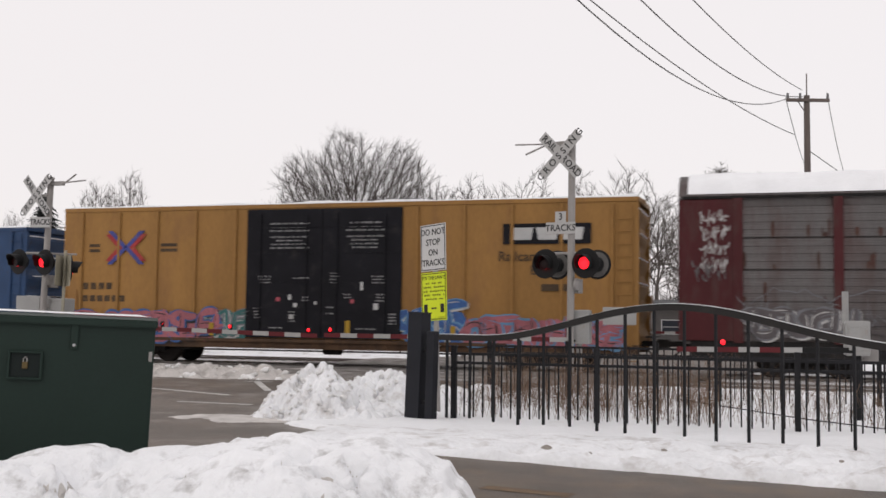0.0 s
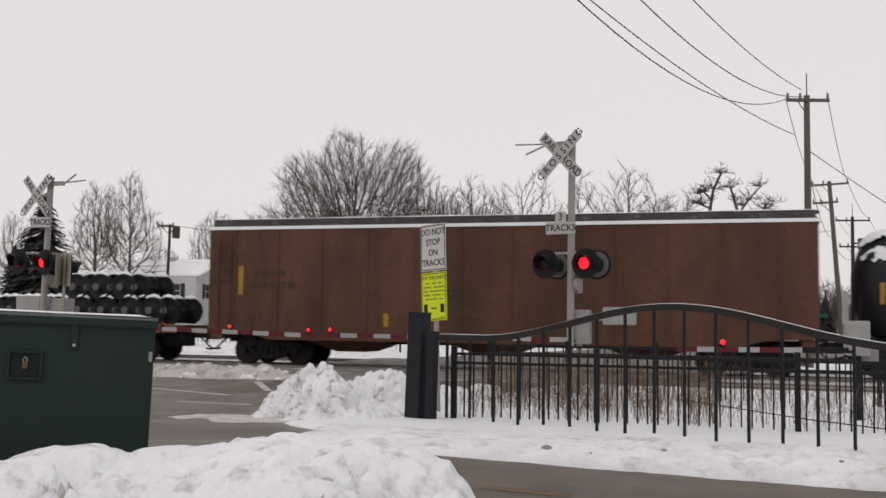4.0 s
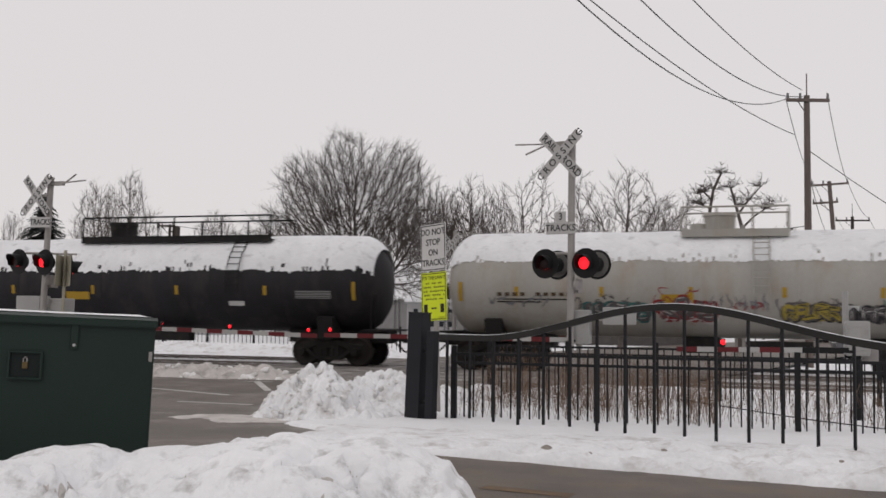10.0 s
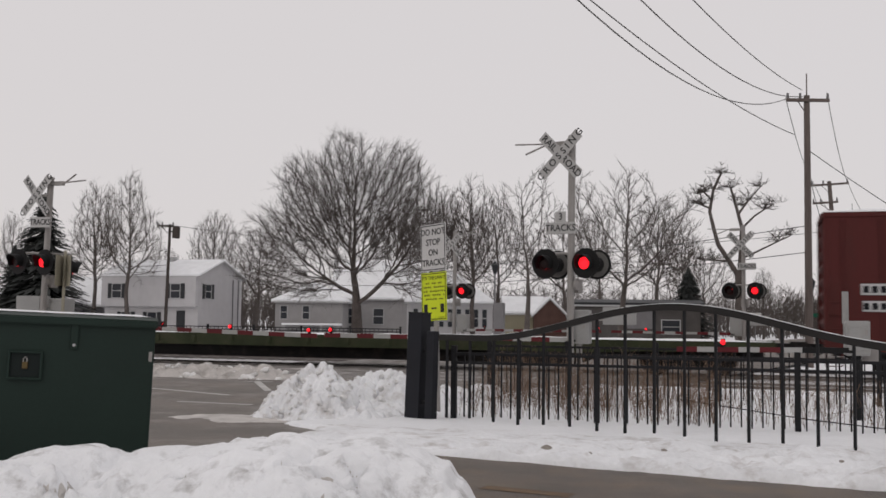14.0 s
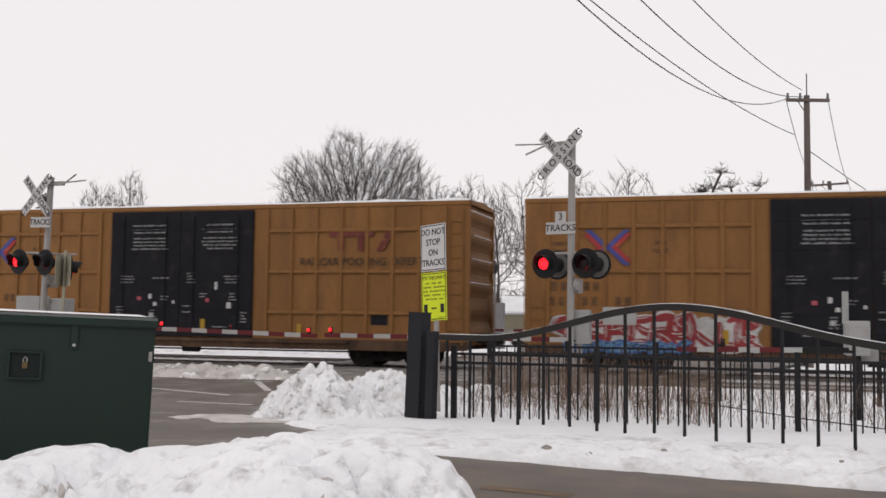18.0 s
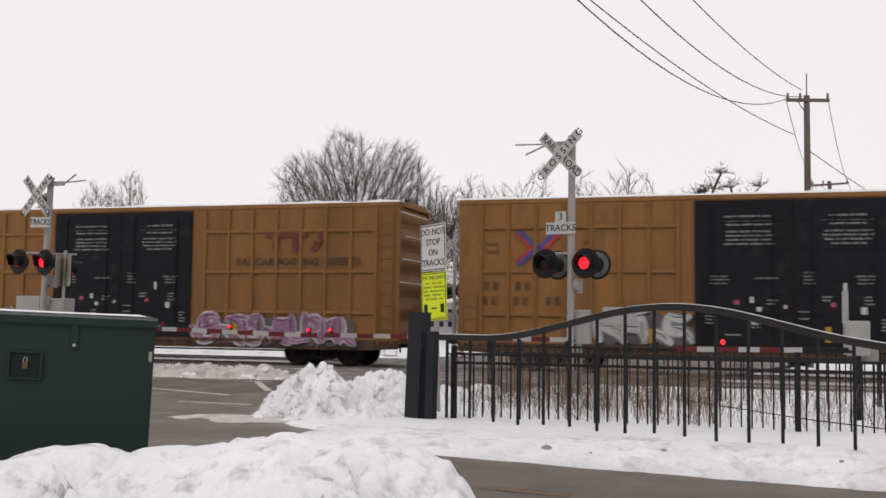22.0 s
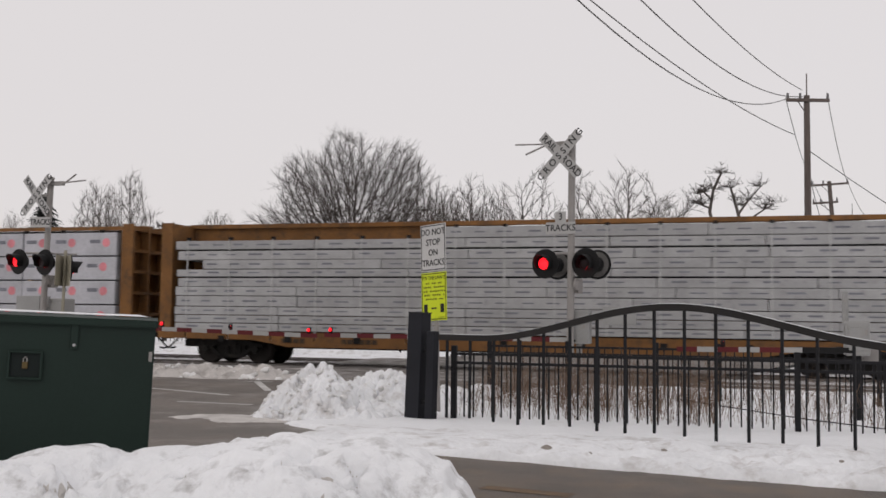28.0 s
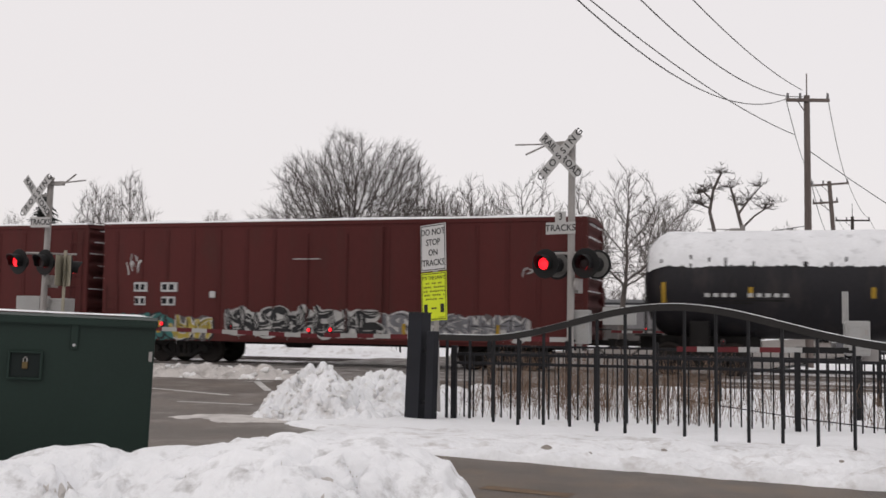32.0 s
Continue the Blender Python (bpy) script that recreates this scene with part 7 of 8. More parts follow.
def grow_crown(rnd, trunk, points, step, kill, inertia, tip, power, lift=0.0, twig=0.5, twigs=3):
    """Branches that reach for the strewn points; returns the trunk's run and all others as (points, radii)."""
    at = [np.array(p, float) for p in trunk]
    up = [-1] + list(range(len(trunk) - 1))
    way = [np.array((0.0, 0.0, 1.0))] * len(trunk)
    best = np.full(len(points), 1e9)
    owner = np.zeros(len(points), int)
    fresh, alive = list(range(max(1, len(trunk) // 3), len(trunk))), np.ones(len(points), bool)
    for _ in range(170):
        for k in fresh:
            d = np.linalg.norm(points - at[k], axis=1)
            near = d < best
            best[near], owner[near] = d[near], k
        alive &= best > kill
        if not alive.any():
            break
        fresh = []
        for k in np.unique(owner[alive]):
            which = np.flatnonzero(alive & (owner == k))
            mine = points[which] - at[k]
            mine /= np.linalg.norm(mine, axis=1)[:, None]
            ahead = mine @ way[k] > (-0.03 if k >= len(trunk) else -0.7)
            alive[which[~ahead]] = False
            if not ahead.any():
                continue
            d = mine[ahead].sum(axis=0)
            d = d / (np.linalg.norm(d) + 1e-6) + inertia * way[k] + np.array((rnd.gauss(0, 0.12), rnd.gauss(0, 0.12), lift + rnd.gauss(0, 0.08)))
            d /= np.linalg.norm(d)
            p = at[k] + d * step
            if any(u == k and np.linalg.norm(at[j] - p) < step * 0.3 for j, u in enumerate(up[-60:], len(up) - min(60, len(up)))):
                alive[owner == k] &= best[owner == k] > best[owner == k].min() + 1e-6
                continue
            at.append(p)
            up.append(int(k))
            way.append(d)
            fresh.append(len(at) - 1)
        if not fresh:
            break
    n = len(at)
    load = np.zeros(n)
    heavy = [-1] * n
    for i in range(n - 1, -1, -1):
        if load[i] == 0:
            load[i] = tip ** power
        if up[i] >= 0:
            if heavy[up[i]] < 0 or load[i] > load[heavy[up[i]]]:
                heavy[up[i]] = i
            load[up[i]] += load[i]
    radius = load ** (1 / power)
    runs = []
    for i in range(n):
        if up[i] < 0 or heavy[up[i]] != i:
            chain = [i] if up[i] < 0 else [up[i], i]
            while heavy[chain[-1]] >= 0:
                chain.append(heavy[chain[-1]])
            rad = [radius[c] for c in chain]
            if up[i] >= 0:
                rad[0] = rad[1]
            runs.append(([Vector(at[c]) for c in chain], rad))
    for i in range(len(trunk), n):
        if radius[i] < tip * 3.2:
            for _ in range(twigs):
                d = Vector(way[i]) + Vector((rnd.gauss(0, 0.42), rnd.gauss(0, 0.42), rnd.gauss(0.22, 0.34)))
                q = Vector(at[i])
                e = q + d.normalized() * twig * rnd.uniform(0.4, 1.2)
                runs.append(([q, q.lerp(e, 0.5) + Vector((rnd.gauss(0, 0.03), rnd.gauss(0, 0.03), 0.03)), e], [tip * 0.72, tip * 0.58, tip * 0.3]))
    return runs[:1], runs[1:]


def branches_mesh(name, runs, mat, sides_at):
    verts, faces = [], []
    for pts, rad in runs:
        sides = sides_at(rad[0])
        base = len(verts)
        side = None
        for i, p in enumerate(pts):
            d = (pts[min(i + 1, len(pts) - 1)] - pts[max(i - 1, 0)]).normalized()
            if side is None:
                side = d.cross(Vector((0.3, 0.2, 1))).normalized()
            side = (side - d * side.dot(d)).normalized()
            up = d.cross(side)
            for k in range(sides):
                v = p + (side * math.cos(TAU * k / sides) + up * math.sin(TAU * k / sides)) * rad[i]
                verts.append(v[:])
        for i in range(len(pts) - 1):
            for k in range(sides):
                a, b = base + i * sides + k, base + i * sides + (k + 1) % sides
                faces.append((a, b, b + sides, a + sides))
    me = bpy.data.meshes.new(name)
    me.from_pydata(verts, [], faces)
    me.materials.append(mat)
    for p in me.polygons:
        p.use_smooth = True
    return me


def bare_tree(x, y, seed, mat, label, lobes, count, fork, radius, step=0.42, kill=0.55, inertia=0.55, tip=0.010, lift=0.05, twig=0.6, twigs=3, lean=0.0):
    """A leafless tree: a trunk up to its fork, then limbs that fill the lobes of its crown."""
    rnd = random.Random(seed)
    steps = max(4, round(fork / step))
    trunk = [(lean * (i / steps) ** 2 + 0.03 * math.sin(i * 1.3), 0.03 * math.sin(i * 0.9 + seed), fork * i / steps) for i in range(steps + 1)]
    stem, crown = grow_crown(rnd, trunk, crown_points(rnd, lobes, count), step, kill, inertia, tip, 2.14, lift, twig, twigs)
    pts, rad = stem[0]
    k = radius / rad[0]
    stem = [(pts, [r * (1 + (k - 1) * max(0.0, 1 - i / (2.2 * steps))) * (1.25 if i == 0 else 1) for i, r in enumerate(rad)])]
    t = empty("tree", pose(x, y, -0.1), label, "tree", "bare trees")
    piece("trunk", branches_mesh("trunk", stem, mat, lambda r: 10), t)
    piece("crown", branches_mesh("crown", crown, mat, lambda r: 6 if r > 0.05 else (4 if r > 0.025 else 3)), t)
    return t


bare_tree(-27.7, 70.2, 45, BARK, "large dark broad-crowned bare tree",
          ((-3.9, 0, 10.8, 2.2, 3.2, 2.7), (-1.0, 0, 12.0, 2.0, 3.0, 3.1), (2.6, 0.4, 11.2, 2.5, 3.0, 2.9), (-5.6, 0, 7.2, 3.0, 3.2, 2.6), (-0.8, 0.3, 7.5, 3.4, 4.0, 3.2), (4.2, 0, 7.2, 3.0, 3.2, 2.8), (-7.4, 0, 5.0, 1.9, 2.0, 1.5), (-4.0, 0, 4.0, 3.2, 2.4, 1.2), (4.4, 0, 4.2, 2.8, 2.4, 1.4), (0.6, 0, 9.6, 2.4, 3.0, 2.6), (-2.6, 0, 9.0, 2.6, 3.0, 2.6)),
          8600, 1.5, 0.44, 0.35, 0.36, 0.75, 0.0112, 0.11, 1.05, 5)
t_a = bare_tree(-19.0, 69.6, 12, BARK, "slender bare tree with ascending limbs", ((-1.0, 0, 7.6, 1.5, 1.6, 3.6), (1.0, 0, 7.2, 1.6, 1.7, 3.2), (0, 0, 10.0, 0.9, 1.2, 1.6)), 1250, 1.8, 0.20, 0.38, 0.40, 0.7, 0.0135, 0.14, 0.7, 4)
t_b = bare_tree(-14.1, 64.8, 17, BARK_PALE, "tall forked bare tree with pale bark", ((-0.9, 0, 7.8, 1.4, 1.4, 2.6), (0.7, 0, 8.6, 1.0, 1.2, 3.1), (-1.9, 0, 9.0, 0.7, 0.8, 1.3), (0.2, 0, 5.2, 1.8, 1.6, 1.5)), 760, 2.2, 0.21, 0.4, 0.45, 0.6, 0.0135, 0.10, 0.7, 4)
t_c = bare_tree(-7.9, 62.5, 23, BARK_PALE, "spreading bare tree with pale limbs", ((-2.3, 0, 7.4, 1.5, 1.8, 3.0), (0.3, 0, 8.0, 1.7, 2.0, 2.9), (2.8, 0, 6.5, 1.9, 2.0, 2.7), (0.2, 0.3, 5.0, 3.0, 2.4, 1.6)), 1500, 1.2, 0.28, 0.4, 0.42, 0.85, 0.0135, 0.14, 0.7, 4)
t_d = bare_tree(-55.0, 82.7, 31, BARK_PALE, "tall upright bare tree behind the houses", ((-0.8, 0, 9.2, 2.3, 2.4, 4.2), (1.0, 0, 8.0, 2.2, 2.2, 3.6), (0, 0, 12.4, 1.5, 1.5, 2.2)), 2100, 1.8, 0.24, 0.42, 0.42, 0.85, 0.014, 0.2, 0.85, 4)
t_e = bare_tree(-60.2, 107.4, 37, BARK_PALE, "small dense bare tree behind the roof", ((-1.0, 0, 8.2, 2.0, 2.0, 4.6), (1.1, 0, 8.4, 1.9, 2.0, 4.8), (0, 0, 11.5, 1.5, 1.5, 2.2)), 2300, 1.8, 0.24, 0.45, 0.42, 0.9, 0.016, 0.35, 0.9, 4)


def again(tree, x, y, height_scale, turn):
    """A copy of a tree, turned and scaled."""
    return copy_thing(tree, pose(x, y, -0.1, 0, 0, turn) @ Matrix.Diagonal((height_scale, height_scale, height_scale, 1)))


STAND = (
    (t_d, -60.2, 85.0, 0.97, 120), (t_c, -48.4, 95.3, 1.0, 70), (t_d, -68.8, 84.0, 0.77, 200), (t_a, -28.8, 90.8, 1.28, 40), (t_c, -31.6, 105.6, 1.4, 150), (t_a, -26.5, 107.2, 1.25, 10),
    (t_c, -18.8, 104.3, 1.2, 220), (t_b, -14.8, 100.2, 1.15, 60), (t_c, -9.7, 101.8, 1.25, 300), (t_a, -7.8, 112.9, 1.0, 33), (t_c, -4.5, 92.9, 0.75, 140), (t_c, 1.7, 105.3, 0.5, 20),
    (t_a, 0.2, 115.3, 0.65, 250), (t_b, 13.2, 129.7, 0.55, 110), (t_a, -36.8, 104.1, 1.3, 170), (t_c, -62.8, 101.4, 0.85, 280), (t_c, 6.0, 96.0, 0.5, 55), (t_a, -23.0, 84.0, 0.95, 75),
)
for tree, x, y, k, turn in STAND:
    again(tree, x, y, k, turn)


def pollard(x, y):
    """A lopped tree: stout forked trunk with knots of twigs at the stub ends."""
    rnd = random.Random(44)
    runs, twigs = [], []
    limbs = (((-0.15, 0, 0), (-0.15, 0, 1.5), (-0.18, 0, 4.1)), ((-0.18, 0, 3.98), (-0.7, 0, 4.87), (-1.27, 0.1, 5.77), (-1.5, 0.1, 6.66), (-1.7, 0.2, 7.55), (-1.5, 0.2, 8.75), (-1.1, 0.2, 9.58)), ((-0.18, 0, 3.98), (-0.1, 0.1, 5.47), (-0.05, 0, 6.66), (-0.35, 0.1, 7.85), (-0.6, 0.1, 8.75)), ((-0.05, 0, 6.6), (0.6, 0, 7.26), (1.1, 0, 7.6), (1.45, 0.1, 7.8)), ((-0.2, 0, 7.4), (0.3, 0, 8.1), (0.9, 0.1, 8.8)), ((-0.1, 0.1, 5.0), (0.9, 0, 5.47), (1.75, 0, 5.9), (2.4, 0, 6.2)), ((-0.8, 0.0, 4.9), (-1.55, 0.1, 4.93), (-2.3, 0.1, 5.0)), ((-1.6, 0.2, 8.2), (-2.0, 0.1, 8.6), (-2.35, 0.1, 8.5)), ((-1.6, 0.2, 7.7), (-2.1, 0.1, 7.9), (-2.4, 0.2, 8.0)))
    for k, l in enumerate(limbs):
        pts = [Vector(p) for p in l]
        r0 = 0.3 if k == 0 else (0.145 if k < 3 else 0.065)
        runs.append((pts, [r0 * (1 - 0.6 * i / (len(pts) - 1)) if k else 0.3 - 0.03 * i for i in range(len(pts))]))
        if k:
            for stub in (pts[-1], pts[-2]):
                for _ in range(15):
                    d = Vector((rnd.gauss(0, 1), rnd.gauss(0, 0.8), rnd.uniform(-0.1, 1.2))).normalized()
                    e = stub + d * rnd.uniform(0.3, 0.85)
                    twigs.append(([stub, stub.lerp(e, 0.5) + Vector((0, 0, 0.06)), e], [0.017, 0.012, 0.007]))
                    for _k in range(3):
                        q = stub.lerp(e, rnd.uniform(0.4, 1))
                        twigs.append(([q, q + Vector((rnd.gauss(0, 0.2), rnd.gauss(0, 0.2), rnd.uniform(0, 0.35)))], [0.014, 0.006]))
    t = empty("tree", pose(x, y, -0.1), "lopped bare tree with knotty stubs and twig tufts", "tree", "bare trees")
    piece("trunk", branches_mesh("trunk", runs[:1], BARK_PALE, lambda r: 10), t)
    for r in runs[1:]:
        piece("limb", branches_mesh("limb", [r], BARK_PALE, lambda r: 8), t)
    piece("crown", branches_mesh("crown", twigs, BARK, lambda r: 3), t)
    return t


pollard(-0.9, 57.3)


def spruce(x, y, height, seed, wide=0.27):
    rnd = random.Random(seed)
    t = empty("spruce", pose(x, y, -0.1), "dark dense spruce tree", "tree", "evergreens")
    part("trunk", tube([(0, 0, 0), (0, 0, height * 0.95)], [0.2, 0.03], 8), BARK, t)
    verts, faces = [], []
    for k in range(1700):
        u = rnd.random() ** 0.8
        z = height * (0.06 + 0.94 * u)
        reach = height * wide * (1 - u) ** 0.8 * rnd.uniform(0.35, 1.1) + 0.1
        a = rnd.uniform(0, TAU)
        c, s = math.cos(a), math.sin(a)
        w = 0.03 + 0.05 * reach
        r0 = reach * rnd.uniform(0.1, 0.4)
        base = len(verts)
        for r, dz, ww in ((r0, 0.1, w * 0.7), (reach * 0.75, -0.12 * reach, w), (reach, -0.2 * reach + rnd.uniform(-0.1, 0.1), 0.02)):
            for sg in (-1, 1):
                verts.append((c * r - s * ww * sg, s * r + c * ww * sg, z + dz + rnd.uniform(-0.06, 0.06)))
        faces += [(base, base + 1, base + 3, base + 2), (base + 2, base + 3, base + 5, base + 4)]
    me = bpy.data.meshes.new("crown")
    me.from_pydata(verts, [], faces)
    me.materials.append(NEEDLES)
    piece("crown", me, t)
    return t


spruce(-48.9, 63.0, 10.2, 1, 0.42)
spruce(-50.5, 62.0, 6.4, 2)
spruce(-5.3, 82.1, 5.7, 3, 0.42)
spruce(5.3, 95.9, 4.0, 4)
spruce(9.2, 98.0, 3.4, 5, 0.5)

# distant thicket along the horizon
def thicket():
    rnd = random.Random(70)
    runs = []
    for _ in range(4300):
        a = radians(rnd.uniform(-52, 18))
        d = rnd.uniform(120, 190)
        base = Vector((math.sin(a) * d, math.cos(a) * d, -0.1))
        h = rnd.uniform(3.0, 8.2) * (0.75 + 0.35 * noise.noise(Vector((a * 9, d * 0.03, 0))))
        tip = base + Vector((rnd.gauss(0, 0.9), 0, h))
        runs.append(([base, base.lerp(tip, 0.55), tip], [0.07, 0.05, 0.02]))
        for _k in range(6):
            q = base.lerp(tip, rnd.uniform(0.3, 0.95))
            runs.append(([q, q + Vector((rnd.gauss(0, 1.1), rnd.gauss(0, 0.6), rnd.uniform(0.5, 1.7)))], [0.034, 0.016]))
    ob = new("far_woods", branches_mesh("far_woods", runs, BARK_PALE, lambda r: 3))
    return tagged(ob, "grey belt of distant bare trees", "woods", kind="stuff")


thicket()

# ---- houses beyond the crossing ----
SIDING_WHITE = material("white_lap_siding", (0.47, 0.46, 0.47), 0.6, vary=0.04, dirt=(0.48, 0.48, 0.49), dirt_amount=0.2)
SIDING_PALE = material("dull_pale_siding", (0.30, 0.29, 0.29), 0.65, vary=0.06)
SIDING_CREAM = material("cream_siding", (0.26, 0.235, 0.165), 0.65, vary=0.06)
SIDING_GREY = material("grey_siding", (0.17, 0.165, 0.17), 0.65, vary=0.08)
BRICK_BROWN = material("red_brown_siding", (0.10, 0.055, 0.045), 0.8, vary=0.15)
WALL_DARK = material("dark_brown_wall", (0.085, 0.078, 0.075), 0.8, vary=0.15)
SHUTTER = material("dark_shutter_paint", (0.025, 0.027, 0.03), 0.6, vary=0.1)
GLASS = material("dark_window_glass", (0.03, 0.033, 0.04), 0.12, vary=0.1)
TRIM = material("white_trim", (0.40, 0.40, 0.40), 0.6, vary=0.03)
TIMBER_POLE = material("weathered_pole_timber", (0.13, 0.107, 0.098), 0.85, vary=0.18, coarse=1.0, fine=18, bump=0.3, streak=0.1)
TIMBER_DARK = material("dark_pole_timber", (0.055, 0.045, 0.04), 0.85, vary=0.2, streak=0.1)
WIRE = material("wire_black", (0.07, 0.068, 0.066), 0.6, vary=0.05)
POST_GREEN = material("lamp_post_green", (0.012, 0.035, 0.024), 0.5, vary=0.1)


def window(house, x, y, z, w, h, face, shutters=True, panes=2):
    """A window on a wall that faces -y (face 0) or +x (face 90)."""
    win = part("window", box(-w / 2, w / 2, -0.03, 0.02, 0, h), GLASS, house, "", pose(x, y, z, 0, 0, face))
    for x0, x1, z0, z1 in ((-w / 2 - 0.07, -w / 2, -0.07, h + 0.07), (w / 2, w / 2 + 0.07, -0.07, h + 0.07), (-w / 2, w / 2, -0.07, 0), (-w / 2, w / 2, h, h + 0.07)):
        part("frame", box(x0, x1, -0.06, 0.02, z0, z1), TRIM, win)
    part("sash", box(-w / 2, w / 2, -0.05, -0.028, h * 0.48, h * 0.53), TRIM, win)
    if shutters:
        for s in (-1, 1):
            part("shutter", box(s * (w / 2 + 0.28) - 0.2, s * (w / 2 + 0.28) + 0.2, -0.07, -0.01, -0.05, h + 0.05), SHUTTER, win)
    return win


def gable_house(x, y, turn, W, Dp, eave, rise, wall_mat, label, overhang=0.35, ridge="x", siding=0.22, cover=SNOW_CAP):
    """A house whose front (facing -y) starts at its left corner; ridge along x or y."""
    h = empty("house", pose(x, y, -0.15, 0, 0, turn), label, "house", "houses")
    wall = bmesh.new()
    if ridge == "hip":
        add_box(wall, 0, W, 0, Dp, 0, eave)
        a, b = [], []
    elif ridge == "x":
        prof = [(0, 0), (Dp, 0), (Dp, eave), (Dp / 2, eave + rise), (0, eave)]
        a = [wall.verts.new((0, p, z)) for p, z in prof]
        b = [wall.verts.new((W, p, z)) for p, z in prof]
    else:
        prof = [(0, 0), (W, 0), (W, eave), (W / 2, eave + rise), (0, eave)]
        a = [wall.verts.new((p, 0, z)) for p, z in prof]
        b = [wall.verts.new((p, Dp, z)) for p, z in prof]
    if a:
        wall.faces.new(a)
        wall.faces.new(b[::-1])
        for k in range(5):
            wall.faces.new((a[k], b[k], b[(k + 1) % 5], a[(k + 1) % 5]))
    part("wall", wall, wall_mat, h)
    n = int(eave / siding)
    lap = bmesh.new()
    for k in range(n):
        z = siding * k
        add_box(lap, -0.01, W + 0.01, -0.022, 0.0, z + 0.015, z + siding)
        add_box(lap, W, W + 0.022, 0.0, Dp, z + 0.015, z + siding)
    part("siding", lap, wall_mat, h)
    o = overhang
    if ridge == "hip":
        inset = min(Dp, W) * 0.46
        for lift, mat, name in ((0.0, TRIM, "roof"), (0.13, cover, "roof_snow")):
            bm = bmesh.new()
            c = [bm.verts.new((x2, y2, eave - 0.04 + lift)) for x2, y2 in ((-o, -o), (W + o, -o), (W + o, Dp + o), (-o, Dp + o))]
            d = [bm.verts.new((v.co.x, v.co.y, v.co.z + 0.12)) for v in c]
            p, q = bm.verts.new((inset, Dp / 2, eave + rise + lift)), bm.verts.new((W - inset, Dp / 2, eave + rise + lift))
            bm.faces.new(c[::-1])
            for k in range(4):
                bm.faces.new((c[k], c[(k + 1) % 4], d[(k + 1) % 4], d[k]))
            for f in ((d[0], d[1], q, p), (d[1], d[2], q), (d[2], d[3], p, q), (d[3], d[0], p)):
                bm.faces.new(f)
            part(name, bm, mat, h)
        return h
    half = (Dp if ridge == "x" else W) / 2
    slope = rise / half
    for s in (-1, 1):
        for lift, thick, mat, name in ((0.0, 0.12, TRIM, "roof"), (0.125, 0.16, cover, "roof_snow")):
            bm = bmesh.new()
            e0, e1 = half + s * (half + o), half
            z0, z1 = eave - slope * o + lift, eave + rise + lift
            if ridge == "x":
                c = [(-o, e0, z0), (W + o, e0, z0), (W + o, e1, z1), (-o, e1, z1)]
            else:
                c = [(e0, -o, z0), (e0, Dp + o, z0), (e1, Dp + o, z1), (e1, -o, z1)]
            lo = [bm.verts.new(p) for p in c]
            hi = [bm.verts.new((p[0], p[1], p[2] + thick)) for p in c]
            bm.faces.new(lo)
            bm.faces.new(hi[::-1])
            for k in range(4):
                bm.faces.new((lo[k], hi[k], hi[(k + 1) % 4], lo[(k + 1) % 4]))
            part(name, bm, mat, h)
    return h


white_house = gable_house(-58.77, 84.77, -2.0, 10.0, 7.7, 5.35, 1.45, SIDING_WHITE, "white two-storey house with dark shutters and snowy roof")
part("jetty", box(-0.1, 10.0, -0.45, 0.05, 2.55, 5.25), SIDING_WHITE, white_house, "overhanging upper storey")
for wx in (1.6, 7.9):
    window(white_house, wx, -0.46, 3.35, 0.95, 1.25, 0)
window(white_house, 10.03, 1.6, 3.35, 0.95, 1.25, 90)
for wx in (2.4, 5.2):
    window(white_house, wx, -0.03, 0.75, 0.95, 1.25, 0)
part("front_door", box(7.8, 8.7, -0.06, 0.02, 0.1, 2.2), SHUTTER, white_house)
part("chimney", box(4.6, 5.2, 3.3, 3.9, 5.8, 7.3), TRIM, white_house)
for wy in (6.0, 7.0):
    part("downpipe", tube([(10.06, wy, 0), (10.06, wy, 5.2)], 0.06, 6), SIDING_GREY, white_house)

porch_house = gable_house(-40.86, 83.98, 16.9, 5.9, 6.0, 3.05, 1.7, SIDING_PALE, "pale house half hidden behind a tree", ridge="hip")
for wx in (0.75, 2.7):
    window(porch_house, wx, -0.03, 1.6, 0.55, 1.1, 0, False)
part("porch_roof", box(0.8, 5.9, -1.6, 0.0, 1.05, 1.22), SNOW_CAP, porch_house, "snow-covered porch roof")
for wx in (1.0, 2.6, 4.2, 5.7):
    part("porch_post", box(wx - 0.06, wx + 0.06, -1.5, -1.38, 0, 1.05), TRIM, porch_house)
long_house = gable_house(-38.31, 91.04, 16.9, 9.2, 8.0, 3.7, 3.4, SIDING_PALE, "pale house with a broad snowy roof")
for wx in (1.6, 4.2, 7.4):
    window(long_house, wx, -0.03, 1.2, 0.9, 1.4, 0, False)
sun_house = gable_house(-27.2, 79.74, 16.9, 6.85, 7.0, 2.95, 2.7, SIDING_WHITE, "white building with a row of tall dark windows", overhang=0.25, ridge="hip")
for k in range(9):
    window(sun_house, 0.7 + 0.69 * k, -0.03, 1.1, 0.34, 1.4, 0, False)
shed = gable_house(-19.7, 82.01, 16.9, 3.2, 4.5, 2.2, 1.2, SIDING_CREAM, "low cream cottage with a snowy roof", overhang=0.15)
shed_b = gable_house(-17.2, 81.6, 16.9, 2.5, 5.0, 2.1, 1.25, BRICK_BROWN, "small red-brown gabled shed with snow on its roof", ridge="y", overhang=0.15)
store = gable_house(-12.6, 74.0, 6.0, 8.6, 9.0, 2.75, 0.3, WALL_DARK, "low dark building with a flat dark roof", overhang=0.3, cover=SHUTTER)
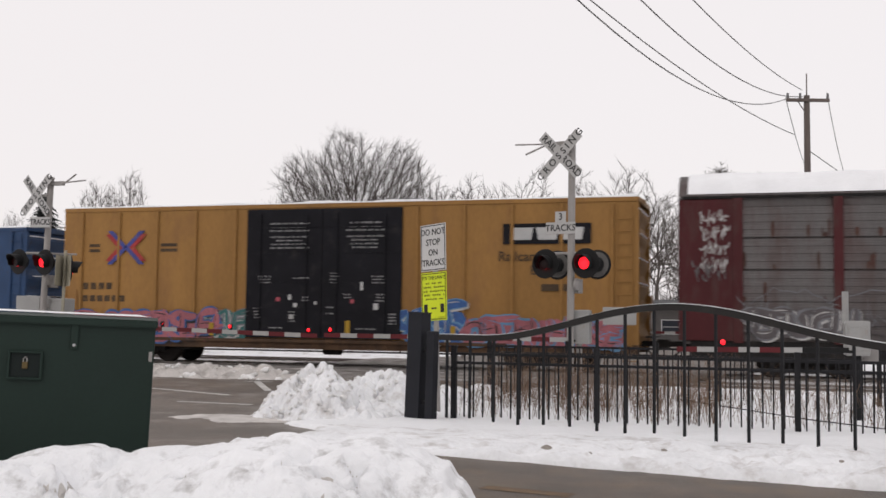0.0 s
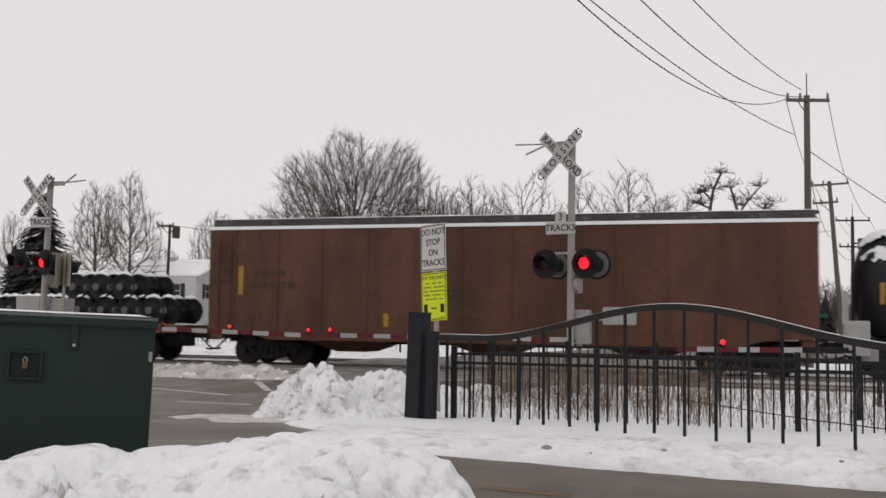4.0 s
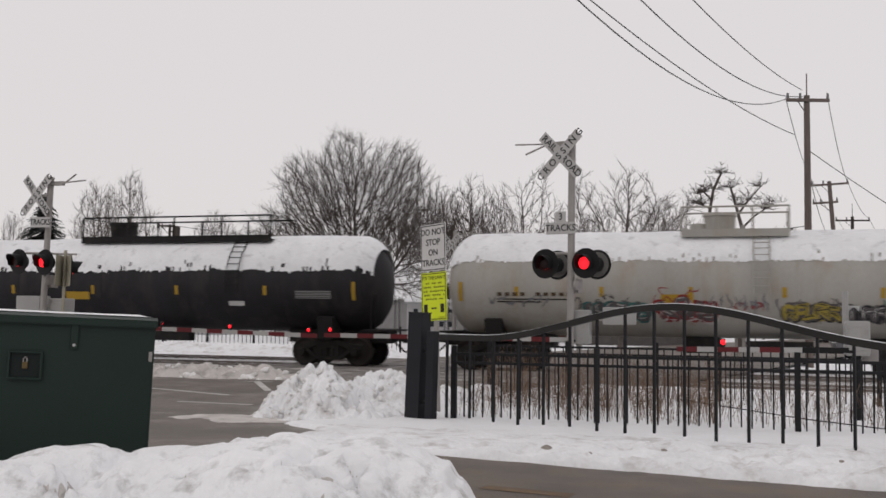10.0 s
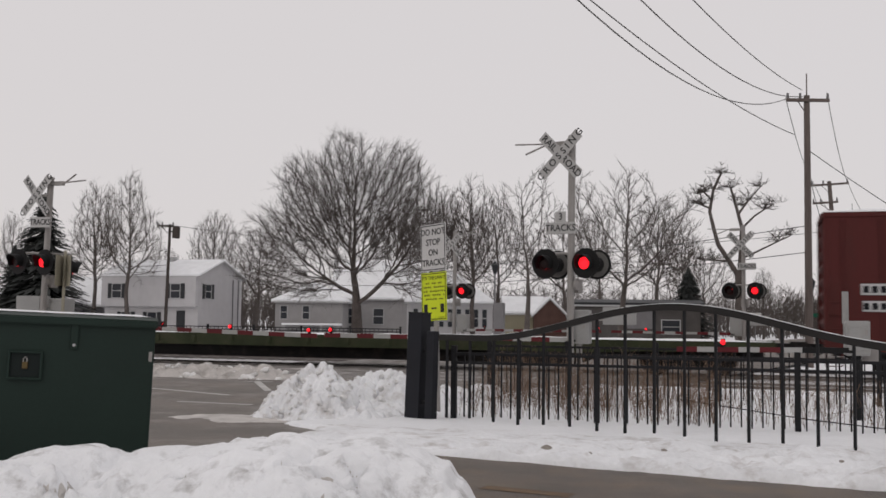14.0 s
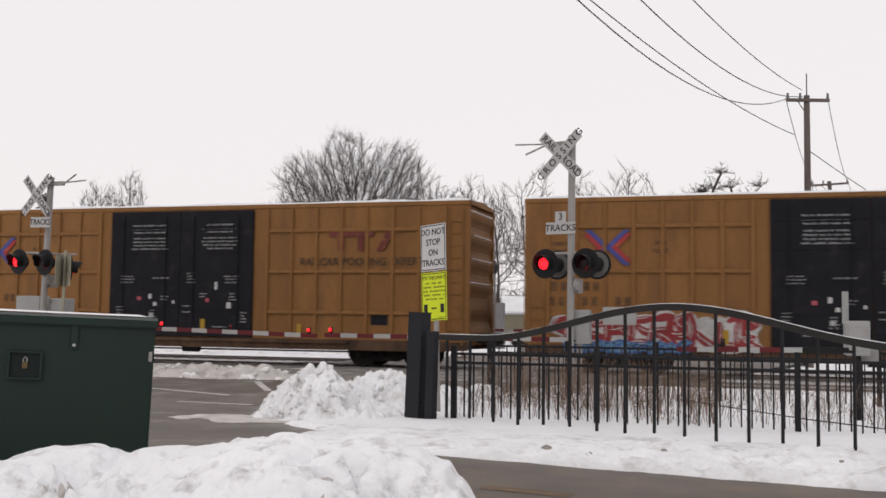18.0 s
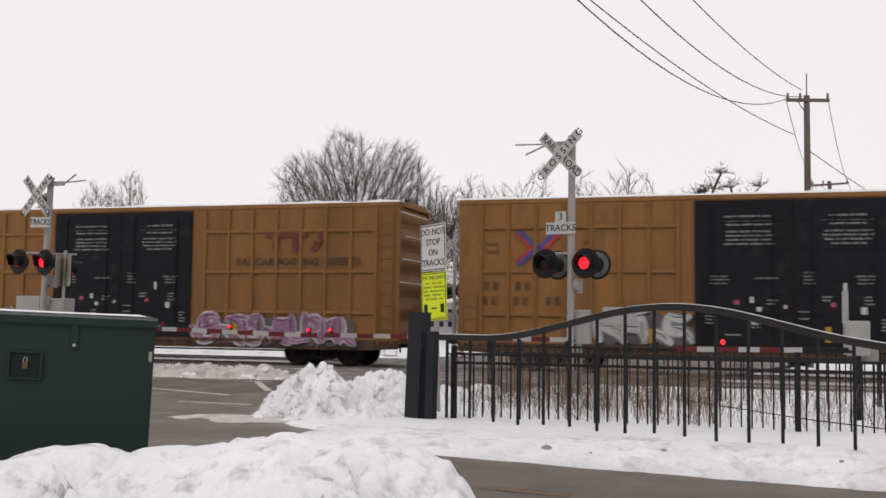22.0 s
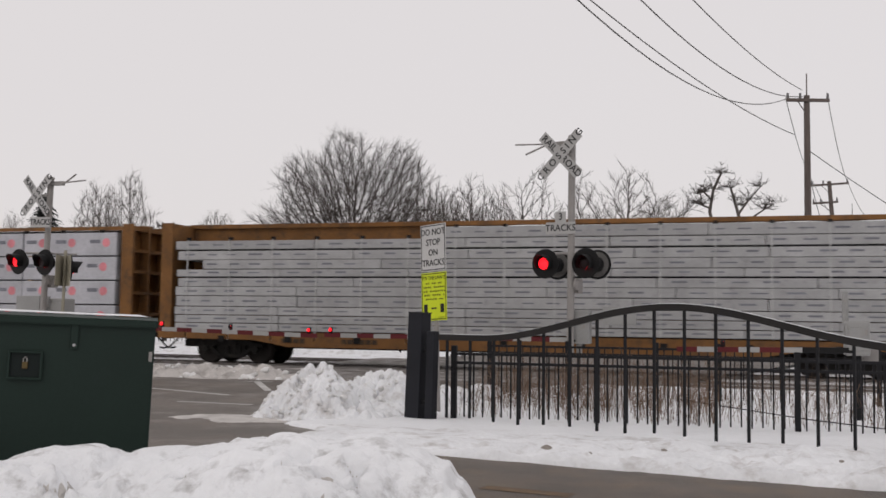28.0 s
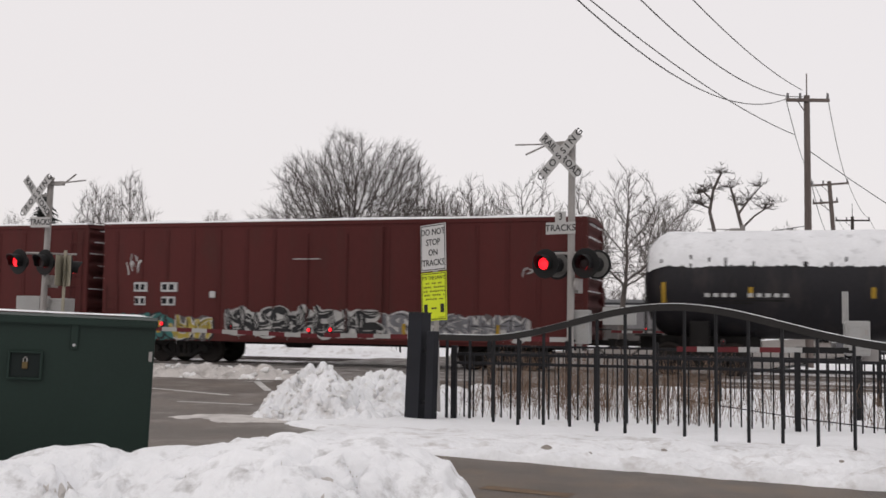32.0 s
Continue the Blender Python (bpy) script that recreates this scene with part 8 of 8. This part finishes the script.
part("wall_panel", box(3.2, 5.4, -0.06, 0.02, 1.2, 2.5, 0.02), SIDING_GREY, store, "pale grey wall panel")
window(store, 6.6, -0.03, 0.9, 1.2, 0.9, 0, False)
far_house = gable_house(-76.0, 84.0, 18.0, 15.0, 8.0, 2.7, 2.6, SIDING_GREY, "grey bungalow with a snowy roof and dormer")
part("dormer", box(6.5, 9.5, 0.4, 3.5, 2.6, 4.4), WALL_DARK, far_house)
window(far_house, 3.0, -0.03, 0.9, 1.2, 1.2, 0, False)
window(far_house, 11.0, -0.03, 0.9, 1.2, 1.2, 0, False)
side_house = gable_house(-66.0, 79.0, 16.0, 5.2, 7.0, 3.0, 2.6, SIDING_GREY, "small gabled house with snow on its eaves", ridge="y")


# ---- poles and wires ----
def utility_pole(x, y, top, arms, radius=0.16, mat=TIMBER_POLE, lean=0.0, pin=0.0, drum=None, turn=0.0):
    p = empty("utility_pole", pose(x, y, -0.15, 0, lean, turn), "weathered timber utility pole with crossarms", "utility pole", "utility poles")
    part("pole", tube([(0, 0, 0), (0, 0, top)], [radius, radius * 0.72], 12), mat, p)
    if pin:
        part("lightning_pin", tube([(0, 0, top), (0, 0, top + pin)], 0.025, 6), mat, p)
    for z, half, dx in arms:
        arm = part("crossarm", box(dx - half, dx + half, -0.16, -0.06, z - 0.06, z + 0.06), mat, p)
        for ix in (dx - half + 0.06, dx + half - 0.06, dx - half * 0.35):
            part("insulator", lathe([(0, 0.0), (0, 0.05), (0.08, 0.06), (0.12, 0.045), (0.2, 0.05), (0.22, 0.0)], pose(ix, -0.11, z + 0.06, 0, -90, 0), 8), SIDING_GREY, arm)
        part("brace", tube([(dx - half * 0.5, -0.11, z), (0, -0.08, z - 0.6)], 0.02, 5), mat, arm)
    if drum:
        part("transformer", lathe([(0, 0.0), (0, 0.22), (0.06, 0.25), (0.75, 0.25), (0.8, 0.2), (0.84, 0.0)], pose(drum[0], -0.28, drum[1], 0, -90, 0), 16), TIMBER_DARK, p, "dark transformer drum")
        part("transformer_bracket", box(min(0, drum[0]), max(0, drum[0]), -0.2, -0.05, drum[1] + 0.4, drum[1] + 0.5), mat, p)
    return p


utility_pole(1.72, 41.8, 10.35, ((10.15, 0.82, 0.0),), 0.155, pin=0.85, turn=17)
utility_pole(4.72, 67.7, 10.4, ((10.2, 1.1, 0.0), (9.1, 0.75, -0.35)), 0.17, lean=-3.9, turn=10)
utility_pole(6.7, 85.2, 9.9, ((9.6, 1.25, 0.0), (7.6, 1.0, 0.0)), 0.17, TIMBER_DARK, pin=1.0, drum=(0.55, 7.4), turn=8)
utility_pole(11.9, 118.2, 10.0, ((9.9, 1.4, 0.0), (9.0, 1.1, 0.0)), 0.17, turn=6)
utility_pole(-37.9, 61.4, 7.8, ((7.65, 0.55, -0.3),), 0.12, TIMBER_DARK, lean=1.0, drum=(0.42, 6.85), turn=30)


def wire(a, b, sag, radius=0.012, label="black sagging overhead power wire"):
    a, b = Vector(a), Vector(b)
    pts = [a.lerp(b, i / 24) - Vector((0, 0, sag * 4 * (i / 24) * (1 - i / 24))) for i in range(25)]
    ob = tagged(new("overhead_wire", finish(tube(pts, radius, 5), "overhead_wire", WIRE)), label, "wire", "overhead wires")
    return ob


WIRE_LIST = (
    ((0.94, 41.59, 10.05), (-5.79, 8.0, 9.50), 2.12), ((1.56, 41.7, 10.15), (-5.44, 8.0, 10.28), 1.84), ((1.54, 41.7, 10.41), (-5.39, 8.0, 10.83), 1.03), ((1.24, 41.77, 8.72), (-7.98, 8.0, 10.89), 1.02),
    ((-5.79, 8.0, 9.59), (-14.0, -30.0, 10.0), 0.8), ((-5.44, 8.0, 10.28), (-13.5, -30.0, 10.5), 0.8), ((-5.39, 8.0, 10.83), (-13.0, -30.0, 10.9), 0.8), ((-7.98, 8.0, 10.89), (-16.0, -30.0, 10.5), 0.8),
)
FAR_WIRES = (
    ((0.95, 41.5, 10.1), (3.1, 67.5, 10.2), 0.5), ((2.45, 41.9, 10.3), (5.1, 67.8, 10.2), 0.5),
    ((1.7, 41.7, 7.6), (4.1, 67.5, 6.8), 0.7), ((3.1, 67.5, 10.2), (5.6, 85.0, 9.6), 0.4), ((5.1, 67.8, 10.2), (7.9, 85.3, 9.6), 0.4),
    ((5.6, 85.0, 9.6), (10.6, 118, 9.9), 0.6), ((7.9, 85.3, 9.6), (13.2, 118.3, 9.9), 0.6), ((4.1, 67.5, 6.8), (6.7, 85.0, 6.6), 0.6),
    ((1.6, 41.8, 5.2), (-40.0, 74.0, 5.4), 0.9), ((1.6, 41.8, 4.2), (-40.0, 74.5, 4.6), 0.9),
    ((-37.9, 61.3, 4.9), (-90.0, 66.0, 5.0), 0.5), ((-37.9, 61.3, 4.5), (-90.0, 66.0, 4.6), 0.5), ((-37.9, 61.3, 7.6), (4.1, 67.6, 7.2), 1.4),
    ((6.7, 85.0, 6.6), (11.9, 118.0, 7.0), 0.7), ((1.75, 41.75, 8.1), (10.5, 41.0, 1.9), 0.25),
)
for a, b, sag in WIRE_LIST + FAR_WIRES:
    wire(a, b, sag, 0.016)


def street_lamp(x, y, height, label, mat):
    s = empty("street_lamp", pose(x, y, -0.1), label, "street lamp", "street lamps")
    part("column", lathe([(0, 0.16), (0.5, 0.13), (0.6, 0.07), (height - 0.8, 0.05), (height - 0.75, 0.1), (height - 0.7, 0.0)], pose(0, 0, 0, 0, -90, 0), 10), mat, s)
    part("lantern", lathe([(0, 0.0), (0, 0.10), (0.45, 0.2), (0.47, 0.24), (0.62, 0.1), (0.74, 0.03), (0.85, 0.0)], pose(0, 0, height - 0.72, 0, -90, 0), 8), SHUTTER, s)
    return s


street_lamp(-14.6, 58.3, 5.0, "ornamental post-top street lamp", SIDING_GREY)
street_lamp(2.33, 54.0, 3.9, "ornamental green street lamp", POST_GREEN)
stub = tagged(new("concrete_post", finish(box(-0.28, 0.28, -0.28, 0.28, 0, 2.6, 0.03), "concrete_post", SIDING_GREY)), "stout grey post beside the street lamp", "post")
stub.matrix_basis = pose(-14.25, 58.0, -0.1)

# street name sign, small white sign, parked vehicle roofs
sg = empty("street_sign", pose(2.2, 55.2, -0.1, 0, 0, 6), "small green street sign on a post", "street sign")
part("post", tube([(0, 0, 0), (0, 0, 2.3)], 0.035, 6), SIDING_GREY, sg)
part("plate", box(-0.1, 0.95, -0.02, 0.02, 1.95, 2.15), material("street_sign_green", (0.01, 0.10, 0.06), 0.5), sg)
sg = empty("small_sign", pose(-0.3, 56.0, -0.1), "small pale sign on a thin post", "road sign")
part("post", tube([(0, 0, 0), (0, 0, 2.1)], 0.03, 6), SIDING_GREY, sg)
part("plate", box(-0.3, 0.3, -0.05, -0.03, 1.6, 2.15), SIGN_WHITE, sg)

CAR_GREY = material("car_paint_grey", (0.12, 0.12, 0.13), 0.3, 0.3, vary=0.05)
TYRE = material("tyre_rubber", (0.02, 0.02, 0.02), 0.9, vary=0.1)


def parked_car(x, y, turn, label):
    c = empty("parked_car", pose(x, y, -0.1, 0, 0, turn), label, "car", "parked cars")
    low = [(0, 0.35), (0, 0.75), (0.15, 0.85), (4.2, 0.9), (4.35, 0.6), (4.35, 0.35)]
    part("body", plate(low, -0.85, 0.85), CAR_GREY, c)
    cab = [(0.7, 0.85), (1.1, 1.38), (2.6, 1.42), (3.3, 0.88)]
    part("cabin", plate(cab, -0.75, 0.75), GLASS, c)
    part("roof", box(1.1, 2.65, -0.74, 0.74, 1.38, 1.46, 0.03), CAR_GREY, c)
    part("roof_snow", box(1.05, 2.7, -0.72, 0.72, 1.46, 1.6, 0.05), SNOW_CAP, c)
    for wx in (0.85, 3.45):
        for s in (-1, 1):
            part("wheel", lathe([(-0.1, 0.0), (-0.1, 0.32), (0.1, 0.32), (0.1, 0.0)], pose(wx, s * 0.78, 0.32, 0, 0, 90), 16), TYRE, c)
    return c


parked_car(3.2, 52.0, 4, "grey parked car with snow on its roof")


# snow banks beyond the tracks
def far_bank(x, y):
    z = -0.2 + 0.5 * math.exp(-((y - 43.5) / 1.1) ** 2) * (1 - smooth_step(-16, -14.5, x)) + 0.2
    return z - 0.2 + lumps(x, y, 51.0, 0.8) * 0.8


heap("snow_ridge", -52, -13, 41, 46, 160, 30, far_bank, SNOW_PILE, "ploughed snow ridge beyond the tracks", None, -0.1)


def motions():
    for car, start in CARS:
        walk(car, [(t, pose(start - train_run(t), TRACK_Y, 0)) for t in (0, 4, 8, 12, 16, 20, 24, 28, 32)])
    key_lamps()


motions()
